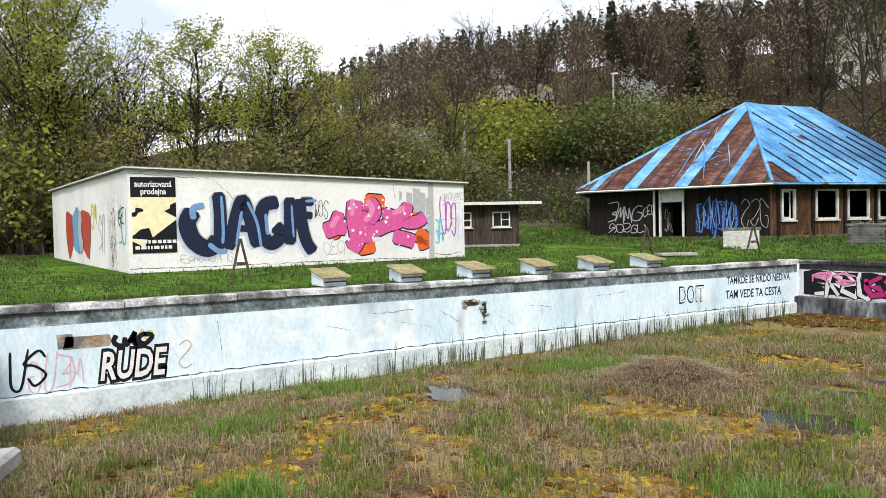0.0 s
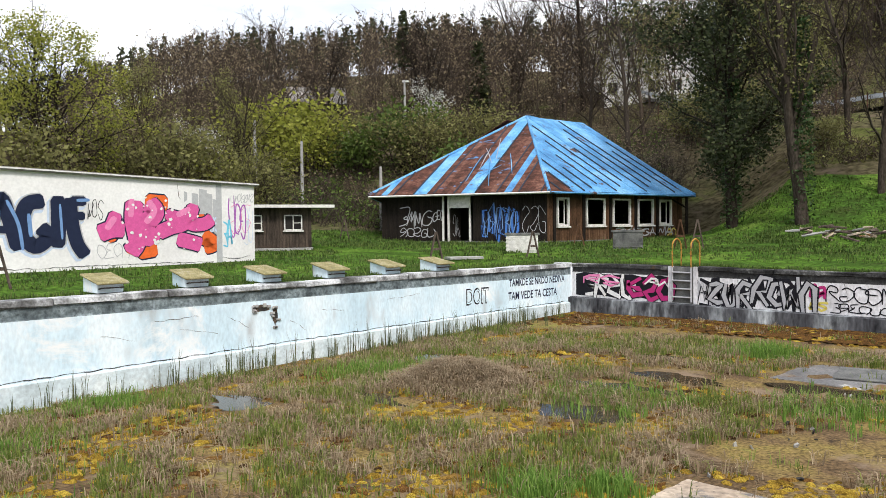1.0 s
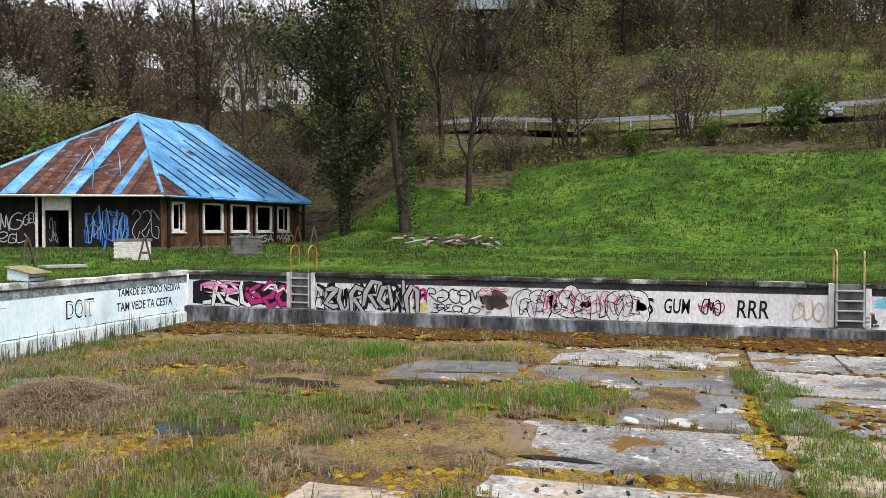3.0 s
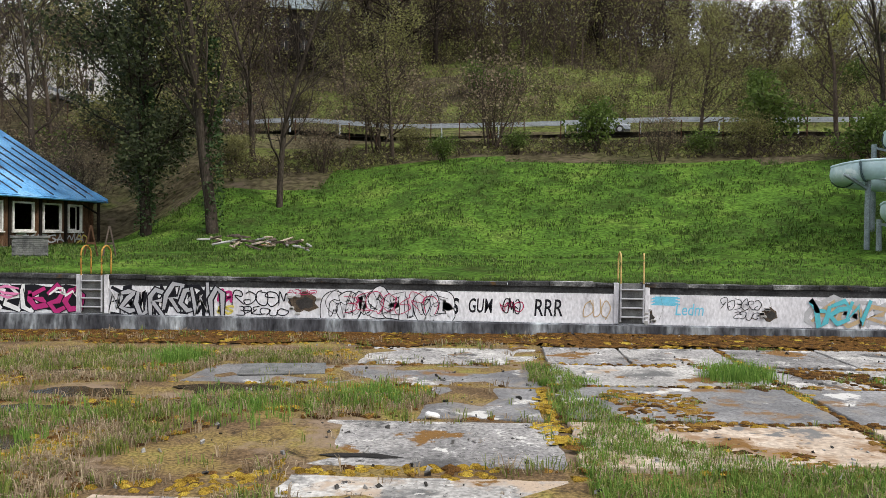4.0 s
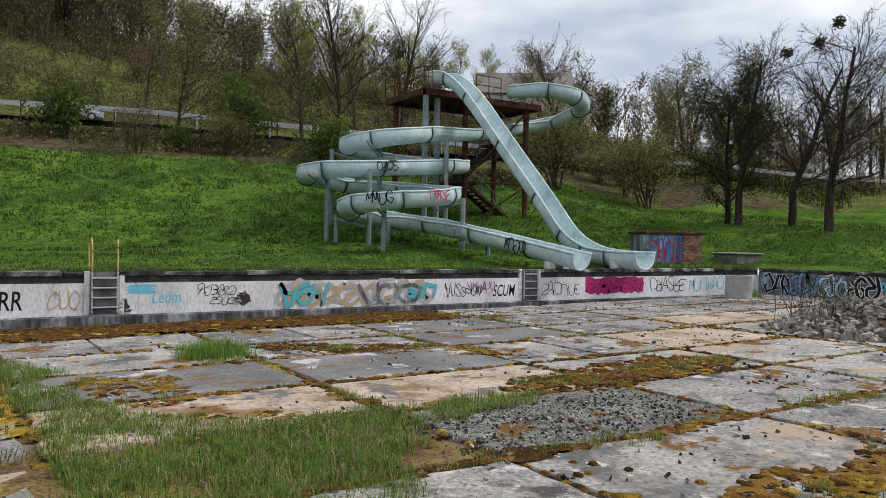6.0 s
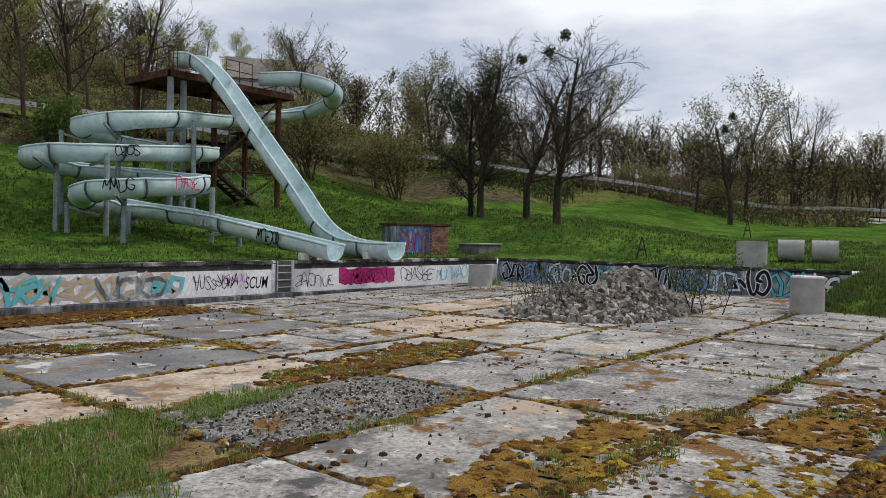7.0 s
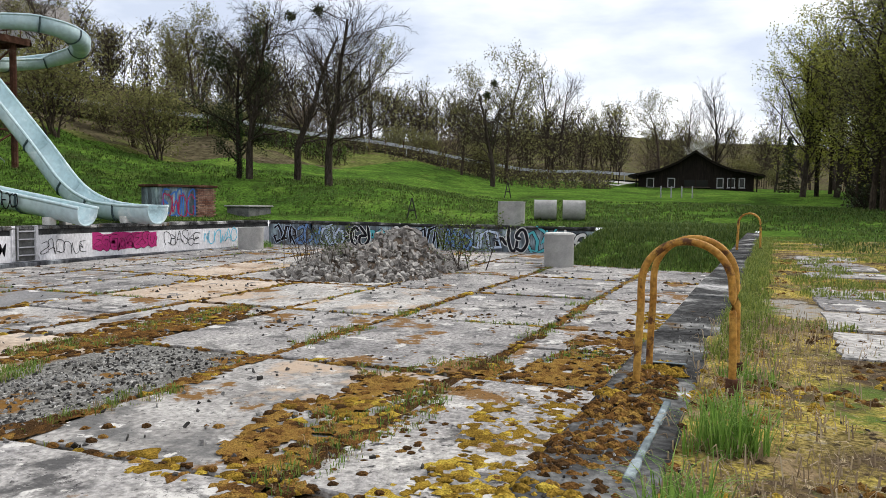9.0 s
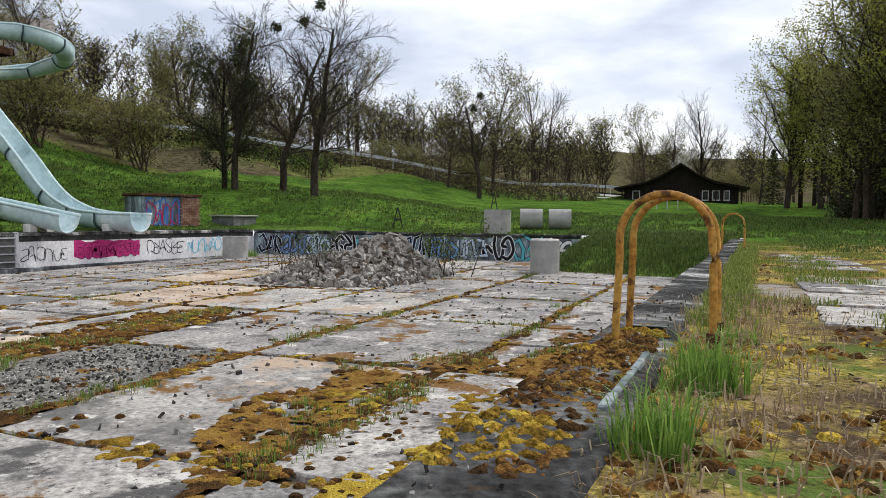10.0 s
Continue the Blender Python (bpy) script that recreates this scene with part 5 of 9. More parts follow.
E6 = [Vector((p.x, p.y, ZE)) for p in PV]
roof = part("roof", prism_bm([(p.x, p.y) for p in PV], ZE - 0.09, ZE - 0.002), "roof_blue", pav, "peeling blue paint over rusty brown tin")
roof_face(E6[0], E6[1], RA, RA, 26, lambda k, r: "roof_blue" if k in (2, 7, 8, 14, 15, 20) else "roof_brown", [(u / 26, 0, 1) for u in range(1, 26, 3)])
roof_face(E6[1], E6[2], RA, RB, 14, lambda k, r: "roof_brown" if k in (0, 1) else "roof_blue", [(u / 14, 0.02 + 0.06 * (u % 3), 0.55 + 0.14 * (u % 4)) for u in range(1, 14)])
roof_face(E6[2], E6[3], RB, RB, 8, lambda k, r: "roof_blue", [])
roof_face(E6[3], E6[4], RB, RB, 8, lambda k, r: "roof_brown", [])
roof_face(E6[4], E6[5], RB, RA, 8, lambda k, r: "roof_brown", [])
roof_face(E6[5], E6[0], RA, RA, 8, lambda k, r: "roof_brown", [])
for a, b, mt in ((E6[0], RA, "roof_blue"), (E6[1], RA, "roof_blue"), (E6[2], RB, "roof_blue"), (RA, RB, "roof_blue"), (E6[5], RA, "roof_brown")):
    part("ridge_cap", tube_bm([a + Vector((0, 0, 0.06)), b + Vector((0, 0, 0.06))], 0.10, 6), mt, roof)
for v in (0.36, 0.62, 0.80):
    a, b = bridge(bridge(E6[1], E6[2], 0.35), bridge(RA, RB, 0.35), v), bridge(bridge(E6[1], E6[2], 0.95), bridge(RA, RB, 0.95), v)
    part("seam", tube_bm([a + Vector((0, 0, 0.06)), b + Vector((0, 0, 0.06))], 0.065, 4), "roof_seam", roof)
# bent strips where the tin has come loose on the front
rng = random.Random(8)
for k in range(7):
    u = rng.uniform(0.5, 0.95)
    v0 = rng.uniform(0.02, 0.4)
    a, b = bridge(bridge(E6[0], E6[1], u), RA, v0), bridge(bridge(E6[0], E6[1], min(0.99, u + rng.uniform(-0.25, 0.15))), RA, v0 + rng.uniform(0.15, 0.35))
    part("loose_strip", tube_bm([a + Vector((0.05, -0.08, 0.08)), (a + b) / 2 + Vector((0.06, -0.08, 0.14)), b + Vector((0.05, -0.08, 0.08))], [0.015, 0.035, 0.015], 4), "roof_blue" if k % 3 else "silver", roof)
part("finial_plank", tube_bm([RA + Vector((-1.1, -0.9, 0.25)), RA + Vector((0.6, 0.2, 0.1))], 0.05, 4), "grey_wood", roof)
part("eave_board", tube_bm([E6[0] + Vector((0, 0, -0.05)), E6[1] + Vector((0.05, 0, -0.05))], 0.06, 4), "white_paint", roof)
part("eave_board", tube_bm([E6[1] + Vector((0.05, 0, -0.05)), E6[2] + Vector((0.05, 0, -0.05))], 0.06, 4), "roof_blue", roof)

# ---- dark cabin at the end of the meadow ----
cab = thing("cabin", "black timber cabin with a swept gable roof and open serving hatch", "cabin", at=(103, 8.5, 2.6))
MC = frame_matrix((99.0, 16.0, 0), Vector((0.08, -1.0, 0)))
CL = 14.6
part("wall", box_bm(0.6, CL - 0.6, 0.0, 8.0, 2.2, 4.9, MC, 0.02), "dark_wood", cab)
bm = bmesh.new()
outline = [(-0.6, 4.75), (CL * 0.22, 5.5), (CL * 0.36, 6.4), (CL * 0.5, 7.75), (CL * 0.64, 6.4), (CL * 0.78, 5.5), (CL + 0.6, 4.75)]
rows = [[bm.verts.new(MC @ Vector((x, y, z))) for x, z in outline] for y in (-0.9, 9.0)]
rows2 = [[bm.verts.new(MC @ Vector((x, y, z - 0.25))) for x, z in outline] for y in (-0.9, 9.0)]
for k in range(6):
    bm.faces.new((rows[0][k], rows[0][k + 1], rows[1][k + 1], rows[1][k]))
    bm.faces.new((rows2[0][k], rows2[1][k], rows2[1][k + 1], rows2[0][k + 1]))
    bm.faces.new((rows[0][k], rows2[0][k], rows2[0][k + 1], rows[0][k + 1]))
part("roof", bm, "dark_wood", cab)
bm = bmesh.new()
bm.faces.new([bm.verts.new(MC @ Vector((x, -0.02, z - 0.2))) for x, z in [(-0.0, 4.7)] + outline[1:-1] + [(CL, 4.7)]])
part("gable", bm, "dark_wood", cab)
for x0, x1 in ((1.6, 2.5), (4.1, 5.0), (9.8, 10.6), (11.0, 11.9), (12.3, 13.0)):
    small_window(cab, MC, x0, x1, 3.2, 4.4, 0, pane="glass", f=0.1, paintwork="grey")
part("hatch", box_bm(6.0, 8.9, -0.06, -0.01, 3.35, 4.1, MC, 0.01), "glass", cab)
for x in (6.0, 7.4, 8.9):
    part("hatch_post", box_bm(x - 0.08, x + 0.08, -0.12, -0.06, 2.5, 4.6, MC, 0.01), "dark_wood", cab)
part("counter", box_bm(5.8, 9.1, -0.5, -0.0, 3.2, 3.32, MC, 0.01), "grey_wood", cab)
for x in (0.4, 3.3, 11.4, CL - 0.3):
    part("veranda_post", box_bm(x - 0.07, x + 0.07, -0.8, -0.66, 2.3, 4.8, MC, 0.01), "dark_wood", cab)
part("veranda_rail", box_bm(0.4, 5.4, -0.78, -0.7, 3.1, 3.2, MC, 0.01), "grey_wood", cab)

# ---- houses on the hillside ----
def hill_house(x, y, z, w, d, h, turn, wall_mat, roof_mat, label, flat=False):
    house = thing("house", label, "house", "houses on the hill", at=(x, y, z))
    m = pose(x, y, z, 0, 0, turn)
    part("wall", box_bm(-w / 2, w / 2, -d / 2, d / 2, -2, h, m, 0.02), wall_mat, house)
    if flat:
        part("roof", box_bm(-w / 2 - 0.3, w / 2 + 0.3, -d / 2 - 0.3, d / 2 + 0.3, h, h + 0.3, m, 0.02), roof_mat, house)
    else:
        bm = bmesh.new()
        a = [bm.verts.new(m @ Vector(q)) for q in ((-w / 2 - 0.5, -d / 2 - 0.5, h - 0.2), (w / 2 + 0.5, -d / 2 - 0.5, h - 0.2), (w / 2 + 0.5, 0, h + d * 0.42), (-w / 2 - 0.5, 0, h + d * 0.42), (-w / 2 - 0.5, d / 2 + 0.5, h - 0.2), (w / 2 + 0.5, d / 2 + 0.5, h - 0.2))]
        for q in ((0, 1, 2, 3), (3, 2, 5, 4), (0, 3, 4), (1, 5, 2), (0, 4, 5, 1)):
            bm.faces.new([a[i] for i in q])
        part("roof", bm, roof_mat, house)
    for k in range(max(2, int(w / 2.6))):
        for lev in range(max(1, int(h / 2.8))):
            x0 = -w / 2 + 0.7 + k * 2.5
            wd = part("window", box_bm(x0, x0 + 1.1, -d / 2 - 0.04, -d / 2 - 0.005, 0.9 + lev * 2.8, 2.2 + lev * 2.8, m, 0.004), "glass", house)
            part("frame", box_bm(x0 + 0.52, x0 + 0.58, -d / 2 - 0.07, -d / 2 - 0.042, 0.9 + lev * 2.8, 2.2 + lev * 2.8, m, 0.004), "white_paint", wd)
    return house


hill_house(-25.9, 101.7, land(-25.9, 101.7) - 0.3, 9, 8, 6.3, 14, "dark_wood", "steel", "brown house with a grey sheet roof behind trees")
hill_house(-10.9, 117.5, land(-10.9, 117.5) - 0.3, 9, 7, 4.6, 6, "dark_wood", "tile_red", "long house with a red tile roof among trees")
hill_house(-52.0, 88.0, land(-52, 88) - 1, 12, 8, 5.4, 30, "plaster", "roof_felt", "pale flat-roofed house on the wooded slope", True)
hill_house(-66.0, 96.0, land(-66, 96) + 1.5, 11, 8, 6, 35, "plaster", "roof_felt", "pale flat-roofed house on the wooded slope", True)
hill_house(-88.0, 62.0, land(-88, 62) + 0.4, 7, 6, 3, 55, "dark_wood", "roof_felt", "small dark shed with a pale gable below the wood")
hill_house(66.0, 84.0, land(66, 84) - 1.5, 12, 8, 5, -35, "grey", "roof_felt", "grey house on the ridge")
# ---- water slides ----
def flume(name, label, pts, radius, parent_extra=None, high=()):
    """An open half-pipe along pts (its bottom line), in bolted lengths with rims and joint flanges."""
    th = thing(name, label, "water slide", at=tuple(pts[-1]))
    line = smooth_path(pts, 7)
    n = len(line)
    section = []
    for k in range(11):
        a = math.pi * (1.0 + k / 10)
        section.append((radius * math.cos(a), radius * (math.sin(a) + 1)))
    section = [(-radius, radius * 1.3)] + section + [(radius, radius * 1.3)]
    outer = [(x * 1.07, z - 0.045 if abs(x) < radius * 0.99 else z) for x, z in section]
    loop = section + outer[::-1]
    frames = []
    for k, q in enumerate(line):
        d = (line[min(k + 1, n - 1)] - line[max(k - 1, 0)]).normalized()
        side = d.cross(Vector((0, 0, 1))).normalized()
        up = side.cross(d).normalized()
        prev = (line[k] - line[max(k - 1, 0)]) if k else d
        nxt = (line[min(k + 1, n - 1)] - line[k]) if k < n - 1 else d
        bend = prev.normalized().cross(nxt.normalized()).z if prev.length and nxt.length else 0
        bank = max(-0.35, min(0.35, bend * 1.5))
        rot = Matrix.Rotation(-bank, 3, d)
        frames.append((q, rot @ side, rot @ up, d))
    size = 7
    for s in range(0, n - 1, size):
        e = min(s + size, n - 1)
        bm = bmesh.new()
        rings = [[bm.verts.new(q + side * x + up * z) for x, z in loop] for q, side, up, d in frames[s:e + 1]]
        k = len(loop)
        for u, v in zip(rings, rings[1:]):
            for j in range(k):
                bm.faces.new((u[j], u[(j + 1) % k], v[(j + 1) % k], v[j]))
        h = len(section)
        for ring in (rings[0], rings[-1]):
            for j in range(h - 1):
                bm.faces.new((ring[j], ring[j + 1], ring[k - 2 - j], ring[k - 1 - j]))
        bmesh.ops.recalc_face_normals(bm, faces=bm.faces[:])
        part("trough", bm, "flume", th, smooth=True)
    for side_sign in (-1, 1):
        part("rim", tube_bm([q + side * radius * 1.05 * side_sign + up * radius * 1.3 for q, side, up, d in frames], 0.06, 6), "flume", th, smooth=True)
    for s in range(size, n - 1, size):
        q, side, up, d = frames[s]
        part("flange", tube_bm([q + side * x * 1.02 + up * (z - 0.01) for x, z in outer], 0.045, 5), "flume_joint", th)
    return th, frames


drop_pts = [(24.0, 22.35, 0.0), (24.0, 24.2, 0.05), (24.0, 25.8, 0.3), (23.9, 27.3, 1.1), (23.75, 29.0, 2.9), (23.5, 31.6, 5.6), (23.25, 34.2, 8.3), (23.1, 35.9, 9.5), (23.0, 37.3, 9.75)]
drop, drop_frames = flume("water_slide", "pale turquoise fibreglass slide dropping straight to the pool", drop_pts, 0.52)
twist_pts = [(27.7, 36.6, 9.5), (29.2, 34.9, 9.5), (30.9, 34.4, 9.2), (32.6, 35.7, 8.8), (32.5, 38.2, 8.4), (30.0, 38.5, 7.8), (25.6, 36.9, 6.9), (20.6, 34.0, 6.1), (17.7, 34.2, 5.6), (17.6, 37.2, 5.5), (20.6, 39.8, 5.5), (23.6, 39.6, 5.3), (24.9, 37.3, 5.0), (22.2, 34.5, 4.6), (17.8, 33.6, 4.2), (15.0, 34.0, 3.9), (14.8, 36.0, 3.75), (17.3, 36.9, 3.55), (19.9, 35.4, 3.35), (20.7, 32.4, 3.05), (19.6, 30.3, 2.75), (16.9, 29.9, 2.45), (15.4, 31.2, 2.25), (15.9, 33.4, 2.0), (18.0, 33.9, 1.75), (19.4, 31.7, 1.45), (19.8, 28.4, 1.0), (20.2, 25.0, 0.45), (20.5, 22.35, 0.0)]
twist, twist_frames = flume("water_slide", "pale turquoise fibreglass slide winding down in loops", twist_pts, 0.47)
# tags on the flumes
for k, (i, c) in enumerate([(150, "ink"), (143, "crimson"), (188, "ink"), (180, "grey"), (98, "ink")]):
    q, side, up, d = twist_frames[min(i, len(twist_frames) - 1)]
    sd = side if (side.dot(Vector((0, 0, 0)) - q) > 0) else -side
    al = d if d.cross(Vector((0, 0, 1))).dot(sd) > 0 else -d
    m = frame_matrix(q + sd * 0.56, al, up)
    tag(twist, m, -0.6, 0.6, 0.15, 0.65, 4, 0.05, c, 100 + k, out=0.02)

tower = thing("slide_tower", "rusting steel tower with platform and stairs for the water slides", "tower", at=(25, 37.5, 1.5))
TZ = 9.35
def deck_part(x0, x1, y0, y1, z):
    part("deck", box_bm(x0, x1, y0, y1, z - 0.08, z, None, 0.01), "rust", tower)
    for a, b, c, d in ((x0, x1, y0, y0 + 0.12), (x0, x1, y1 - 0.12, y1), (x0, x0 + 0.12, y0, y1), (x1 - 0.12, x1, y0, y1)):
        part("edge_beam", box_bm(a, b, c, d, z - 0.36, z - 0.082, None, 0.01), "rust", tower)


deck_part(21.7, 25.2, 36.2, 40.6, TZ)
deck_part(25.25, 30.0, 36.4, 40.4, TZ - 0.05)
for x, y, mt in ((22.0, 36.5, "steel"), (23.0, 36.9, "steel"), (25.1, 37.2, "rust"), (25.1, 40.2, "rust"), (29.2, 36.8, "rust"), (29.2, 40.0, "rust"), (22.2, 40.2, "rust")):
    part("column", tube_bm([(x, y, land(x, y) - 0.2), (x, y, TZ - 0.36)], 0.17, 8), mt, tower)
for x0, y0, x1, y1 in ((21.7, 36.2, 21.7, 40.6), (21.7, 40.6, 30.0, 40.4), (30.0, 40.4, 30.0, 37.2), (25.2, 36.3, 27.0, 36.4), (21.7, 36.2, 22.2, 36.2)):
    a, b = Vector((x0, y0, TZ)), Vector((x1, y1, TZ))
    k = max(2, int((b - a).length / 0.9))
    for j in range(k + 1):
        q = bridge(a, b, j / k)
        part("rail_post", tube_bm([q, q + Vector((0, 0, 1.15))], 0.025, 5), "rust", tower)
    for h in (0.6, 1.15):
        part("handrail", tube_bm([a + Vector((0, 0, h)), b + Vector((0, 0, h))], 0.028, 5), "rust", tower)
# bracing
for a, b in (((25.1, 37.2, 4.6), (29.2, 36.8, 8.8)), ((25.1, 37.2, 8.8), (29.2, 36.8, 4.6)), ((25.1, 37.2, 1.8), (29.2, 36.8, 4.4)), ((29.2, 36.8, 1.8), (25.1, 37.2, 4.4)), ((21.4, 36.5, 5.2), (25.1, 37.2, 5.2)), ((25.1, 37.2, 4.5), (29.2, 36.8, 4.5)), ((21.2, 40.2, 5.0), (25.1, 40.2, 8.8))):
    part("brace", tube_bm([a, b], 0.055, 5), "rust" if a[2] != 5.2 else "steel", tower)
# stairs in three flights
def flight(x0, z0, x1, z1, y):
    k = max(4, int(abs(z1 - z0) / 0.2))
    for o in (0, 1.0):
        part("stringer", tube_bm([(x0, y + o, z0), (x1, y + o, z1)], 0.17, 4), "dark_steel", tower)
        part("handrail", tube_bm([(x0, y + o, z0 + 1.0), (x1, y + o, z1 + 1.0)], 0.03, 5), "steel", tower)
        for j in range(0, k + 1, 3):
            q = Vector((x0 + (x1 - x0) * j / k, y + o, z0 + (z1 - z0) * j / k))
            part("rail_post", tube_bm([q, q + Vector((0, 0, 1.0))], 0.022, 5), "steel", tower)
    for j in range(k):
        t = (j + 0.5) / k
        x, z = x0 + (x1 - x0) * t, z0 + (z1 - z0) * t
        part("tread", box_bm(x - 0.13, x + 0.15, y, y + 1.0, z - 0.04, z + 0.02, None, 0.004), "dark_steel", tower)


flight(29.2, 1.9, 25.4, 4.5, 37.6)
part("landing", box_bm(24.4, 26.2, 37.4, 40.0, 4.4, 4.5, None, 0.01), "rust", tower)
flight(25.4, 4.5, 29.0, 7.0, 39.0)
part("landing", box_bm(28.0, 29.6, 37.4, 40.0, 6.95, 7.05, None, 0.01), "rust", tower)
flight(29.0, 7.0, 25.6, TZ, 37.6)
# posts that carry the flumes
for i, (j, dx) in enumerate([(48, 0.0), (56, 0), (63, 0), (78, 0), (100, 0), (106, 0), (120, 0), (126, 0), (140, 0), (150, 0), (162, 0), (170, 0), (182, 0)]):
    q, side, up, d = twist_frames[j]
    g = land(q.x, q.y)
    if q.z - g < 0.25:
        continue
    sd = side if i % 2 else -side
    p = q + sd * 0.75
    part("support_post", tube_bm([(p.x, p.y, g - 0.2), (p.x, p.y, q.z - 0.15 + 0.4)], 0.12, 8), "steel", tower)
    part("support_arm", box_bm(-0.85, 0.85, -0.06, 0.06, -0.16, -0.05, frame_matrix(q, side), 0.01), "steel", tower)
for y, z in ((26.2, 0.35),):
    part("support_post", tube_bm([(24.0, y, land(24, y) - 0.2), (24.0, y, z - 0.02)], 0.10, 8), "rust", tower)
for x in (20.45, 24.0):
    for dx in (-0.35, 0.35):
        bl = part("end_block", box_bm(x + dx - 0.16, x + dx + 0.16, 23.5, 23.85, -0.02, 0.32 if dx > 0 else 0.28, None, 0.02), "white_paint", tower)

# ---- brick stub wall with a slab roof beside the slides ----
MB = frame_matrix((28.7, 26.6, 0), Vector((1.0, -0.28, 0)))
stub = thing("brick_wall", "ruined low brick pump house wall under graffiti", "wall", at=(30.2, 26.2, 0.1))
part("core", box_bm(0, 3.0, 0.08, 1.6, -0.2, 1.55, MB, 0.02), "wall_dark", stub)
for r in range(17):
    for c in range(5):
        x = 2.0 + c * 0.21 + (0.1 if r % 2 else 0)
        part("brick", box_bm(x, x + 0.2, 0.02, 0.079, 0.12 + r * 0.082, 0.19 + r * 0.082, MB, 0.004), "brick", stub)
part("cap", box_bm(-0.1, 3.2, -0.05, 1.7, 1.56, 1.68, MB, 0.02), "rust", stub)
tag(stub, MB, 0.15, 1.9, 0.2, 1.4, 5, 0.08, "electric", 120, out=-0.07)
tag(stub, MB, 0.2, 1.9, 0.2, 1.2, 4, 0.05, "crimson", 121, out=-0.065)
low = thing("concrete_box", "low grey concrete chamber in the grass", "chamber", at=(34.4, 25.6, 0.2))
part("body", box_bm(33.6, 35.6, 25.2, 26.6, -0.1, 0.62, None, 0.03), "dark_concrete", low)
part("lid", box_bm(33.5, 35.7, 25.1, 26.7, 0.622, 0.7, None, 0.02), "concrete", low)
# ---- starting blocks along the wall ----
def starting_block(x, y, seed):
    rng = random.Random(seed)
    th = thing("starting_block", "low white concrete starting block with a mossy sloping top", "starting block", "starting blocks along the pool edge", at=(x, y, 0))
    m = pose(x, y, 0, 0, 0, rng.uniform(-3, 3))
    bm = bmesh.new()
    v = [bm.verts.new(m @ Vector(q)) for q in ((-0.62, -0.3, 0), (0.1, -0.3, 0), (0.1, 0.3, 0), (-0.62, 0.3, 0), (-0.62, -0.3, 0.36), (0.12, -0.3, 0.22), (0.12, 0.3, 0.22), (-0.62, 0.3, 0.36))]
    for q in ((0, 3, 2, 1), (4, 5, 6, 7), (0, 1, 5, 4), (1, 2, 6, 5), (2, 3, 7, 6), (3, 0, 4, 7)):
        bm.faces.new([v[i] for i in q])
    bmesh.ops.bevel(bm, geom=bm.edges[:], offset=0.015, segments=1, affect="EDGES")
    part("body", bm, "wall_blue", th)
    bm = bmesh.new()
    v = [bm.verts.new(m @ Vector(q)) for q in ((-0.66, -0.36, 0.364), (0.3, -0.36, 0.19), (0.3, 0.36, 0.19), (-0.66, 0.36, 0.364), (-0.66, -0.36, 0.42), (0.3, -0.36, 0.25), (0.3, 0.36, 0.25), (-0.66, 0.36, 0.42))]
    for q in ((0, 3, 2, 1), (4, 5, 6, 7), (0, 1, 5, 4), (1, 2, 6, 5), (2, 3, 7, 6), (3, 0, 4, 7)):
        bm.faces.new([v[i] for i in q])
    bmesh.ops.bevel(bm, geom=bm.edges[:], offset=0.02, segments=1, affect="EDGES")
    part("top_slab", bm, "moss_top", th)
    part("grab_bar", tube_bm([m @ Vector((0.12, -0.25, 0.1)), m @ Vector((0.24, -0.25, 0.12)), m @ Vector((0.24, 0.25, 0.12)), m @ Vector((0.12, 0.25, 0.1))], 0.02, 6), "dark_steel", th)


for k in range(6):
    starting_block(-17.62, 6.75 + k * 2.06, k)

# ---- timber A-frames left from benches ----
def trestle(x, y, h, turn, material, label, seed=0):
    z = land(x, y) - 0.05
    th = thing("trestle", label, "trestle", "bench trestles on the lawn", at=(x, y, z))
    m = pose(x, y, z, 0, 0, turn)
    for s in (-1, 1):
        a, b = Vector((s * 0.2, 0, 0)), Vector((-s * 0.05, 0, h))
        d = b - a
        mm = m @ frame_matrix(a, d)
        part("leg", box_bm(0, d.length, -0.03 + 0.062 * s, 0.03 + 0.062 * s, -0.055, 0.055, m @ frame_matrix(a, d, (0, 1, 0)), 0.006), material, th)
    part("cross_bar", box_bm(-0.12, 0.12, -0.12, -0.095, h * 0.4, h * 0.4 + 0.09, m, 0.005), material, th)


for x, y, h, t, mt, lb in [
    (-20.5, 5.3, 1.15, 80, "grey_wood", "weathered dark timber bench trestle standing in grass"),
    (-21.2, 20.3, 1.15, 60, "grey_wood", "weathered dark timber bench trestle standing in grass"),
    (-20.6, 25.3, 1.1, 50, "grey_wood", "weathered dark timber bench trestle standing in grass"),
    (-22.6, 31.3, 1.15, 40, "brown_wood", "brown timber bench trestle by the pavilion"),
    (-36.0, 27.2, 1.2, 40, "grey_wood", "grey timber bench trestle by the pavilion door"),
    (-17.3, 31.5, 1.3, 30, "brown_wood", "reddish timber bench trestle behind the pool corner"),
    (-16.7, 31.9, 1.3, 30, "grey_wood", "dark timber bench trestle behind the pool corner"),
    (36.2, 17.0, 1.1, -60, "dark_steel", "thin dark steel trestle in the meadow"),
    (58.0, 19.0, 1.3, -60, "dark_steel", "thin dark steel trestle far in the meadow"),
    (33.4, 27.8, 1.1, -50, "grey_wood", "grey timber trestle beside the brick ruin"),
]:
    trestle(x, y, h, t, mt, lb)

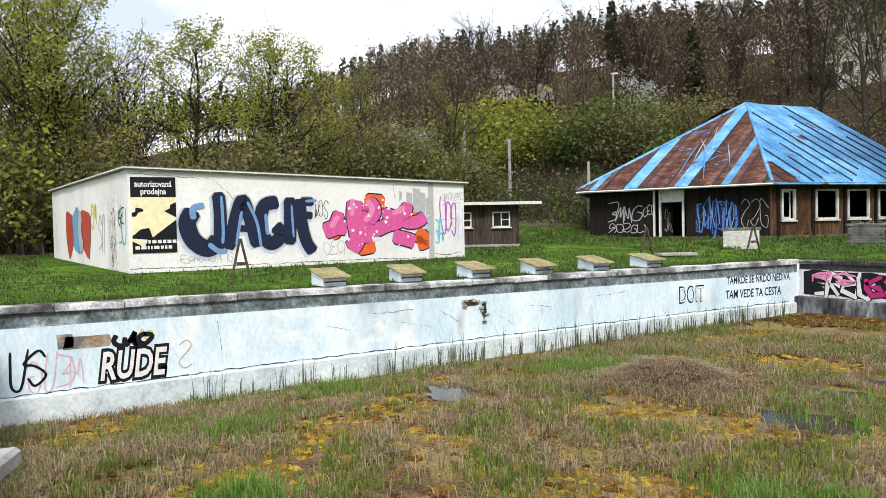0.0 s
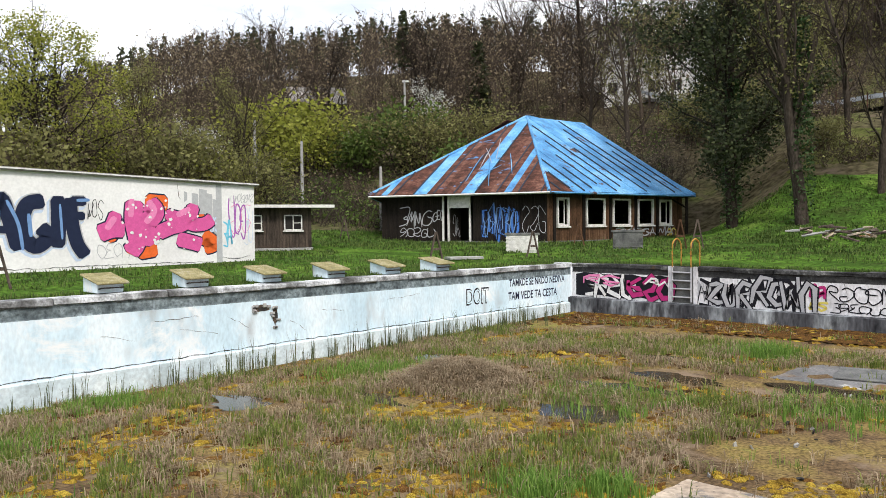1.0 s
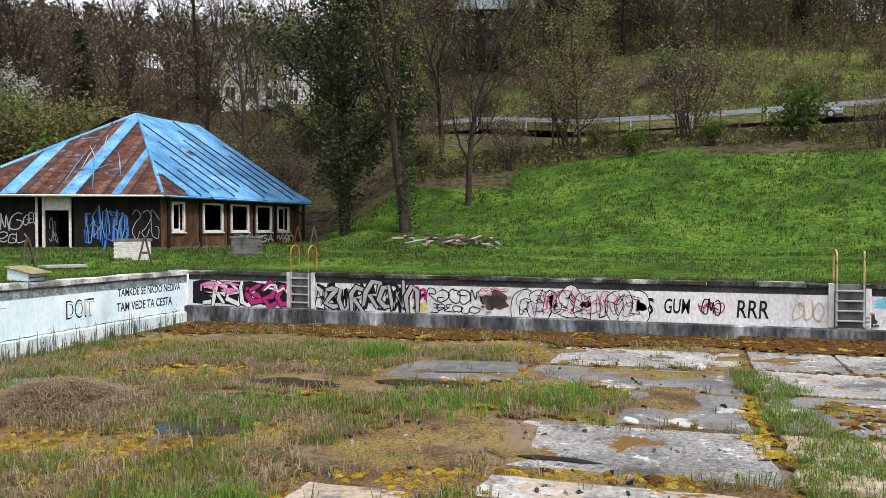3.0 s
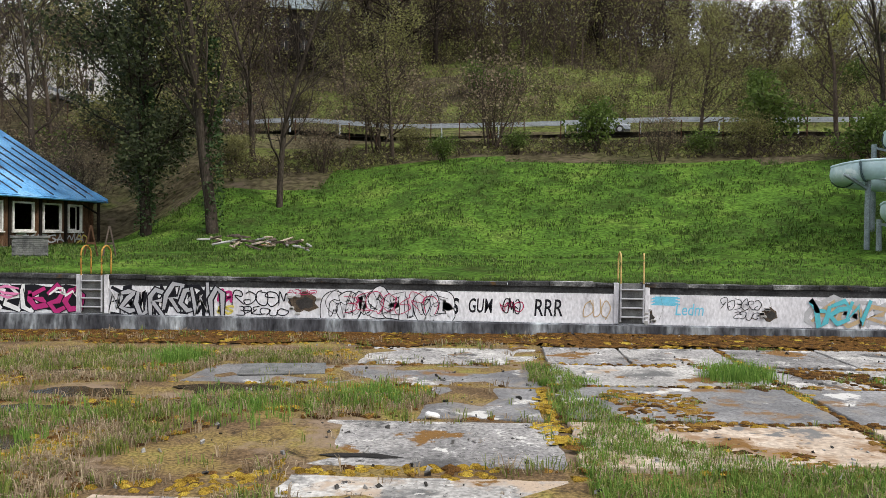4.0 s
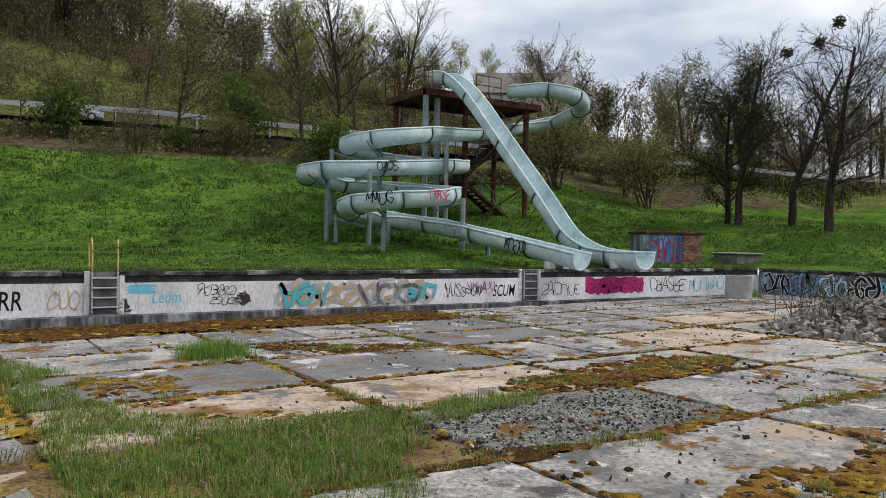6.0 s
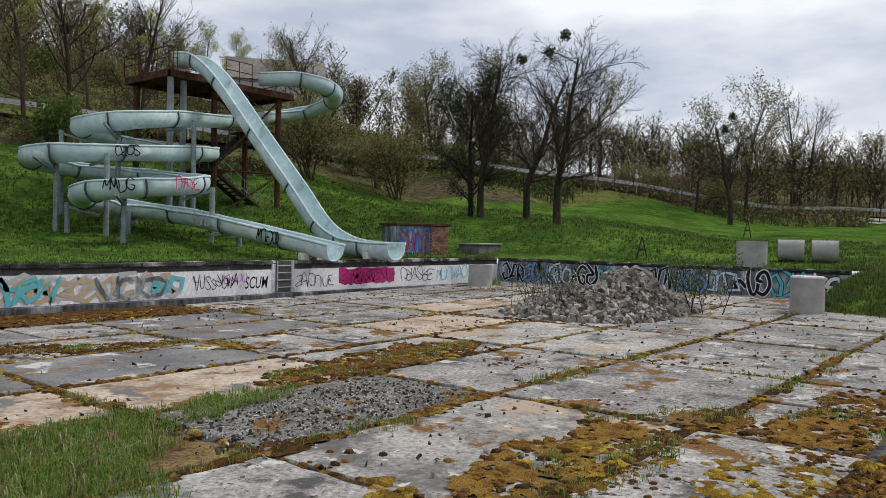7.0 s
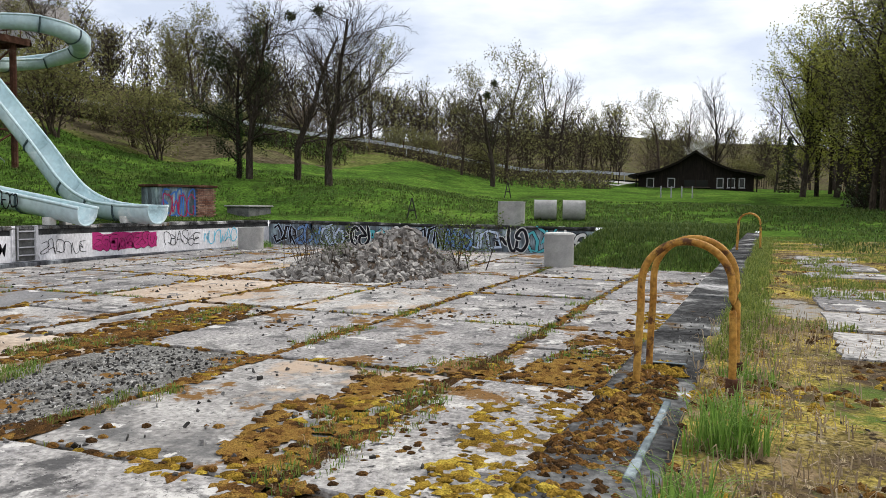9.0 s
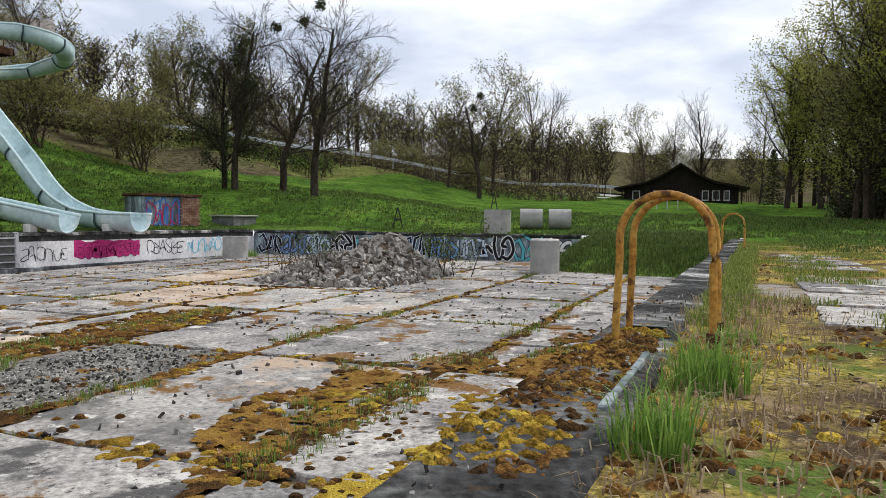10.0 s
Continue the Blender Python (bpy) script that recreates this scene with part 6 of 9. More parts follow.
# ---- brick planters by the pavilion ----
def planter(x, y, w, turn, label, dark):
    z = land(x, y)
    th = thing("planter", label, "planter", "planters by the pavilion", at=(x, y, z))
    m = pose(x, y, z, 0, 0, turn)
    part("core", box_bm(-w / 2 + 0.02, w / 2 - 0.02, -0.38, 0.38, -0.1, 0.7, m, 0.01), "white_paint" if not dark else "dark_concrete", th)
    for r in range(8):
        for c in range(int(w / 0.26)):
            x0 = -w / 2 + c * 0.26 + (0.13 if r % 2 else 0)
            if x0 + 0.25 < w / 2 + 0.02:
                part("brick", box_bm(x0, x0 + 0.245, -0.42, -0.382, 0.02 + r * 0.085, 0.095 + r * 0.085, m, 0.004), "white_paint" if not dark else "dark_concrete", th)
    part("rim", box_bm(-w / 2 - 0.05, w / 2 + 0.05, -0.45, 0.45, 0.702, 0.80, m, 0.01), "dark_concrete", th)


planter(-22.6, 27.0, 1.45, 40, "low whitewashed brick planter in the grass", False)
planter(-19.6, 30.9, 1.35, 35, "low dark brick planter in the grass", True)
th = thing("manhole_slab", "flat pale concrete slab lying in the lawn", "slab", at=(-21.5, 22.0, 0))
part("slab", box_bm(-0.7, 0.7, -0.35, 0.35, 0.0, 0.1, pose(-21.3, 21.9, land(-21.3, 21.9), 0, 0, 65), 0.01), "concrete", th)

# ---- pool ladders ----
def far_ladder(x, rails, label, rungs=4):
    th = thing("pool_ladder", label, "ladder", "ladders along the pool wall", at=(x, Y1 - 0.1, 0))
    w = 0.33
    # dark sheet just proud of the wall; the recess's depth is only colour
    part("recess", box_bm(x - w - 0.05, x + w + 0.05, Y1 - 0.012, Y1 + 0.10, -1.2, -0.02, None, 0.005), "dark_concrete", th)
    for s in (-1, 1):
        part("recess_side", box_bm(x + s * (w + 0.12) - 0.07, x + s * (w + 0.12) + 0.07, Y1 - 0.03, Y1 + 0.12, -1.2, -0.004, None, 0.01), "wall_grey", th)
        part("stringer", tube_bm([(x + s * w, Y1 - 0.08, -1.15), (x + s * w, Y1 - 0.08, -0.02)], 0.028, 6), "silver", th)
    for k in range(rungs):
        part("rung", box_bm(x - w, x + w, Y1 - 0.14, Y1 - 0.03, -1.02 + k * 0.27, -0.98 + k * 0.27, None, 0.008), "silver", th)
    if rails:
        for s in (-1, 1):
            pts = [(x + s * w, Y1 - 0.08, -0.05), (x + s * w, Y1 - 0.08, 0.62)]
            if not (rails == "rail_yellow" and s == 1):
                pts += [(x + s * w, Y1 - 0.02, 0.80), (x + s * w, Y1 + 0.2, 0.9), (x + s * w, Y1 + 0.42, 0.80), (x + s * w, Y1 + 0.5, 0.6), (x + s * w, Y1 + 0.5, 0.0)]
            else:
                pts += [(x + s * w, Y1 - 0.04, 0.88)]
            part("handrail", tube_bm([q for q in smooth_path(pts, 4)], 0.024, 8), rails, th, smooth=True)


far_ladder(-12.75, "rail_orange", "pool ladder with rusty orange handrails")
far_ladder(3.78, "rail_yellow", "pool ladder with bent yellow handrails")
far_ladder(18.85, None, "dark pool ladder recess with no handrails")


def hoop_rails(x, y, h, label):
    """Two hooped grab rails over the near edge."""
    th = thing("grab_rail", label, "handrail", "hooped grab rails on the near edge", at=(x, y, 0))
    for s in (0, 1):
        xo = x + 0.46 * s
        pts = [(xo, y + 0.205, -0.10), (xo, y + 0.20, 0.15), (xo, y + 0.19, 0.38)]
        for k in range(9):
            a = math.pi * k / 8
            pts.append((xo, y - 0.03 + 0.22 * math.cos(a), h - 0.22 + 0.22 * math.sin(a)))
        pts += [(xo, y - 0.26, 0.3), (xo, y - 0.265, -0.06)]
        part("rail", tube_bm(smooth_path(pts, 3), 0.0195, 10), "rail_orange", th, smooth=True)
        part("foot_ring", tube_bm([(xo, y - 0.265, -0.02), (xo, y - 0.265, 0.06)], 0.034, 10), "rust", th)


hoop_rails(4.1, 0.44, 0.735, "rusty orange steel grab rails hooped over the pool edge")
hoop_rails(17.75, 0.48, 0.78, "weathered yellow grab rails farther along the pool edge")
th = thing("step_box", "small blue painted metal step set in the pool edge", "step", at=(4.75, 0.55, 0))
part("tray", box_bm(4.62, 4.9, 0.46, 0.66, -0.14, 0.008, None, 0.008), "gutter_dark", th)
part("step_lip", box_bm(4.60, 4.63, 0.44, 0.68, 0.0081, 0.014, None, 0.002), "gutter", th)
th = thing("channel_edge", "chipped blue and white edging of the overflow channel", "edging", at=(3.3, 0.43, 0))
part("edging", box_bm(2.6, 3.75, 0.402, 0.432, -0.06, 0.010, pose(0, 0, 0, 0, 0, 0.4), 0.006), "gutter", th)
part("chipped_end", box_bm(2.6, 2.8, 0.398, 0.436, -0.06, 0.014, pose(0, 0, 0, 0, 0, 0.4), 0.006), "gutter", th)
th = thing("broken_slab", "broken pale concrete corner piece at the edge", "slab", at=(-5.0, 0.0, 0))
part("slab", box_bm(-0.4, 0.45, -0.35, 0.12, -0.14, 0.0, pose(-5.55, -0.22, 0.0, 3, 0, -20), 0.03), "concrete", th)

# ---- concrete well rings and pipes ----
def ring(name, label, m, r, h, wall=0.09, group="concrete well rings"):
    th = thing(name, label, "concrete ring", group, at=tuple(m.translation))
    bm = bmesh.new()
    n = 40
    rows = []
    for rr, z in ((r, 0), (r, h - 0.05), (r + 0.012, h - 0.045), (r + 0.012, h - 0.004), (r - 0.01, h), (r - wall, h), (r - wall, 0)):
        rows.append([bm.verts.new(m @ Vector((rr * math.cos(2 * math.pi * k / n), rr * math.sin(2 * math.pi * k / n), z))) for k in range(n)])
    rows.append(rows[0])
    for u, v in zip(rows, rows[1:]):
        for k in range(n):
            bm.faces.new((u[k], u[(k + 1) % n], v[(k + 1) % n], v[k]))
    bmesh.ops.recalc_face_normals(bm, faces=bm.faces[:])
    part("ring", bm, "concrete", th)
    return th


rz = bed(26.9, 6.9) - 0.06
t1 = ring("well_ring", "grey concrete well ring standing on the pool floor", pose(26.95, 6.9, rz), 0.52, 1.22)
bm = bmesh.new()
bmesh.ops.create_cone(bm, cap_ends=True, segments=36, radius1=0.50, radius2=0.48, depth=0.05, matrix=pose(26.95, 6.9, rz + 1.25))
part("lid", bm, "white_paint", t1, "pale concrete lid")
ring("well_ring", "grey concrete well ring by the pool corner", pose(29.1, 21.7, bed(29, 21.9) - 0.06), 0.56, 1.05)
ring("well_ring", "grey concrete well ring on the lawn behind the pool wall", pose(34.0, 10.95, -0.05), 0.62, 1.1)
ring("concrete_pipe", "pale concrete pipe lying on the lawn", pose(38.05, 9.9, land(38, 10.3) + 0.47, 0, 90, 105), 0.5, 1.1, group="concrete pipes lying on the lawn")
ring("concrete_pipe", "pale concrete pipe lying on the lawn", pose(38.45, 8.55, land(38, 9) + 0.47, 0, 90, 105), 0.5, 1.1, group="concrete pipes lying on the lawn")
th = thing("pit", "dark open shaft beside the well ring", "shaft", at=(28.6, 21.6, -1.2))
# flat near-black disc; the shaft's dark depth is only its colour
bm = bmesh.new()
bmesh.ops.create_cone(bm, cap_ends=True, segments=28, radius1=1.5, radius2=1.5, depth=0.02, matrix=pose(29.0, 21.5, bed(29, 21.5) - 0.012) @ Matrix.Diagonal((1, 0.8, 1, 1)))
part("shaft", bm, "void", th)

# ---- rubble heap ----
def rubble_z(x, y):
    a = 1.36 * math.exp(-(((x - 23.6) / 1.8) ** 2 + ((y - 11.5) / 1.25) ** 2))
    b = 0.85 * math.exp(-(((x - 21.3) / 1.5) ** 2 + ((y - 11.9) / 1.7) ** 2))
    c = 0.72 * math.exp(-(((x - 24.6) / 1.4) ** 2 + ((y - 14.2) / 1.2) ** 2))
    return bed(x, y) - 0.06 + max(a, b, c) + 0.25 * min(a, b)


def chunk(rng, verts, faces, c, s, flat=0.6):
    """A broken lump: a distorted box."""
    e = Euler((rng.uniform(0, 6), rng.uniform(0, 6), rng.uniform(0, 6))).to_matrix()
    k = len(verts)
    sx, sy, sz = s * rng.uniform(0.6, 1.4), s * rng.uniform(0.6, 1.2), s * flat * rng.uniform(0.5, 1.2)
    for x, y, z in ((-1, -1, -1), (1, -1, -1), (1, 1, -1), (-1, 1, -1), (-1, -1, 1), (1, -1, 1), (1, 1, 1), (-1, 1, 1)):
        verts.append(tuple(c + e @ Vector((x * sx * rng.uniform(0.6, 1.1), y * sy * rng.uniform(0.6, 1.1), z * sz * rng.uniform(0.6, 1.1)))))
    for q in ((0, 3, 2, 1), (4, 5, 6, 7), (0, 1, 5, 4), (1, 2, 6, 5), (2, 3, 7, 6), (3, 0, 4, 7)):
        faces.append(tuple(k + i for i in q))


heap = thing("rubble_heap", "heap of broken concrete and earth on the pool floor", "rubble heap", at=(22.5, 12, -1.3))
hv, hf = [], []
for j in range(30):
    for i in range(36):
        x, y = 17.4 + i * 0.27, 7.8 + j * 0.27
        hv.append((x, y, rubble_z(x, y) - 0.03 + 0.05 * noise.noise(Vector((x * 3, y * 3, 0)))))
for j in range(29):
    for i in range(35):
        hf.append((j * 36 + i, j * 36 + i + 1, (j + 1) * 36 + i + 1, (j + 1) * 36 + i))
part_me("earth", mesh_of("earth", hv, hf, "soil"), "soil", heap, smooth=True)
rng = random.Random(3)
rv2, rf2 = [], []
while len(rf2) < 6 * 2600:
    x, y = rng.uniform(18.0, 26.6), rng.uniform(8.6, 16.2)
    h = rubble_z(x, y) - bed(x, y) + 0.06
    if h < 0.06 + rng.random() * 0.1:
        continue
    s = rng.uniform(0.03, 0.09) * (1.5 if rng.random() < 0.12 else 1)
    chunk(rng, rv2, rf2, Vector((x, y, rubble_z(x, y) + s * 0.25)), s)
tagged(part_me("rubble", mesh_of("rubble", rv2, rf2, "rubble"), "rubble", heap), "broken grey concrete lumps", kind="stuff")
for k in range(40):
    x, y = rng.gauss(23.6, 1.1), rng.gauss(11.7, 0.9)
    vv, fv_ = [], []
    chunk(rng, vv, fv_, Vector((0, 0, 0)), rng.uniform(0.11, 0.2), 0.4)
    ob = part_me("lump", mesh_of("lump", [(a + x, b + y, c + rubble_z(x, y) + 0.08) for a, b, c in vv], fv_, "rubble"), "rubble", heap)

# ---- pile of cut branches on the lawn ----
logs = thing("wood_pile", "pile of cut pale branches and boards on the grass", "wood pile", at=(-12.2, 37.5, 0.4))
rng = random.Random(12)
for k in range(46):
    x, y = -12.9 + rng.gauss(0, 0.95), 37.6 + rng.gauss(0, 0.5)
    if k > 30:
        x += 2.2
    z = land(x, y) + rng.uniform(0.05, 0.5 if k < 30 else 0.22)
    a, tl, L = rng.uniform(0, 6.28), rng.uniform(-0.25, 0.35), rng.uniform(0.4, 1.0)
    d = Vector((math.cos(a), math.sin(a), tl)) * L
    q = Vector((x, y, z))
    part("branch", tube_bm([q - d / 2, q, q + d / 2], [0.05, 0.06, 0.045], 5), ("slab_sand", "grey_wood", "grey_wood", "concrete")[k % 4], logs)

# ---- guard rail and fence along the road ----
rail = thing("guard_rail", "long grey steel guard rail along the hillside road", "guard rail", at=(0, 63, 9))
edge = []
for k, q in enumerate(road_line):
    d = (road_line[min(k + 1, len(road_line) - 1)] - road_line[max(k - 1, 0)]).normalized()
    s = Vector((d.y, -d.x, 0)) * 3.1
    edge.append(Vector((q.x + s.x, q.y + s.y, land(q.x, q.y) + 0.3)))
bm = bmesh.new()
prev = None
for q in edge:
    row = [bm.verts.new(q + Vector((o, -o, z))) for o, z in ((0, 0.45), (-0.05, 0.55), (0, 0.62), (-0.05, 0.7), (0, 0.82), (0.06, 0.82), (0.06, 0.45))]
    if prev:
        for k in range(7):
            bm.faces.new((prev[k], prev[(k + 1) % 7], row[(k + 1) % 7], row[k]))
    prev = row
part("beam", bm, "galvanised", rail)
for q in edge[::2]:
    part("post", box_bm(q.x - 0.05, q.x + 0.05, q.y - 0.05, q.y + 0.05, q.z - 0.4, q.z + 0.85, None, 0.01), "galvanised", rail)
fence = thing("fence", "wire mesh fence on rusty posts below the road", "fence", at=(0, 58, 8))
fl = []
for k, q in enumerate(road_line[6:66]):
    d = (road_line[k + 7] - road_line[k + 5]).normalized()
    s = Vector((d.y, -d.x, 0)) * 6.3
    fl.append(Vector((q.x + s.x, q.y + s.y, land(q.x + s.x, q.y + s.y))))
for q in fl:
    part("post", tube_bm([q + Vector((0, 0, -0.3)), q + Vector((0, 0, 1.7))], 0.045, 5), "rust", fence)
for h in (0.25, 0.6, 0.95, 1.3, 1.62):
    part("wire", tube_bm([q + Vector((0, 0, h)) for q in fl], 0.008, 3), "dark_steel", fence)

# ---- parked-looking car on the road ----
def car(x, y, z, turn):
    th = thing("car", "silver estate car on the hillside road", "car", at=(x, y, z))
    m = pose(x, y, z, 0, 0, turn)
    side = [(-2.15, 0.35), (-2.2, 0.75), (-2.05, 0.95), (-1.9, 1.35), (-1.55, 1.47), (0.1, 1.46), (0.95, 1.0), (1.95, 0.85), (2.15, 0.62), (2.15, 0.32)]
    bm = bmesh.new()
    rows = [[bm.verts.new(m @ Vector((px, o * (1 if pz < 1.0 else 0.82), pz))) for px, pz in side] for o in (-0.86, 0.86)]
    for k in range(len(side)):
        j = (k + 1) % len(side)
        bm.faces.new((rows[0][k], rows[0][j], rows[1][j], rows[1][k]))
    bm.faces.new(rows[0][::-1]), bm.faces.new(rows[1])
    bmesh.ops.recalc_face_normals(bm, faces=bm.faces[:])
    part("body", bm, "galvanised", th)
    for o in (-1, 1):
        for a, b in ((-1.75, -0.85), (-0.8, 0.0)):
            bm = bmesh.new()
            bm.faces.new([bm.verts.new(m @ Vector((px, o * py, pz))) for px, py, pz in ((a, 0.87, 1.0), (b, 0.87, 1.0), (b - 0.05, 0.735, 1.4), (a + 0.1, 0.735, 1.4))])
            part("side_window", bm, "glass", th)
        for wx in (-1.35, 1.35):
            bm = bmesh.new()
            bmesh.ops.create_cone(bm, cap_ends=True, segments=20, radius1=0.32, radius2=0.32, depth=0.2, matrix=m @ pose(wx, o * 0.8, 0.32, 90, 0, 0))
            w = part("wheel", bm, "dark_steel", th)
            bm = bmesh.new()
            bmesh.ops.create_cone(bm, cap_ends=True, segments=12, radius1=0.19, radius2=0.17, depth=0.03, matrix=m @ pose(wx, o * 0.91, 0.32, 90, 0, 0))
            part("rim", bm, "silver", w)
    part("headlight", box_bm(2.1, 2.17, -0.75, -0.4, 0.62, 0.76, m, 0.01), "white", th)


car(8.0, 65.2, land(8.0, 65.2) + 0.3, -10)

# ---- poles and signs on the slope ----
def pole(x, y, h, label, arm=False):
    z = land(x, y)
    th = thing("utility_pole", label, "pole", at=(x, y, z))
    part("pole", tube_bm([(x, y, z - 0.3), (x, y, z + h)], [0.14, 0.10], 8), "concrete", th)
    if arm:
        part("lamp_arm", tube_bm([(x, y, z + h), (x - 0.4, y + 0.5, z + h + 0.2)], 0.05, 6), "steel", th)
        part("lamp_head", box_bm(-0.35, 0.35, -0.12, 0.12, -0.08, 0.08, pose(x - 0.6, y + 0.7, z + h + 0.2, 0, 0, 40), 0.02), "white", th)


for x, y, h, lb, arm in ((-52, 31, 6.5, "grey concrete pole by the shrubs", False), (-49.5, 33.5, 5.5, "grey concrete pole by the shrubs", False), (-43.5, 36.2, 4.6, "grey concrete pole at the pavilion", False), (-62, 55, 7, "street lamp on a concrete pole on the slope", True), (-36, 42, 3.2, "grey concrete pole behind the pavilion", False)):
    pole(x, y, h, lb, arm)
for k, (x, y, h) in enumerate(((-61.5, 47.0, 2.4), (-70.0, 42.0, 2.2))):
    z = land(x, y)
    th = thing("road_sign", "triangular white road sign on a thin post" if k == 0 else "yellow road sign board on a post", "sign", at=(x, y, z))
    part("post", tube_bm([(x, y, z - 0.2), (x, y, z + h + 1.2)], 0.05, 6), "steel", th)
    m = frame_matrix((x + 0.1, y - 0.1, z + h + 0.4), Vector((0.72, 0.68, 0)))
    bm = bmesh.new()
    for o in (0.0, 0.05):
        poly(bm, [(-0.55, 0), (0.55, 0), (0.0, 0.95)] if k == 0 else [(-1.0, 0), (1.0, 0), (1.0, 0.6), (-1.0, 0.6)], o, m)
    part("plate", bm, "white" if k == 0 else "yellow", th)
# small steel frames far out in the meadow, low hedge and a paved yard by the cabin
for k in range(4):
    y = 9.2 - k * 0.9
    th = thing("post", "short pale steel post in the far meadow", "post", "row of short posts in the meadow", at=(72, y, land(72, y)))
    part("post", tube_bm([(72, y, land(72, y) - 0.1), (72, y, land(72, y) + 1.0)], 0.06, 6), "silver", th)
yard = [(-1, 18, 0), (0, 24, 0)]
yv = [(x, y, land(x, y) + 0.1) for x, y in ((97, 17.5), (100, 26), (112, 23), (108, 17))]
tagged(part_me("yard", mesh_of("yard", yv, [(0, 1, 2, 3)], "concrete"), "concrete"), "pale gravel yard beside the dark cabin", "yard", kind="structure")
# ---- trees ----
class Wood:
    """Collects tapered limbs and leaves of one tree."""

    def __init__(self, seed):
        self.rng = random.Random(seed)
        self.tv, self.tf, self.bv, self.bf, self.lv, self.lf = [], [], [], [], [], []

    def limb(self, pts, r0, r1, sides, fine):
        v, f = (self.bv, self.bf) if fine else (self.tv, self.tf)
        n, prev = len(pts), None
        for k, q in enumerate(pts):
            d = (pts[min(k + 1, n - 1)] - pts[max(k - 1, 0)]).normalized()
            a = d.cross(Vector((0.31, 0.17, 0.93))).normalized() if abs(d.z) < 0.9 else d.cross(Vector((1, 0.2, 0))).normalized()
            b = a.cross(d)
            r = r0 + (r1 - r0) * k / (n - 1)
            base = len(v)
            for s in range(sides):
                t = 2 * math.pi * s / sides
                w = q + (a * math.cos(t) + b * math.sin(t)) * r
                v.append((w.x, w.y, w.z))
            if prev is not None:
                for s in range(sides):
                    f.append((prev + s, prev + (s + 1) % sides, base + (s + 1) % sides, base + s))
            prev = base

    def twig(self, pts, r):
        """A thin strip: twigs too fine to be round."""
        k, g = len(self.bv), self.rng
        side = (pts[-1] - pts[0]).cross(Vector((g.gauss(0, 1), g.gauss(0, 1), g.gauss(0, 1)))).normalized() * r
        for i, q in enumerate(pts):
            w = side * (1 - 0.6 * i / (len(pts) - 1))
            self.bv += [tuple(q - w), tuple(q + w)]
        for i in range(len(pts) - 1):
            self.bf.append((k + 2 * i, k + 2 * i + 1, k + 2 * i + 3, k + 2 * i + 2))

    def leaf(self, q, s):
        g = self.rng
        a = Vector((g.gauss(0, 1), g.gauss(0, 1), g.gauss(0, 0.7))).normalized() * s
        b = a.cross(Vector((g.gauss(0, 1), g.gauss(0, 1), g.gauss(0, 1)))).normalized() * s * 0.6
        k = len(self.lv)
        for w in (q - a, q + b, q + a, q - b):
            self.lv.append((w.x, w.y, w.z))
        self.lf.append((k, k + 1, k + 2, k + 3))

    def grow(self, start, way, length, radius, level, o):
        g = self.rng
        n = (9, 6, 3, 2)[level]
        pts, d, q = [start], way.normalized(), start
        bend = o["wander"][level]
        for k in range(n):
            d = (d + Vector((g.gauss(0, bend), g.gauss(0, bend), g.gauss(0, bend) + o["lift"][level]))).normalized()
            q = q + d * length / n
            pts.append(q)
        tip = radius * (0.25 if level == 0 else 0.35)
        if level == 3:
            self.twig(pts, max(radius, 0.011))
        else:
            self.limb(pts, radius, tip, (8, 4, 3)[level], level >= 2)
        if level < o["levels"]:
            count = o["count"][level]
            first = o["first"][level]
            for k in range(count):
                t = first + (1 - first) * (k + g.random()) / count
                i = min(n - 1, int(t * n))
                p = pts[i].lerp(pts[i + 1], t * n - i)
                axis = (pts[i + 1] - pts[i]).normalized()
                side = axis.cross(Vector((g.gauss(0, 1), g.gauss(0, 1), g.gauss(0, 1)))).normalized()
                out = o["out"][level] * g.uniform(0.75, 1.2)
                nd = axis * math.cos(out) + side * math.sin(out)
                if level == 0:
                    shape = o["shape"](t)
                    nl = o["reach"] * shape * g.uniform(0.7, 1.15)
                else:
                    nl = length * o["ratio"][level] * g.uniform(0.6, 1.1) * (1.05 - 0.5 * t)
                nr = max(o["thin"], radius * (1 - 0.7 * t) * o["rratio"][level])
                self.grow(p, nd, nl, nr, level + 1, o)
        if o["leaves"] and level >= o["levels"] - 1:
            for k in range(o["leaves"]):
                t = g.random()
                p = pts[min(n, 1 + int(t * n))]
                self.leaf(p + Vector((g.gauss(0, 1), g.gauss(0, 1), g.gauss(0, 1))) * o["scatter"], o["leaf"] * g.uniform(0.6, 1.3))


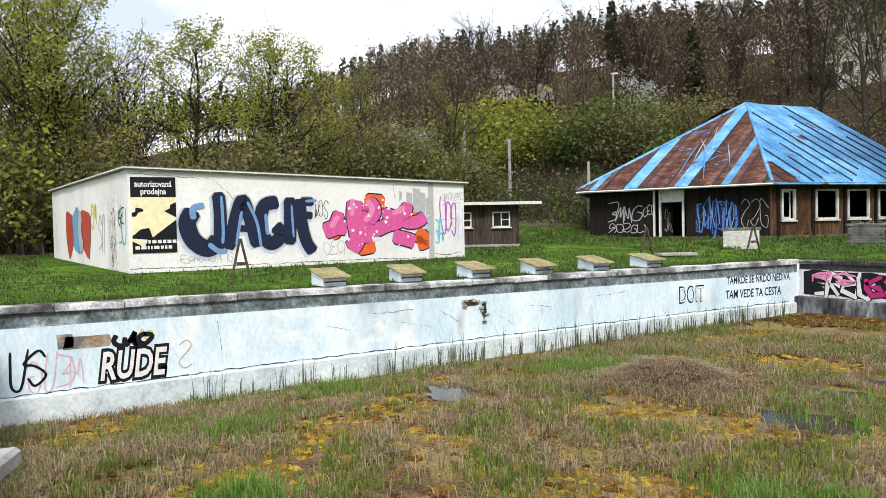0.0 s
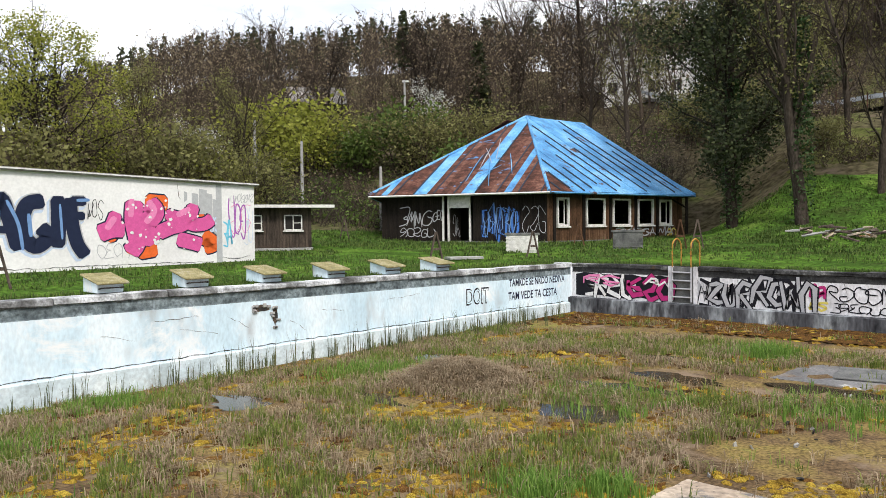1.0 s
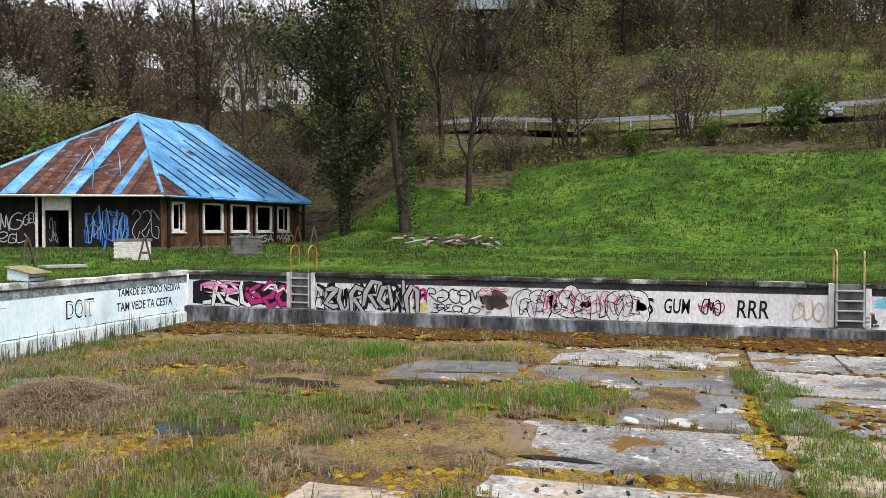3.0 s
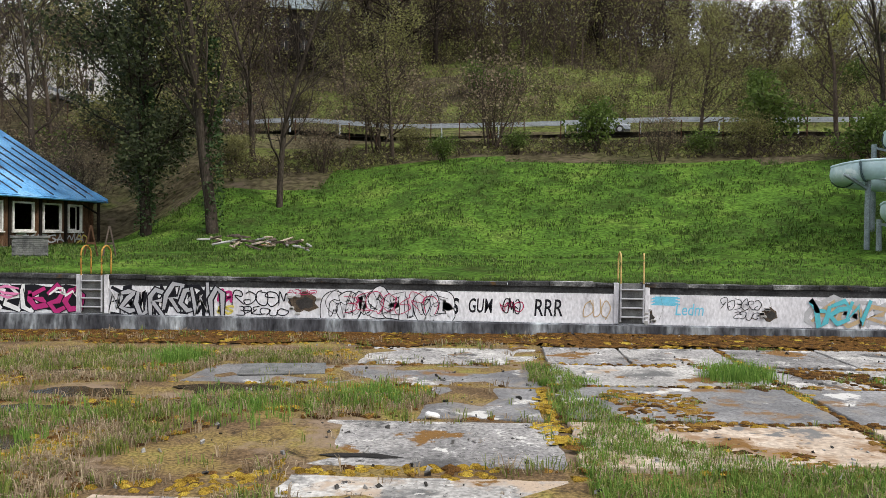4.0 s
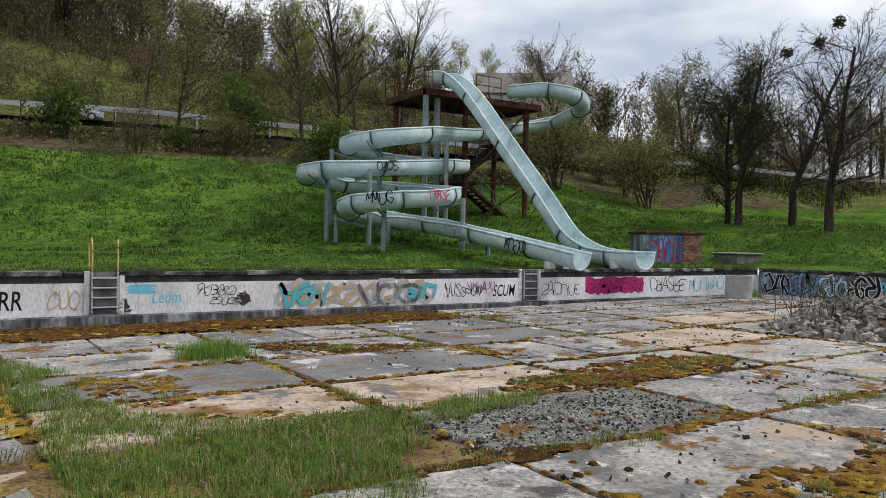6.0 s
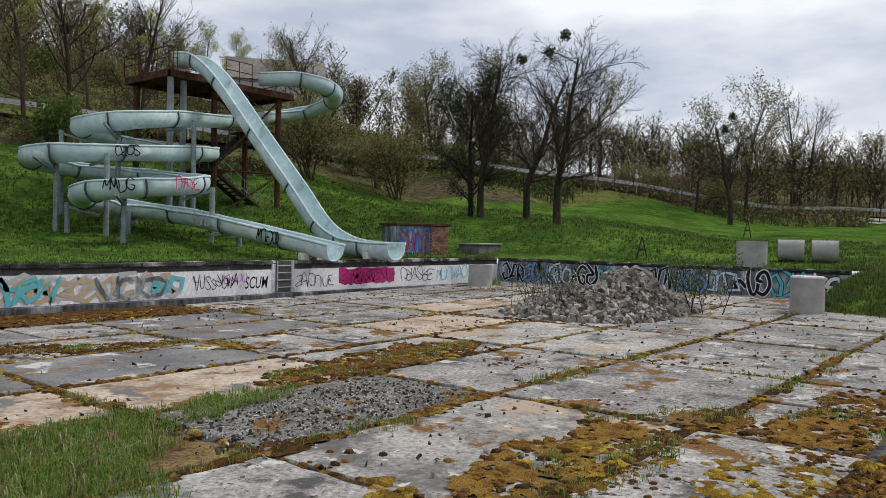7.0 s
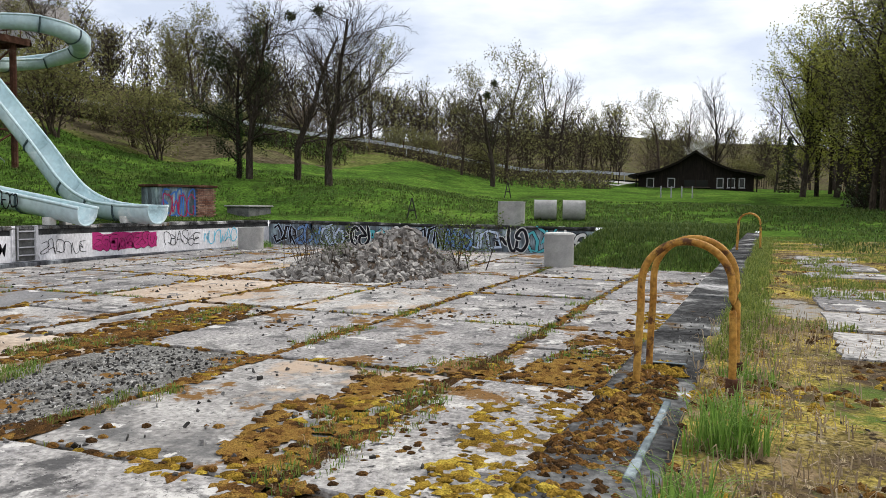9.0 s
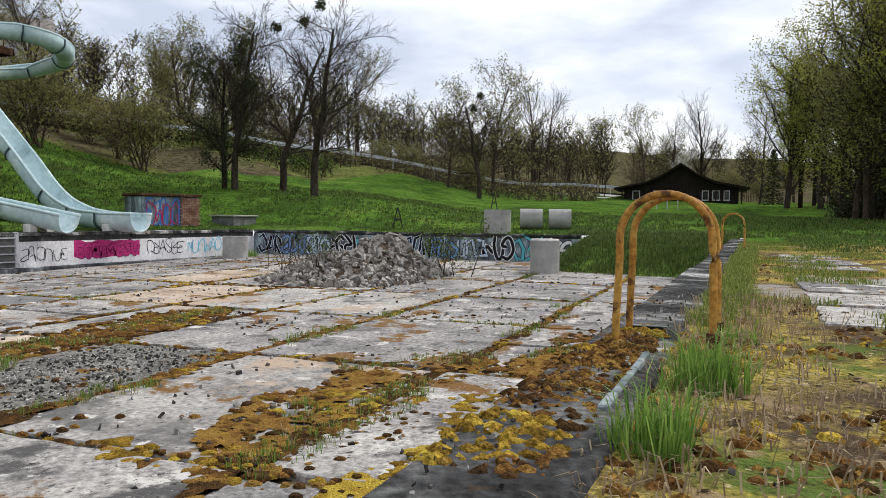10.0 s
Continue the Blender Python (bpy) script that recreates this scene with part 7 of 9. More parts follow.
def tree_kind(name, label, seed, height, radius, reach, bark, leaf_material=None, category="tree", at=(0, 0, 0), ivy=0, stems=1, **kw):
    """A prototype tree: trunk with limbs, twigs and leaves."""
    o = dict(levels=3, count=(20, 7, 7), first=(0.2, 0.15, 0.1), out=(0.95, 0.75, 0.7), wander=(0.05, 0.14, 0.18, 0.2), lift=(0.03, 0.09, 0.05, 0.03), ratio=(0, 0.5, 0.55, 0.5), rratio=(0.42, 0.5, 0.5, 0.5), thin=0.008, leaves=0, leaf=0.12, scatter=0.25, reach=reach, shape=lambda t: 0.55 + 0.75 * math.sin(math.pi * min(1, t * 0.95)))
    o.update(kw)
    w = Wood(seed)
    for s in range(stems):
        lean = Vector((w.rng.gauss(0, 0.05), w.rng.gauss(0, 0.05), 1)) if stems == 1 else Vector((w.rng.gauss(0, 0.3), w.rng.gauss(0, 0.3), 1))
        off = Vector((0, 0, -0.3)) if stems == 1 else Vector((w.rng.gauss(0, 0.3), w.rng.gauss(0, 0.3), -0.2))
        w.grow(off, lean, height * (1 if stems == 1 else w.rng.uniform(0.6, 1.0)), radius, 0, o)
    th = thing(name, label, category)
    part_me("trunk", mesh_of("trunk", w.tv, w.tf, bark), bark, th, smooth=True)
    if w.bv:
        part_me("crown", mesh_of("crown", w.bv, w.bf, bark), bark, th)
    if w.lv and leaf_material:
        part_me("leaves", mesh_of("leaves", w.lv, w.lf, leaf_material), leaf_material, th)
    if ivy:
        iw = Wood(seed + 1)
        for k in range(ivy):
            t = iw.rng.random() ** 0.7
            z = t * height * 0.62
            rr = radius * (1 - 0.5 * t) + iw.rng.uniform(0.0, 0.32) * (1.1 - 0.5 * t)
            a = iw.rng.uniform(0, 6.28)
            iw.leaf(Vector((rr * math.cos(a), rr * math.sin(a), z)), iw.rng.uniform(0.06, 0.13))
        part_me("ivy", mesh_of("ivy", iw.lv, iw.lf, "leaf_ivy"), "leaf_ivy", th, "dark green ivy climbing the trunk")
    return th


PLACED = {}


def plant(proto, x, y, size=1.0, turn=None, label="", sink=0.0, z=None):
    rng = random.Random(int(x * 31 + y * 17))
    turn = rng.uniform(0, 360) if turn is None else turn
    z = land(x, y) if z is None else z
    m = pose(x, y, z - sink, 0, 0, turn) @ Matrix.Diagonal((size, size, size * rng.uniform(0.93, 1.07), 1))
    if proto.name not in PLACED:
        PLACED[proto.name] = True
        proto.matrix_basis = m
        ob = proto
    else:
        ob = proto.copy()
        scene.collection.objects.link(ob)
        ob.matrix_basis = m
        for c in proto.children:
            d = c.copy()
            scene.collection.objects.link(d)
            d.parent = ob
    if label:
        tagged(ob, label)
    return ob


bare_a = tree_kind("tree", "tall bare deciduous tree with fine dark twigs", 1, 14, 0.27, 7.2, "bark_dark", count=(30, 9, 8), first=(0.16, 0.15, 0.1), out=(0.62, 0.6, 0.7), wander=(0.05, 0.1, 0.15, 0.2), shape=lambda t: 1.15 - 0.65 * t)
bare_b = tree_kind("tree", "tall bare deciduous tree with fine dark twigs", 2, 15, 0.24, 5.0, "bark", count=(24, 8, 8), out=(0.75, 0.7, 0.7))
bud_a = tree_kind("tree", "slender tree with sparse yellow-green spring leaves", 3, 13, 0.20, 4.2, "bark", "leaf_spring", count=(22, 7, 7), leaves=4, leaf=0.10)
bud_b = tree_kind("tree", "brown budding tree with a thin olive crown", 4, 12, 0.20, 4.6, "bark_brown", "leaf_olive", count=(22, 7, 7), leaves=3, leaf=0.10)
oak = tree_kind("tree", "large spreading bare oak with crooked limbs", 5, 17, 0.42, 8.5, "bark_dark", "leaf_brown", count=(18, 8, 8), wander=(0.07, 0.24, 0.28, 0.25), lift=(0.02, 0.05, 0.03, 0.02), leaves=1, leaf=0.09)
ivy_tree = tree_kind("tree", "tall many-limbed tree with ivy on its pale trunk", 6, 17, 0.36, 5.5, "bark", "leaf_olive", count=(24, 8, 6), first=(0.2, 0.15, 0.1), out=(0.5, 0.6, 0.7), lift=(0.02, 0.14, 0.07, 0.03), leaves=3, leaf=0.10, ivy=2000)
ivy_dense = tree_kind("tree", "dark evergreen-looking tree swathed in ivy", 7, 14, 0.34, 5.2, "bark_dark", "leaf_dark", count=(24, 8, 6), first=(0.12, 0.15, 0.1), leaves=9, leaf=0.12, scatter=0.28, ivy=1500)
green_bush = tree_kind("shrub", "fresh green leafy shrub at the wood's edge", 8, 3.6, 0.06, 1.9, "bark", "leaf_green", "shrub", stems=6, levels=2, count=(8, 5, 0), leaves=6, leaf=0.16, scatter=0.3)
spring_bush = tree_kind("shrub", "yellow-green spring shrub on the slope", 9, 4.0, 0.06, 2.0, "bark", "leaf_spring", "shrub", stems=6, levels=2, count=(8, 5, 0), leaves=5, leaf=0.14, scatter=0.3)
brown_bush = tree_kind("shrub", "bare brown thicket of thin stems", 10, 4.4, 0.05, 2.0, "bark_brown", "leaf_brown", "shrub", stems=9, levels=2, count=(10, 7, 0), leaves=2, leaf=0.08, scatter=0.3)
olive_bush = tree_kind("shrub", "olive budding shrub on the slope", 11, 4.2, 0.06, 2.1, "bark_brown", "leaf_olive", "shrub", stems=8, levels=2, count=(10, 7, 0), leaves=5, leaf=0.10, scatter=0.35)
white_tree = tree_kind("tree", "small cherry tree in white blossom", 12, 8, 0.14, 3.0, "bark", "blossom", count=(20, 7, 6), leaves=3, leaf=0.08)
lime_tree = tree_kind("tree", "tall tree in bright yellow-green young leaf", 13, 15, 0.26, 5.0, "bark_dark", "leaf_spring", count=(24, 8, 6), leaves=7, leaf=0.11, scatter=0.22)
dark_tree = tree_kind("tree", "dense dark leafing tree at the meadow edge", 14, 15, 0.3, 6.0, "bark_dark", "leaf_dark", count=(24, 8, 6), first=(0.03, 0.1, 0.05), leaves=9, leaf=0.12, scatter=0.22)


fan_tree = tree_kind("tree", "broad bare tree with a rounded crown of fine twigs", 15, 10.8, 0.27, 6.2, "bark", count=(26, 11, 10), first=(0.24, 0.12, 0.1), out=(0.95, 0.65, 0.7), wander=(0.09, 0.17, 0.2, 0.22), lift=(0.02, 0.07, 0.04, 0.02), rratio=(0.32, 0.45, 0.5, 0.5), shape=lambda t: 1.05 - 0.5 * t)
willow = tree_kind("tree", "broad willow in fresh yellow-green leaf, dark inside", 16, 15, 0.34, 6.5, "bark", "leaf_spring", count=(24, 9, 7), first=(0.06, 0.1, 0.05), out=(0.9, 0.75, 0.8), leaves=4, leaf=0.10, scatter=0.35)


def conifer(name, label, seed, height, reach, leaf_material, clear=0.05, tiers=26):
    w = Wood(seed)
    g = w.rng
    w.limb([Vector((0, 0, z)) for z in np.linspace(-0.3, height, 8)], height * 0.016, 0.03, 6, False)
    for k in range(tiers):
        t = clear + (1 - clear) * k / tiers
        for j in range(9):
            a = g.uniform(0, 6.28)
            L = reach * (1 - t) ** 0.85 * g.uniform(0.7, 1.1) + 0.15
            p = Vector((0, 0, t * height))
            d = Vector((math.cos(a), math.sin(a), -0.28))
            w.limb([p, p + d * L * 0.5, p + d * L + Vector((0, 0, 0.1 * L))], 0.03, 0.008, 3, True)
            for q in range(11):
                w.leaf(p + d * L * g.uniform(0.2, 1.05) + Vector((g.gauss(0, 0.12), g.gauss(0, 0.12), g.gauss(0, 0.1))), 0.05 * height ** 0.5 * g.uniform(0.6, 1.4))
    th = thing(name, label, "tree")
    part_me("trunk", mesh_of("trunk", w.tv, w.tf, "bark_brown"), "bark_brown", th, smooth=True)
    part_me("boughs", mesh_of("boughs", w.bv, w.bf, "bark_dark"), "bark_dark", th)
    part_me("needles", mesh_of("needles", w.lv, w.lf, leaf_material), leaf_material, th)
    return th


spruce = conifer("spruce", "dark green spruce with drooping tiers", 20, 9, 2.2, "leaf_dark")
pine = conifer("pine", "tall pine with a dark crown on a bare trunk", 21, 17, 3.0, "leaf_dark", 0.55, 14)


def polar(yaw, r):
    a = radians(yaw)
    return -r * math.sin(a), r * math.cos(a)


# single trees that stand out
for x, y, p, s, lb in [
    (-16.2, 42.3, ivy_tree, 1.0, ""), (-20.6, 43.5, ivy_dense, 1.0, ""), (-24.0, 50.5, ivy_dense, 1.05, ""), (-13.8, 47.0, bare_b, 0.9, ""),
    (41.7, 32.0, ivy_dense, 0.55, "dark tree with ivy in its crown above the meadow"), (42.0, 31.4, fan_tree, 0.92, ""), (44.8, 29.6, fan_tree, 1.0, ""), (42.6, 25.8, fan_tree, 1.02, ""), (71.0, 24.8, fan_tree, 0.95, ""), (76, 30, bud_b, 0.8, ""),
    (-19.0, 57.5, bare_b, 0.95, ""), (-8.0, 55.0, bud_b, 0.8, ""), (-1.0, 57.0, brown_bush, 1.5, ""), (13.5, 56.0, bud_b, 0.75, ""), (17.5, 55.0, green_bush, 1.0, ""), (22.0, 54.0, bud_b, 0.85, ""), (24.5, 53.5, bare_b, 0.8, ""), (29.5, 53.0, bare_b, 0.75, ""),
    (-9.5, 58.5, brown_bush, 1.6, ""),
]:
    plant(p, x, y, s, None, lb)
# mistletoe balls in the bare trees
rngm = random.Random(4)
for x, y, z in ((42.9, 25.6, 13.9), (41.6, 26.0, 12.6), (45.0, 30.3, 13.4), (71.0, 24.8, 12.4), (70.3, 25.2, 11.2), (29.7, 53.2, 15.6), (24.4, 53.4, 14.6)):
    w = Wood(int(x * 10))
    for k in range(160):
        v = Vector((rngm.gauss(0, 1), rngm.gauss(0, 1), rngm.gauss(0, 1))).normalized()
        w.leaf(Vector((x, y, z)) + v * rngm.uniform(0.1, 0.42), 0.10)
    tagged(part_me("mistletoe", mesh_of("mistletoe", w.lv, w.lf, "leaf_dark"), "leaf_dark"), "round dark mistletoe clump high in a bare tree", "mistletoe", "mistletoe clumps in the bare trees")

# rows and belts: (yaw from, yaw to, near, far, count, kinds, size)
rng = random.Random(77)
BELTS = [
    # behind the white building
    (99, 83, 44, 54, 7, [lime_tree, bud_a, bare_b, bud_a], (0.75, 1.0)),
    (97, 70, 47, 60, 8, [bare_b, bare_a, bud_a, lime_tree], (0.75, 1.0)),
    (76, 58, 46, 58, 9, [olive_bush, olive_bush, brown_bush, spring_bush], (1.0, 1.6)),
    (78, 58, 48, 66, 6, [bare_b, bud_b, bud_a], (0.6, 0.8)),
    (98, 82, 42, 46, 6, [brown_bush, spring_bush, olive_bush], (1.0, 1.5)),
    # slope behind hut and pavilion
    (60, 40, 64, 78, 12, [green_bush, spring_bush, olive_bush], (1.1, 1.7)),
    (58, 28, 76, 100, 8, [bare_a, bud_b, bare_b], (0.8, 1.0)),
    (45, 20, 82, 112, 7, [oak, bare_a, bare_b], (0.85, 1.05)),
    (34, 18, 60, 80, 12, [bud_b, bare_b, brown_bush, olive_bush], (0.8, 1.15)),
    # between fence and road, thin belt along the top of the bank
    (20, -34, 53, 60, 12, [brown_bush, olive_bush, brown_bush, brown_bush, green_bush], (0.4, 0.85)),
    # above the road
    (22, -36, 76, 90, 14, [brown_bush, olive_bush, green_bush, bud_b, olive_bush], (0.6, 1.0)),
    (24, -12, 92, 120, 12, [bare_a, bare_b, oak, bud_b], (0.8, 1.05)),
    (-12, -40, 88, 110, 10, [bud_b, bud_a, olive_bush, olive_bush], (0.6, 0.8)),
    # right of the slides
    (-36, -52, 62, 80, 14, [bud_b, olive_bush, brown_bush, olive_bush, bare_b], (0.6, 0.85)),
    (-50, -72, 84, 110, 13, [bud_b, olive_bush, brown_bush, bare_b], (0.75, 1.05)),
    (-70, -84, 112, 150, 9, [bud_b, bare_b, olive_bush, brown_bush], (0.8, 1.1)),
    (-83, -96, 115, 150, 9, [bare_b, bud_b, bare_a, olive_bush], (0.7, 1.1)),
    # dark wood along the right edge
    (-94.5, -102, 58, 110, 15, [dark_tree, bud_a, lime_tree, bare_b, dark_tree], (0.8, 1.05)),
    (-91.5, -94.5, 70, 92, 4, [lime_tree, willow, lime_tree], (0.75, 0.9)),
    (-94.6, -101, 52, 68, 9, [dark_tree, willow, bud_b, willow], (0.8, 1.05)),
    (-104, -128, 30, 50, 10, [dark_tree, bare_b, dark_tree], (0.8, 1.0)),
]
for y0, y1, r0, r1, count, kinds, (s0, s1) in BELTS:
    for k in range(count):
        t = (k + rng.random()) / count
        x, y = polar(y0 + (y1 - y0) * t, rng.uniform(r0, r1))
        plant(rng.choice(kinds), x, y, rng.uniform(s0, s1))
for yaw, r, p, s in ((63.5, 60, white_tree, 0.75), (46.8, 78, white_tree, 0.85), (43.0, 88, spruce, 1.15), (48.5, 92, pine, 0.9), (-85.5, 118, white_tree, 0.7), (-70.5, 100, spruce, 0.7), (-91, 100, spruce, 0.75), (-47, 60, olive_bush, 1.2), (-40.5, 58, olive_bush, 1.3)):
    plant(p, *polar(yaw, r), s)

# forest on the far hill: many light trees in a few joined meshes
def far_forest(name, label, seed, count, yaw, dist, tall, kind, bark, leaf_material, spread):
    w = Wood(seed)
    g = w.rng
    for k in range(count):
        ya, r = g.uniform(*yaw), g.uniform(*dist)
        x, y = polar(ya, r)
        z, h = land(x, y), tall * g.uniform(0.75, 1.2)
        w.limb([Vector((x, y, z - 0.5)), Vector((x + g.gauss(0, 0.3), y + g.gauss(0, 0.3), z + h * 0.5)), Vector((x + g.gauss(0, 0.5), y + g.gauss(0, 0.5), z + h))], 0.09, 0.02, 3, False)
        if kind == "pine":
            for q in range(70):
                t = g.uniform(0.35, 1.0)
                rad = spread * (1.15 - t) * g.uniform(0.2, 1.0)
                a = g.uniform(0, 6.28)
                w.leaf(Vector((x + rad * math.cos(a), y + rad * math.sin(a), z + h * t)), g.uniform(0.35, 0.7))
        else:
            for q in range(22):
                t = g.uniform(0.12, 0.95)
                a, L = g.uniform(0, 6.28), spread * g.uniform(0.5, 1.1) * (1.15 - t * 0.6)
                p = Vector((x, y, z + h * t))
                e = p + Vector((math.cos(a) * L * 0.6, math.sin(a) * L * 0.6, L * 0.8))
                w.limb([p, (p + e) / 2 + Vector((0, 0, -0.1)), e], 0.05, 0.015, 3, False)
                for s in range(7):
                    b = p.lerp(e, g.uniform(0.25, 1))
                    w.twig([b, b + Vector((g.gauss(0, 0.7), g.gauss(0, 0.7), g.uniform(0.2, 1.2)))], 0.022)
                for s in range(6):
                    w.leaf(p.lerp(e, g.uniform(0.3, 1.1)) + Vector((g.gauss(0, 0.4), g.gauss(0, 0.4), g.gauss(0, 0.4))), g.uniform(0.10, 0.24))
    th = tagged(part_me(name, mesh_of(name, w.tv, w.tf, bark), bark), label, "woodland", kind="stuff")
    if w.bv:
        part_me("twigs", mesh_of("twigs", w.bv, w.bf, bark), bark, th)
    part_me("foliage", mesh_of("foliage", w.lv, w.lf, leaf_material), leaf_material, th)


far_forest("far_forest", "dark pine forest on the far ridge", 31, 620, (28, 82), (190, 290), 14, "pine", "bark_brown", "leaf_dark", 2.8)
far_forest("hillside_wood", "bare brown woodland on the hillside", 32, 420, (18, 72), (84, 200), 12, "bare", "bark_brown", "leaf_brown", 4.2)
far_forest("ridge_wood", "budding olive woodland on the ridge", 33, 260, (-32, 20), (100, 160), 9, "bare", "bark_brown", "leaf_olive", 4.4)
far_forest("valley_wood", "budding woodland at the end of the valley", 34, 240, (-80, -40), (98, 200), 9, "bare", "bark", "leaf_olive", 4.2)
far_forest("edge_wood", "mixed woodland behind the buildings", 35, 130, (82, 101), (56, 130), 11, "bare", "bark", "leaf_spring", 4.2)


def thicket(name, label, seed, count, yaw, dist, tall, bark, leaf_material, leaves):
    """Undergrowth: thin stems and small leaves over a slope."""
    w = Wood(seed)
    g = w.rng
    for k in range(count):
        x, y = polar(g.uniform(*yaw), g.uniform(*dist))
        z, h = land(x, y) - 0.1, tall * g.uniform(0.4, 1.2) * (0.7 + 0.8 * max(0, noise.noise(Vector((x * 0.1, y * 0.1, 9)))))
        if abs(z + 0.1 - land(x, y)) > 1:
            continue
        for s in range(6):
            a = Vector((x + g.gauss(0, 0.35), y + g.gauss(0, 0.35), z))
            e = a + Vector((g.gauss(0, 0.35) * h, g.gauss(0, 0.35) * h, h * g.uniform(0.6, 1)))
            w.twig([a, (a + e) / 2 + Vector((g.gauss(0, 0.1), g.gauss(0, 0.1), 0.1)), e], 0.022)
            for q in range(2):
                b = a.lerp(e, g.uniform(0.4, 1))
                w.twig([b, b + Vector((g.gauss(0, 0.4), g.gauss(0, 0.4), g.uniform(0, 0.6)))], 0.014)
        for s in range(leaves):
            w.leaf(Vector((x + g.gauss(0, 0.5), y + g.gauss(0, 0.5), z + h * g.uniform(0.2, 1))), g.uniform(0.08, 0.2))
    th = tagged(part_me(name, mesh_of(name, w.bv, w.bf, bark), bark), label, "undergrowth", kind="stuff")
    part_me("foliage", mesh_of("foliage", w.lv, w.lf, leaf_material), leaf_material, th)


far_forest("bank_wood", "bare and budding woodland above the road", 37, 190, (-13, 24), (92, 128), 11, "bare", "bark_brown", "leaf_olive", 4.6)
thicket("brushwood", "brown brushwood along the top of the bank", 51, 800, (22, -38), (54.5, 60), 0.7, "bark_brown", "leaf_olive", 5)
thicket("brushwood", "olive brushwood above the hillside road", 52, 2600, (24, -40), (73, 105), 2.0, "bark_brown", "leaf_olive", 7)
thicket("brushwood", "brown brushwood on the slope behind the pavilion", 53, 2600, (74, 18), (62, 120), 2.2, "bark_brown", "leaf_brown", 6)
thicket("brushwood", "green brushwood below the hillside", 54, 1100, (70, 30), (54, 74), 2.0, "bark", "leaf_green", 10)
thicket("brushwood", "brushwood beyond the meadow", 55, 1700, (-38, -79), (82, 130), 2.4, "bark_brown", "leaf_olive", 8)
thicket("brushwood", "dark brushwood at the foot of the wood", 56, 900, (-95, -104), (56, 100), 2.6, "bark_dark", "leaf_dark", 16)
far_forest("valley_end_wood", "light woodland behind the far cabin", 36, 60, (-95, -80), (128, 210), 9, "bare", "bark", "leaf_olive", 4.2)
thicket("brushwood", "dark brushwood behind the white building", 57, 700, (100, 66), (46, 60), 2.4, "bark_brown", "leaf_olive", 8)
thicket("brushwood", "tall brown scrub along the ridge", 58, 1500, (24, -30), (98, 136), 4.2, "bark_brown", "leaf_olive", 28)
thicket("brushwood", "tall dark scrub up the hillside", 59, 900, (60, 20), (100, 150), 4.8, "bark_brown", "leaf_brown", 12)
thicket("brushwood", "budding scrub above the road", 60, 800, (-30, -62), (84, 112), 2.4, "bark_dark", "leaf_olive", 14)
thicket("brushwood", "leafy scrub under the trees above the meadow", 61, 380, (-34, -60), (72, 88), 2.4, "bark_dark", "leaf_green", 16)
for p in (bare_a, bare_b, bud_a, bud_b, oak, ivy_tree, ivy_dense, green_bush, spring_bush, brown_bush, olive_bush, white_tree, lime_tree, dark_tree, fan_tree, willow, spruce, pine):
    if p.name not in PLACED:
        plant(p, *polar(60, 70), 0.8)
# ---- loose growth: grass, reeds, moss, straw ----
class Blades:
    def __init__(self, seed):
        self.rng, self.v, self.f = random.Random(seed), [], []

    def tuft(self, x, y, z, h, count, width, spread, droop=0.5):
        g = self.rng
        for _ in range(count):
            a = g.uniform(0, 6.28)
            r = spread * g.random()
            bx, by = x + r * math.cos(a), y + r * math.sin(a)
            hh = h * g.uniform(0.5, 1.15)
            lean = droop * hh * g.uniform(0.1, 1.0)
            b = a + g.gauss(0, 0.7)
            dx, dy = math.cos(b), math.sin(b)
            px, py = -dy * width, dx * width
            k = len(self.v)
            self.v += [(bx - px, by - py, z - 0.02), (bx + px, by + py, z - 0.02), (bx + px * 0.7 + dx * lean * 0.35, by + py * 0.7 + dy * lean * 0.35, z + hh * 0.62), (bx - px * 0.7 + dx * lean * 0.35, by - py * 0.7 + dy * lean * 0.35, z + hh * 0.62), (bx + dx * lean, by + dy * lean, z + hh * (1 - 0.25 * droop))]
            self.f += [(k, k + 1, k + 2, k + 3), (k + 3, k + 2, k + 4)]

    def done(self, name, label, material, category="grass"):
        return tagged(part_me(name, mesh_of(name, self.v, self.f, material), material), label, category, kind="stuff")


def nz(x, y, s, o=0.0):
    return noise.noise(Vector((x * s, y * s, o)))


def veg(x, y):
    """How overgrown the silted end of the pool floor is, 0 to 1."""
    a = float(np.interp(x, [-17, -5, -3.4, 0.6, 1.0], [1, 1, 0.75, 0.5, 0.0]))
    if y > 19.5:
        a *= 0.2
    return a + 0.5 * nz(x, y, 0.45, 4)


JX = [0.95 + 4.45 * k for k in range(-4, 8)]
JY = [3.85, 7.05, 9.75, 12.3, 15.2, 17.6, 20.4]
# slabs that still lie bare in the silted end: x from, x to, y from, y to, surface
BARE = [(-3.6, 0.85, 15.25, 17.5, "slab_wet"), (-1.35, 0.7, 12.45, 15.1, "slab_wet"), (-2.8, 0.9, 9.85, 12.3, "slab"), (-2.6, 0.85, 7.0, 9.45, "slab_pale"), (-6.5, -3.7, 15.2, 17.4, "slab_wet"), (-4.6, -3.3, 7.4, 8.5, "slab_sand"), (-3.4, 0.9, 17.7, 20.3, "slab")]


def joint(x, y):
    """Distance to the nearest slab joint."""
    return min(min(abs(x - q) for q in JX), min(abs(y - q) for q in JY))


def floor_z(x, y):
    return bed(x, y) - 0.05


def growth_z(x, y):
    """The height on which loose growth sits: the silt, or the tops of the slabs."""
    return floor_z(x, y) + (0.062 if x > 1.0 else 0.008)


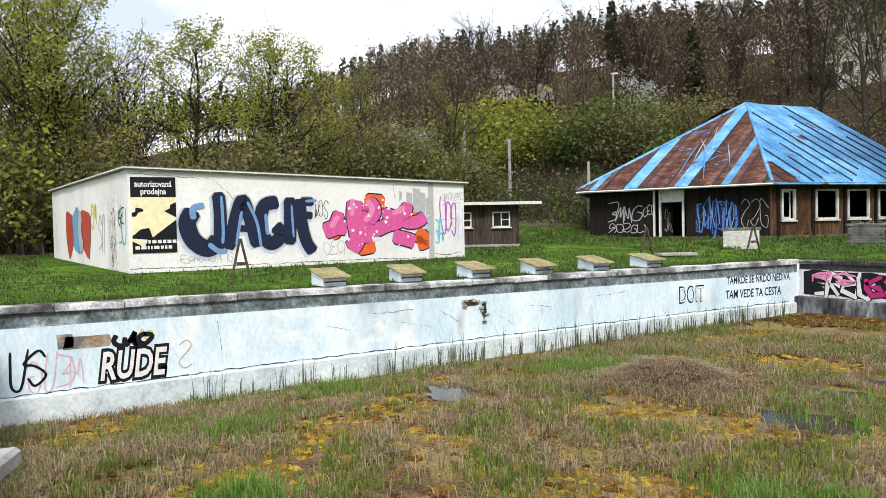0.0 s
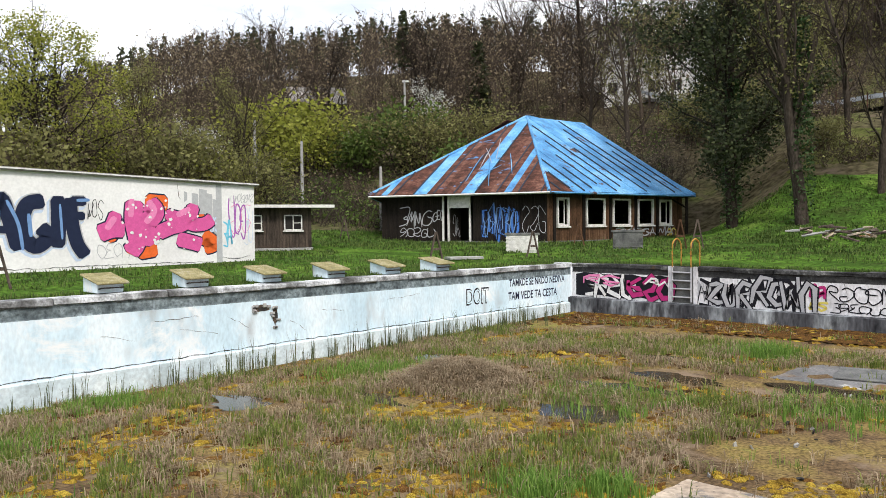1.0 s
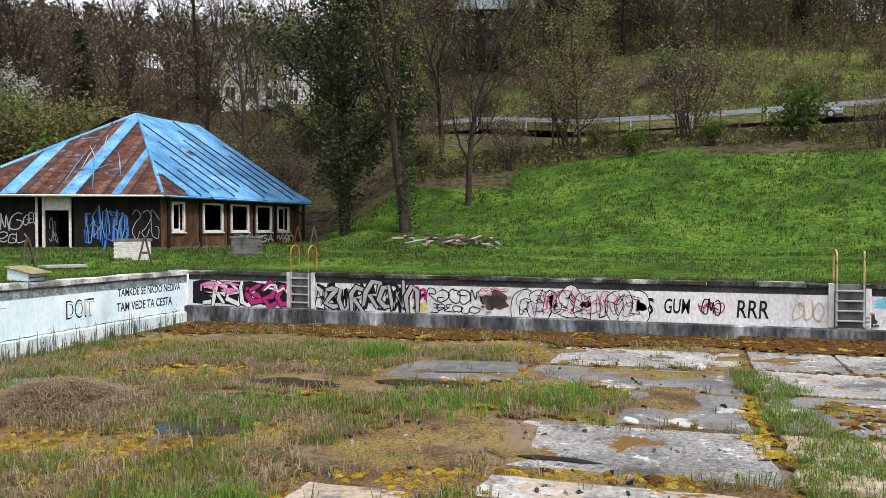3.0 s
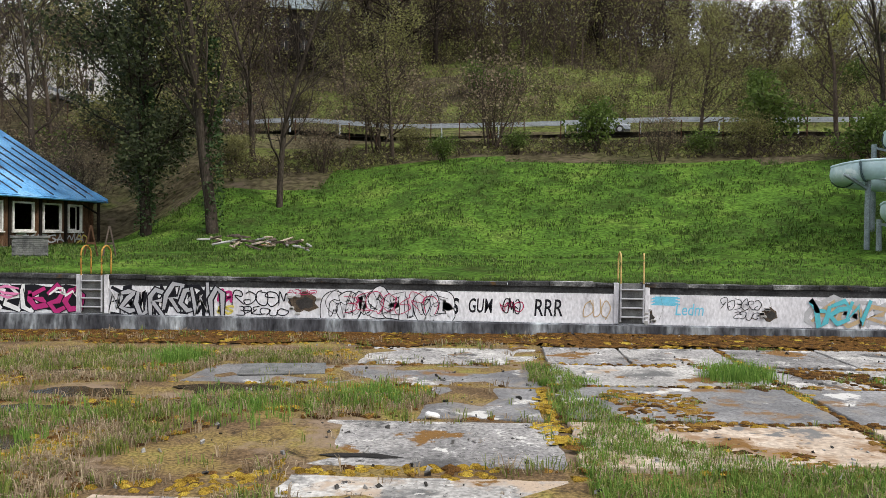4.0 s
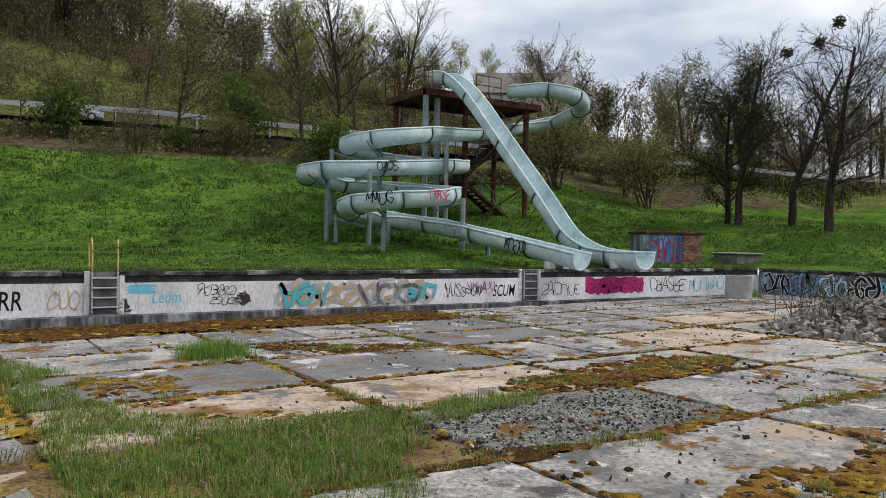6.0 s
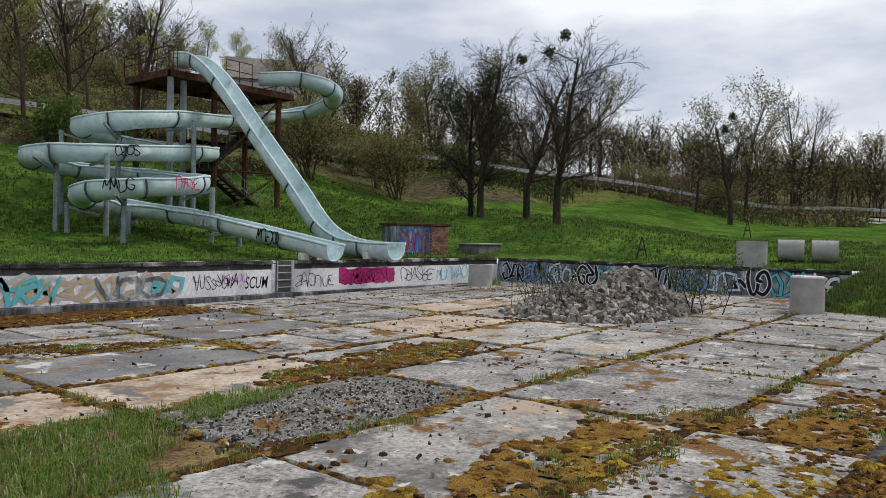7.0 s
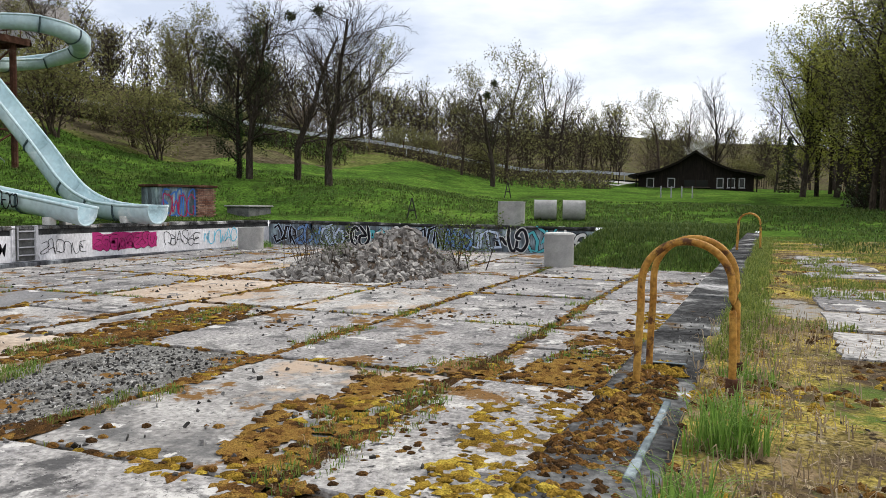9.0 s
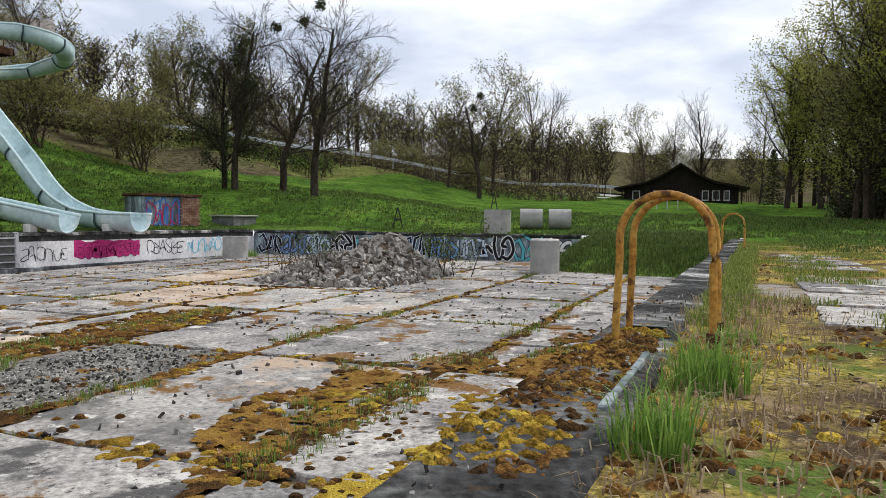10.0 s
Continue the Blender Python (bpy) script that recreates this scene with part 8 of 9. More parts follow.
def inside(pts, x, y):
    hit, n = False, len(pts)
    for k in range(n):
        (ax, ay), (bx, by) = pts[k], pts[k - 1]
        if (ay > y) != (by > y) and x < (bx - ax) * (y - ay) / (by - ay) + ax:
            hit = not hit
    return hit


# stretches of the floor where growth has closed over the concrete
LONG_GRASS = [(0.7, 17.5), (1.3, 17.0), (1.75, 13.0), (2.4, 11.5), (3.05, 10.35), (4.4, 9.9), (5.4, 9.95), (7.6, 10.0), (8.2, 9.7), (7.3, 9.1), (5.5, 8.8), (4.7, 8.0), (3.9, 6.9), (3.4, 5.0), (1.0, 4.5), (1.1, 10.3), (1.05, 12.2), (0.8, 14.9)]
BROWN_MOSS = [
    [(6.3, 5.2), (9.5, 5.1), (11.2, 4.3), (11.0, 3.5), (8.2, 3.4), (6.8, 3.6), (5.4, 4.2)],
    [(7.6, 10.6), (9.9, 11.2), (13.0, 11.9), (14.4, 10.4), (11.3, 9.5), (9.2, 9.3), (8.2, 9.8)],
    [(1.9, 14.8), (3.5, 14.3), (3.4, 12.3), (2.8, 11.6), (1.9, 12.4)],
    [(2.6, 11.2), (4.9, 10.0), (4.6, 9.6), (3.0, 10.2)],
    [(10.0, 3.4), (13.5, 3.0), (14.0, 0.9), (9.0, 0.9), (9.0, 2.4)],
    [(6.5, 17.6), (10.5, 15.0), (10.5, 13.2), (7.9, 14.8), (5.6, 17.0)],
]
YELLOW_MOSS = [
    [(3.2, 2.7), (6.6, 2.9), (10.2, 2.9), (10.4, 1.9), (7.0, 1.7), (3.2, 1.6)],
    [(0.55, 15.0), (0.95, 15.0), (1.1, 11.0), (0.6, 10.8)],
    [(12.0, 2.2), (17.0, 2.6), (17.0, 1.2), (12.0, 1.0)],
]


def warped(x, y, by=0.35):
    return x + by * nz(x, y, 1.1, 6) + 0.12 * nz(x, y, 4.0, 2), y + by * nz(x, y, 1.1, 16) + 0.12 * nz(x, y, 4.0, 12)


def zone(x, y):
    """What grows on this spot of the slabs: g long grass, b brown moss, y yellow moss, or nothing."""
    wx, wy = warped(x, y)
    if inside(LONG_GRASS, wx, wy):
        return "g"
    if any(inside(p, wx, wy) for p in BROWN_MOSS):
        return "b"
    if any(inside(p, wx, wy) for p in YELLOW_MOSS):
        return "y"
    return ""


def bare(x, y):
    wx, wy = warped(x, y, 0.5)
    return any(a < wx < b and c < wy < d for a, b, c, d, _ in BARE)


# water stands in the hollows; round them lies bare brown silt
PUDDLES = [(-7.4, 10.4, 1.0, 0.6), (-12.4, 7.2, 1.3, 0.6), (-8.0, 12.5, 1.4, 0.5), (-13.5, 13.2, 0.9, 0.6), (-7.7, 14.0, 1.1, 0.5), (-5.2, 14.6, 1.1, 0.55), (-9.0, 16.0, 0.9, 0.4), (-10.6, 8.9, 0.8, 0.35)]
SILT = [[(-5.4, 9.7), (-4.8, 8.9), (-2.9, 9.7), (-2.5, 12.3), (-3.9, 12.5)], [(-9.5, 14.5), (-6.0, 15.2), (-5.5, 13.6), (-9.0, 13.4)], [(-16.5, 20.5), (-4, 21), (-4, 19.4), (-12, 19.2), (-16, 18.8)]]


def open_floor(x, y):
    wx, wy = warped(x, y)
    return any(((x - a) / (b * 0.95)) ** 2 + ((y - c) / (d * 0.95)) ** 2 < 1 for a, c, b, d in PUDDLES) or any(inside(p, wx, wy) for p in SILT)


rng = random.Random(9)
green, straw, lush = Blades(1), Blades(2), Blades(3)
for _ in range(60000):
    x, y = rng.uniform(X0 + 0.3, 1.0), rng.uniform(YN + 0.2, Y1 - 0.4)
    d = veg(x, y)
    if rng.random() > d - 0.1 or (bare(x, y) or open_floor(x, y)) and rng.random() < 0.97:
        continue
    patch = nz(x, y, 0.38, 17)
    if patch > 0.2 and rng.random() < 0.85 or patch < -0.3 and rng.random() < 0.75:
        continue
    k = nz(x, y, 0.7, 11) + 0.45 * nz(x, y, 2.2, 3)
    z = floor_z(x, y)
    if k > 0.02:
        (green if rng.random() < 0.74 else straw).tuft(x, y, z, rng.uniform(0.08, 0.28), 6, 0.008, 0.12, 0.8)
    elif k > -0.4:
        (straw if rng.random() < 0.8 else green).tuft(x, y, z, rng.uniform(0.06, 0.26), 7, 0.008, 0.14, 1.3)
# long grass that has closed over the slabs beside the silted end
for _ in range(26000):
    x, y = rng.uniform(0.4, 8.6), rng.uniform(4.2, 17.6)
    if zone(x, y) != "g":
        continue
    thin = nz(x, y, 0.8, 26)
    if thin < -0.25 and rng.random() < 0.7:
        continue
    kind = lush if rng.random() < 0.42 else green if rng.random() < 0.8 else straw
    kind.tuft(x, y, floor_z(x, y) + 0.03, rng.uniform(0.07, 0.22), 6, 0.007, 0.10, 1.0)
# grass in the joints of the slabs
for _ in range(60000):
    x, y = rng.uniform(1.0, X1 - 1), rng.uniform(Y0, Y1 - 0.3)
    along = min(abs(y - q) for q in JY)
    across = min(abs(x - q) for q in JX)
    strong = min(abs(y + 0.12 * nz(x, y, 0.9, 5) - q) for q in (7.05, 3.85)) if x < 18 else 9.0
    w = max(0.0, 0.05 + 0.5 * nz(x, y, 0.33, 8)) * (1.2 if x < 16 else 0.5)
    if strong < 0.26 + 0.3 * nz(x, y, 0.6, 14):
        if nz(x, y, 0.55, 44) < -0.12 or rng.random() < 0.25:
            continue
        h = 0.16
    elif min(along, across * 1.6) < w and nz(x, y, 0.5, 21) > 0.0:
        h = 0.11
    elif zone(x, y) == "b" and nz(x, y, 0.9, 47) > 0.15:
        h = 0.12
    else:
        continue
    (lush if rng.random() < 0.25 else green if rng.random() < 0.75 else straw).tuft(x, y, floor_z(x, y) + 0.06, rng.uniform(0.04, h), 6, 0.006, 0.08, 1.0)
for cx, cy, r, h, n in ((4.75, 16.2, 0.6, 0.5, 300), (-7.6, 17.7, 0.9, 0.4, 260), (7.6, 16.0, 0.35, 0.2, 60), (30.2, 22.2, 0.7, 0.5, 160), (-8.6, 2.1, 0.6, 0.4, 200), (-5.6, 6.9, 0.5, 0.3, 160), (-5.0, 7.5, 0.4, 0.3, 100), (-13.5, 11.0, 1.2, 0.35, 200), (-15.6, 6.0, 1.0, 0.35, 160), (-12.5, 3.0, 1.2, 0.3, 160), (-7.5, 11.5, 1.4, 0.25, 180), (-2.3, 14.0, 1.0, 0.3, 200), (-4.5, 13.0, 1.2, 0.28, 200), (1.6, 15.4, 0.3, 0.25, 40)):
    for _ in range(n):
        x, y = cx + rng.gauss(0, r * 0.5), cy + rng.gauss(0, r * 0.5)
        lush.tuft(x, y, floor_z(x, y), h * rng.uniform(0.5, 1.1), 5, 0.008, 0.08, 0.6)
# reeds at the foot of the left wall
reeds = Blades(4)
for _ in range(200):
    y = rng.choice((rng.uniform(3, 22), rng.uniform(9, 21)))
    x = X0 + 0.25 + abs(rng.gauss(0, 0.55))
    reeds.tuft(x, y, floor_z(x, y), rng.uniform(0.35, 0.95), 4, 0.010, 0.07, 0.25)
reeds.done("reeds", "thin dark green reeds along the wet wall foot", "reed", "reeds")

# moss cushions
def cushion(v, f, g, x, y, z, r, h):
    k = len(v)
    n = 6
    v.append((x, y, z + h))
    for j, (rr, hh) in enumerate(((0.65, 0.9), (1.0, 0.0))):
        for s in range(n):
            a = 6.283 * s / n + j * 0.5
            q = r * rr * g.uniform(0.75, 1.25)
            v.append((x + q * math.cos(a), y + q * math.sin(a), z + h * hh * g.uniform(0.8, 1.1) - 0.01))
    for s in range(n):
        t = (s + 1) % n
        f.append((k, k + 1 + s, k + 1 + t))
        f.append((k + 1 + s, k + 1 + n + s, k + 1 + n + t, k + 1 + t))


my, mb = ([], []), ([], [])
for _ in range(56000):
    x, y = rng.uniform(X0 + 0.2, X1 - 1), rng.uniform(YN + 0.2, Y1 - 0.2)
    zn = zone(x, y)
    foot = y > Y1 - 2.9 + 0.9 * nz(x, y, 0.5, 33) and x < 14
    inj = x > 1 and joint(x, y) < 0.05 + 0.5 * max(0, nz(x, y, 0.3, 31) - 0.1)
    wet = x < 0.9 and veg(x, y) > 0.4 and not bare(x, y) and not open_floor(x, y)
    if not (zn in ("b", "y") and nz(x, y, 1.3, 53) > -0.3 or foot and rng.random() < 0.75 or inj or wet and rng.random() < (0.9 if nz(x, y, 0.38, 17) > 0.12 else 0.2)):
        continue
    c = (nz(x, y, 0.38, 17) * 1.6 + rng.gauss(0, 0.1) - 0.05) if wet else nz(x, y, 0.6, 41) + rng.gauss(0, 0.15) + (0.5 if zn == "y" else -0.3 if zn == "b" else -0.05)
    tv, tf = my if c > 0.06 else mb
    r = rng.uniform(0.03, 0.10)
    cushion(tv, tf, rng, x, y, growth_z(x, y), r, r * rng.uniform(0.2, 0.5))
# closed carpets of moss: small humps in a grid wherever a stretch is grown over
def carpet(x0, x1, y0, y1, cell, wanted, store, lift=0.008):
    nxc, nyc = int((x1 - x0) / cell), int((y1 - y0) / cell)
    at = {}

    def corner(a, b):
        if (a, b) not in at:
            x, y = x0 + a * cell, y0 + b * cell
            at[a, b] = len(store[0])
            store[0].append((x + rng.uniform(-0.3, 0.3) * cell, y + rng.uniform(-0.3, 0.3) * cell, growth_z(x, y) + lift + rng.uniform(-0.012, 0.022) + 0.012 * nz(x, y, 5.0, 3)))
        return at[a, b]

    for b in range(nyc):
        for a in range(nxc):
            x, y = x0 + (a + 0.5) * cell, y0 + (b + 0.5) * cell
            if wanted(x, y) and rng.random() < 0.93:
                store[1].append((corner(a, b), corner(a + 1, b), corner(a + 1, b + 1), corner(a, b + 1)))


def holes(x, y, cut):
    return nz(x, y, 1.4, 71) + 0.6 * nz(x, y, 4.5, 72) > cut


carpet(0.4, 17.2, 0.9, 17.6, 0.085, lambda x, y: zone(x, y) == "y" and holes(x, y, -0.28), my)
carpet(1.6, 14.6, 0.9, 17.6, 0.085, lambda x, y: zone(x, y) == "b" and holes(x, y, -0.05), mb)
carpet(X0 + 0.3, 14.0, 20.3, Y1 - 0.22, 0.10, lambda x, y: y > 20.9 + 1.1 * nz(x, y, 0.5, 33) and holes(x, y, 0.5), my, 0.025)
carpet(X0 + 0.3, 14.0, 20.3, Y1 - 0.22, 0.10, lambda x, y: y > 20.7 + 1.1 * nz(x, y, 0.5, 33) and not holes(x, y, 0.46), mb, 0.025)
carpet(1.0, 18.0, 3.2, 7.8, 0.08, lambda x, y: min(abs(y + 0.15 * nz(x, y, 0.9, 5) - q) for q in (7.05, 3.85)) < 0.12 + 0.22 * nz(x, y, 0.8, 14), mb)
carpet(5.0, 22.0, 9.2, 15.6, 0.10, lambda x, y: joint(x + 0.1 * nz(x, y, 2, 1), y + 0.1 * nz(x, y, 2, 9)) < 0.02 + 0.20 * nz(x, y, 0.45, 24), mb)
# single dark cushions strewn over the slabs near the edge
for _ in range(2600):
    x, y = rng.uniform(3.0, 16.0), rng.uniform(Y0 + 0.05, 9.0)
    if nz(x, y, 0.7, 63) < 0.05 + 0.06 * (y - 3):
        continue
    r = rng.uniform(0.02, 0.075)
    cushion(mb[0], mb[1], rng, x, y, floor_z(x, y) + 0.066, r, r * rng.uniform(0.35, 0.6))
# wide thin mats of moss that creep over the slabs
def mat_patch(v, f, g, x, y, z, r):
    k, n = len(v), 14
    v.append((x, y, z + 0.022))
    ph = g.uniform(0, 6)
    wide, turn = g.uniform(0.4, 1.0), g.choice((0, 1.57)) + g.gauss(0, 0.2)
    for rr, hh in ((0.55, 0.02), (0.9, 0.014), (1.0, -0.012)):
        for s in range(n):
            a = 6.283 * s / n
            q = r * rr * (1 + 0.35 * math.sin(3 * a + ph) + 0.2 * math.sin(7 * a + 2 * ph) + g.uniform(-0.15, 0.15))
            ex, ey = q * math.cos(a), q * wide * math.sin(a)
            v.append((x + ex * math.cos(turn) - ey * math.sin(turn), y + ex * math.sin(turn) + ey * math.cos(turn), z + hh))
    for s in range(n):
        t = (s + 1) % n
        f.append((k, k + 1 + s, k + 1 + t))
        for ring_ in (0, 1):
            a, b = k + 1 + ring_ * n, k + 1 + (ring_ + 1) * n
            f.append((a + s, b + s, b + t, a + t))


for _ in range(9000):
    x, y = rng.uniform(X0 + 0.6, X1 - 1.5), rng.uniform(Y0 + 0.1, Y1 - 0.4)
    a = nz(x, y, 0.3, 31)
    zn = zone(x, y)
    if bare(x, y) or x < 0 and open_floor(x, y) or not (zn in ("b", "y") or y > Y1 - 2.7 and x < 16 or joint(x, y) < 0.06 + 0.5 * max(0, a) or (x < 0 and rng.random() < 0.6)):
        continue
    if x > 14 and rng.random() < 0.5:
        continue
    c = nz(x, y, 0.45, 41) + rng.gauss(0, 0.1) + (0.5 if zn == "y" else -0.2 if zn == "b" else 0)
    tv, tf = my if c > 0.10 else mb
    mat_patch(tv, tf, rng, x, y, growth_z(x, y) + 0.006, rng.uniform(0.04, 0.15))
# moss on the near coping and deck
for _ in range(11000):
    x = rng.uniform(1.2, 16) if rng.random() < 0.5 else rng.uniform(1.2, 6)
    y = rng.choice((rng.uniform(0.44, 0.78), rng.uniform(-4.5, 0.4)))
    a = nz(x, y, 1.1, 51)
    if y > 0.43 and (x > 5.0 or a < 0.05 or rng.random() < 0.72) or y <= 0.43 and a < -0.02:
        continue
    tv, tf = my if nz(x, y, 1.6, 61) > 0.1 else mb
    r = rng.uniform(0.012, 0.045)
    cushion(tv, tf, rng, x, y, (0.0 if y > 0.43 else -0.02) - 0.004, r, r * rng.uniform(0.25, 0.55))
tagged(part_me("yellow_moss", mesh_of("yellow_moss", my[0], my[1], "moss_yellow"), "moss_yellow", smooth=True), "cushions of yellow-green moss on concrete", "moss", kind="stuff")
tagged(part_me("brown_moss", mesh_of("brown_moss", mb[0], mb[1], "moss_brown"), "moss_brown", smooth=True), "cushions of dry brown moss on concrete", "moss", kind="stuff")

# the near deck: grass beside the edge, straw and tufts
for cx, cy, r, h, n in ((2.3, 0.22, 0.10, 0.26, 34), (3.2, 0.14, 0.13, 0.27, 48), (4.5, 0.1, 0.15, 0.14, 16), (3.75, 0.16, 0.1, 0.13, 12)):
    for _ in range(n):
        x, y = cx + rng.gauss(0, r * 0.6), cy + rng.gauss(0, r * 0.6)
        lush.tuft(x, min(y, 0.36), -0.02, h * rng.uniform(0.4, 1.05), 8, 0.0028, 0.04, 1.1)
for _ in range(1300):
    x, y = rng.uniform(5.0, 24), rng.gauss(0.2, 0.10)
    if y > 0.38:
        continue
    green.tuft(x, y, -0.02, rng.uniform(0.04, 0.14), 8, 0.004, 0.06, 1.2)
for _ in range(17000):
    x, y = 1.6 + 25 * rng.random() ** 1.5, rng.uniform(-6, 0.35)
    if nz(x, y, 0.8, 71) + 0.02 * (x - 10) < 0.2:
        if rng.random() < 0.18:
            straw.tuft(x, y, -0.02, rng.uniform(0.015, 0.05), 4, 0.003, 0.10, 2.4)
        continue
    green.tuft(x, y, -0.02, rng.uniform(0.03, 0.09), 8, 0.004, 0.07, 1.3)
for _ in range(600):
    x, y = rng.uniform(1.4, 7), rng.gauss(0.05, 0.3)
    if y > 0.4:
        continue
    straw.tuft(x, y, -0.015, rng.uniform(0.03, 0.12), 3, 0.0035, 0.08, 2.0)

# lawn
lawn = Blades(5)
for _ in range(52000):
    yaw = rng.uniform(-100, 98)
    r = 18 + 42 * rng.random() ** 0.8
    x, y = polar(yaw, r)
    if X0 - 0.5 < x < X1 + 0.5 and -1 < y < Y1 + 0.5 or wooded(x, y):
        continue
    if -41 < x < -25.4 and 1 < y < 16:
        continue
    if nz(x, y, 0.25, 81) < -0.35:
        continue
    lawn.tuft(x, y, land(x, y) - 0.03, rng.uniform(0.07, 0.20) * (1.3 if r > 38 else 1), 4, 0.014 if r < 32 else 0.024, 0.22, 1.2)
for _ in range(7000):
    x = rng.uniform(26.8, 36)
    y = rng.uniform(0.6, 7.5)
    if x < 26.8 + 0.35 * max(0, y - 4.6) + rng.random():
        continue
    fall = ease(min(1, max(0, (x - 26.2 - 0.35 * max(0, y - 4.6)) / 5.6))) * ease(min(1, max(0, (8.2 - y) / 2.0)))
    z = land(x, y) if x > X1 + 0.4 else bed(x, y) * (1 - fall) - 0.12
    lawn.tuft(x, y, z, rng.uniform(0.1, 0.28), 4, 0.016, 0.15, 0.7)
# coarser darker clumps on the bank
clump = Blades(8)
for _ in range(8000):
    x, y = polar(rng.uniform(-48, 24), rng.uniform(36, 56))
    if wooded(x, y) or nz(x, y, 0.35, 85) < 0.02:
        continue
    clump.tuft(x, y, land(x, y) - 0.03, rng.uniform(0.12, 0.26), 6, 0.022, 0.3, 1.6)
clump.done("coarse_grass", "darker coarse grass clumps on the bank", "coarse_grass")
# rim of grass along the copings
for _ in range(4200):
    if rng.random() < 0.65:
        x, y = rng.uniform(X0 - 0.5, X1 + 0.4), Y1 + 0.47 + abs(rng.gauss(0, 0.12))
    else:
        x, y = X0 - 0.5 - abs(rng.gauss(0, 0.3)), rng.uniform(-2, Y1 + 0.5)
    lawn.tuft(x, y, land(x, y) - 0.03, rng.uniform(0.05, 0.16), 4, 0.010, 0.10, 0.7)
lawn.done("lawn_grass", "green tufts of lawn grass", "lawn_blade")
green.done("weed_grass", "green weedy grass on silted concrete", "grass")
straw.done("dead_grass", "flattened straw-coloured dead grass", "straw", "dead grass")
lush.done("lush_grass", "long fresh green grass tufts", "grass_lush")

# heap of dead reeds
dead = thing("straw_heap", "heap of dead pale reeds on the pool floor", "straw heap", at=(-10.7, 10.8, -1.6))
HX, HY = -10.7, 10.8
w = Blades(6)
for _ in range(2600):
    x, y = HX + w.rng.gauss(0, 0.55), HY + w.rng.gauss(0, 0.5)
    h = 0.42 * math.exp(-(((x - HX) / 0.8) ** 2 + ((y - HY) / 0.7) ** 2))
    w.tuft(x, y, floor_z(x, y) + h * 0.8, 0.26, 5, 0.009, 0.2, 1.8)
part_me("straw", mesh_of("straw", w.v, w.f, "straw"), "straw", dead)
bm = bmesh.new()
bmesh.ops.create_icosphere(bm, subdivisions=3, radius=1, matrix=pose(HX, HY, -1.66) @ Matrix.Diagonal((0.6, 0.5, 0.22, 1)))
part("core", bm, "soil", dead, smooth=True)

# saplings on the rubble and by the ring
sap = tree_kind("sapling", "thin young willow with small green leaves", 41, 1.9, 0.02, 0.8, "bark", "leaf_green", "shrub", stems=5, levels=2, count=(8, 4, 0), leaves=3, leaf=0.05, scatter=0.08)
plant(sap, 24.6, 9.3, 1.0, 0, z=bed(24.6, 9.3))
plant(sap, 20.4, 12.2, 0.55, 40, z=-0.8)
sap2 = tree_kind("sapling", "bare thin shoots growing by the rubble", 42, 1.8, 0.014, 0.5, "bark_brown", None, "shrub", stems=7, levels=1, count=(5, 0, 0))
plant(sap2, 22.4, 14.6, 1.0, 0, z=bed(22, 14))
plant(sap2, 24.0, 15.4, 1.1, 90, z=bed(24, 15))

# puddles
def puddle(x, y, rx, ry, seed):
    g = random.Random(seed)
    pts = [(x + rx * math.cos(a) * g.uniform(0.6, 1.15), y + ry * math.sin(a) * g.uniform(0.6, 1.15)) for a in np.linspace(0, 6.283, 22, endpoint=False)]
    z = floor_z(x, y) + 0.006
    me = mesh_of("puddle", [(a, b, z) for a, b in pts], [tuple(range(22))], "water")
    tagged(part_me("puddle", me, "water"), "shallow puddle of brown water", "puddle", "puddles on the pool floor", kind="structure")


for k, (x, y, rx, ry) in enumerate(PUDDLES):
    puddle(x, y, rx, ry, k)

# crumbs of concrete and litter on the slabs
cv, cf = [], []
for _ in range(2600):
    x, y = rng.uniform(-5, 30), rng.uniform(1, Y1 - 0.4)
    if nz(x, y, 0.4, 91) < 0.0 and rng.random() < 0.75:
        continue
    s = rng.uniform(0.012, 0.05)
    chunk(rng, cv, cf, Vector((x, y, growth_z(x, y) + 0.008)), s, 0.35)
for _ in range(1100):
    x, y = rng.uniform(5.5, 9.7) - abs(rng.gauss(0, 0.3)), rng.uniform(7.2, 9.3)
    chunk(rng, cv, cf, Vector((x, y, floor_z(x, y) + 0.075)), rng.uniform(0.008, 0.03), 0.35)
for _ in range(420):
    x, y = rng.uniform(1.3, 7), rng.uniform(0.45, 0.78) if rng.random() < 0.5 else rng.uniform(-2, 0.4)
    chunk(rng, cv, cf, Vector((x, y, 0.004 if y > 0.43 else -0.015)), rng.uniform(0.002, 0.009), 0.5)
tagged(part_me("debris", mesh_of("debris", cv, cf, "debris"), "debris"), "crumbs of broken concrete and litter", "debris", kind="stuff")
# a loose sheet, a plastic scrap and a sunken drain
th = thing("board", "thin dark board lying on the wet slabs", "board", at=(-4.7, 16.5, -1.5))
part("sheet", box_bm(-0.9, 0.9, -0.5, 0.5, 0.0, 0.03, pose(-4.7, 16.5, floor_z(-4.7, 16.5) + 0.045, 3, 0, 12), 0.005), "dark_concrete", th)
th = thing("plastic_scrap", "crumpled white plastic scrap on the floor", "litter", at=(-1.1, 12.3, -1.5))
part("scrap", box_bm(-0.12, 0.12, -0.06, 0.06, 0, 0.09, pose(-1.1, 12.45, floor_z(-1.1, 12.45) + 0.02, 0, 15, 30), 0.03), "white", th)
th = thing("sinkhole", "broken sunken hole in the pool floor edged with moss", "hole", at=(-2.0, 10.3, -1.55))
# one flat near-black face: the shade in the hole is painted, not cut
bm = bmesh.new()
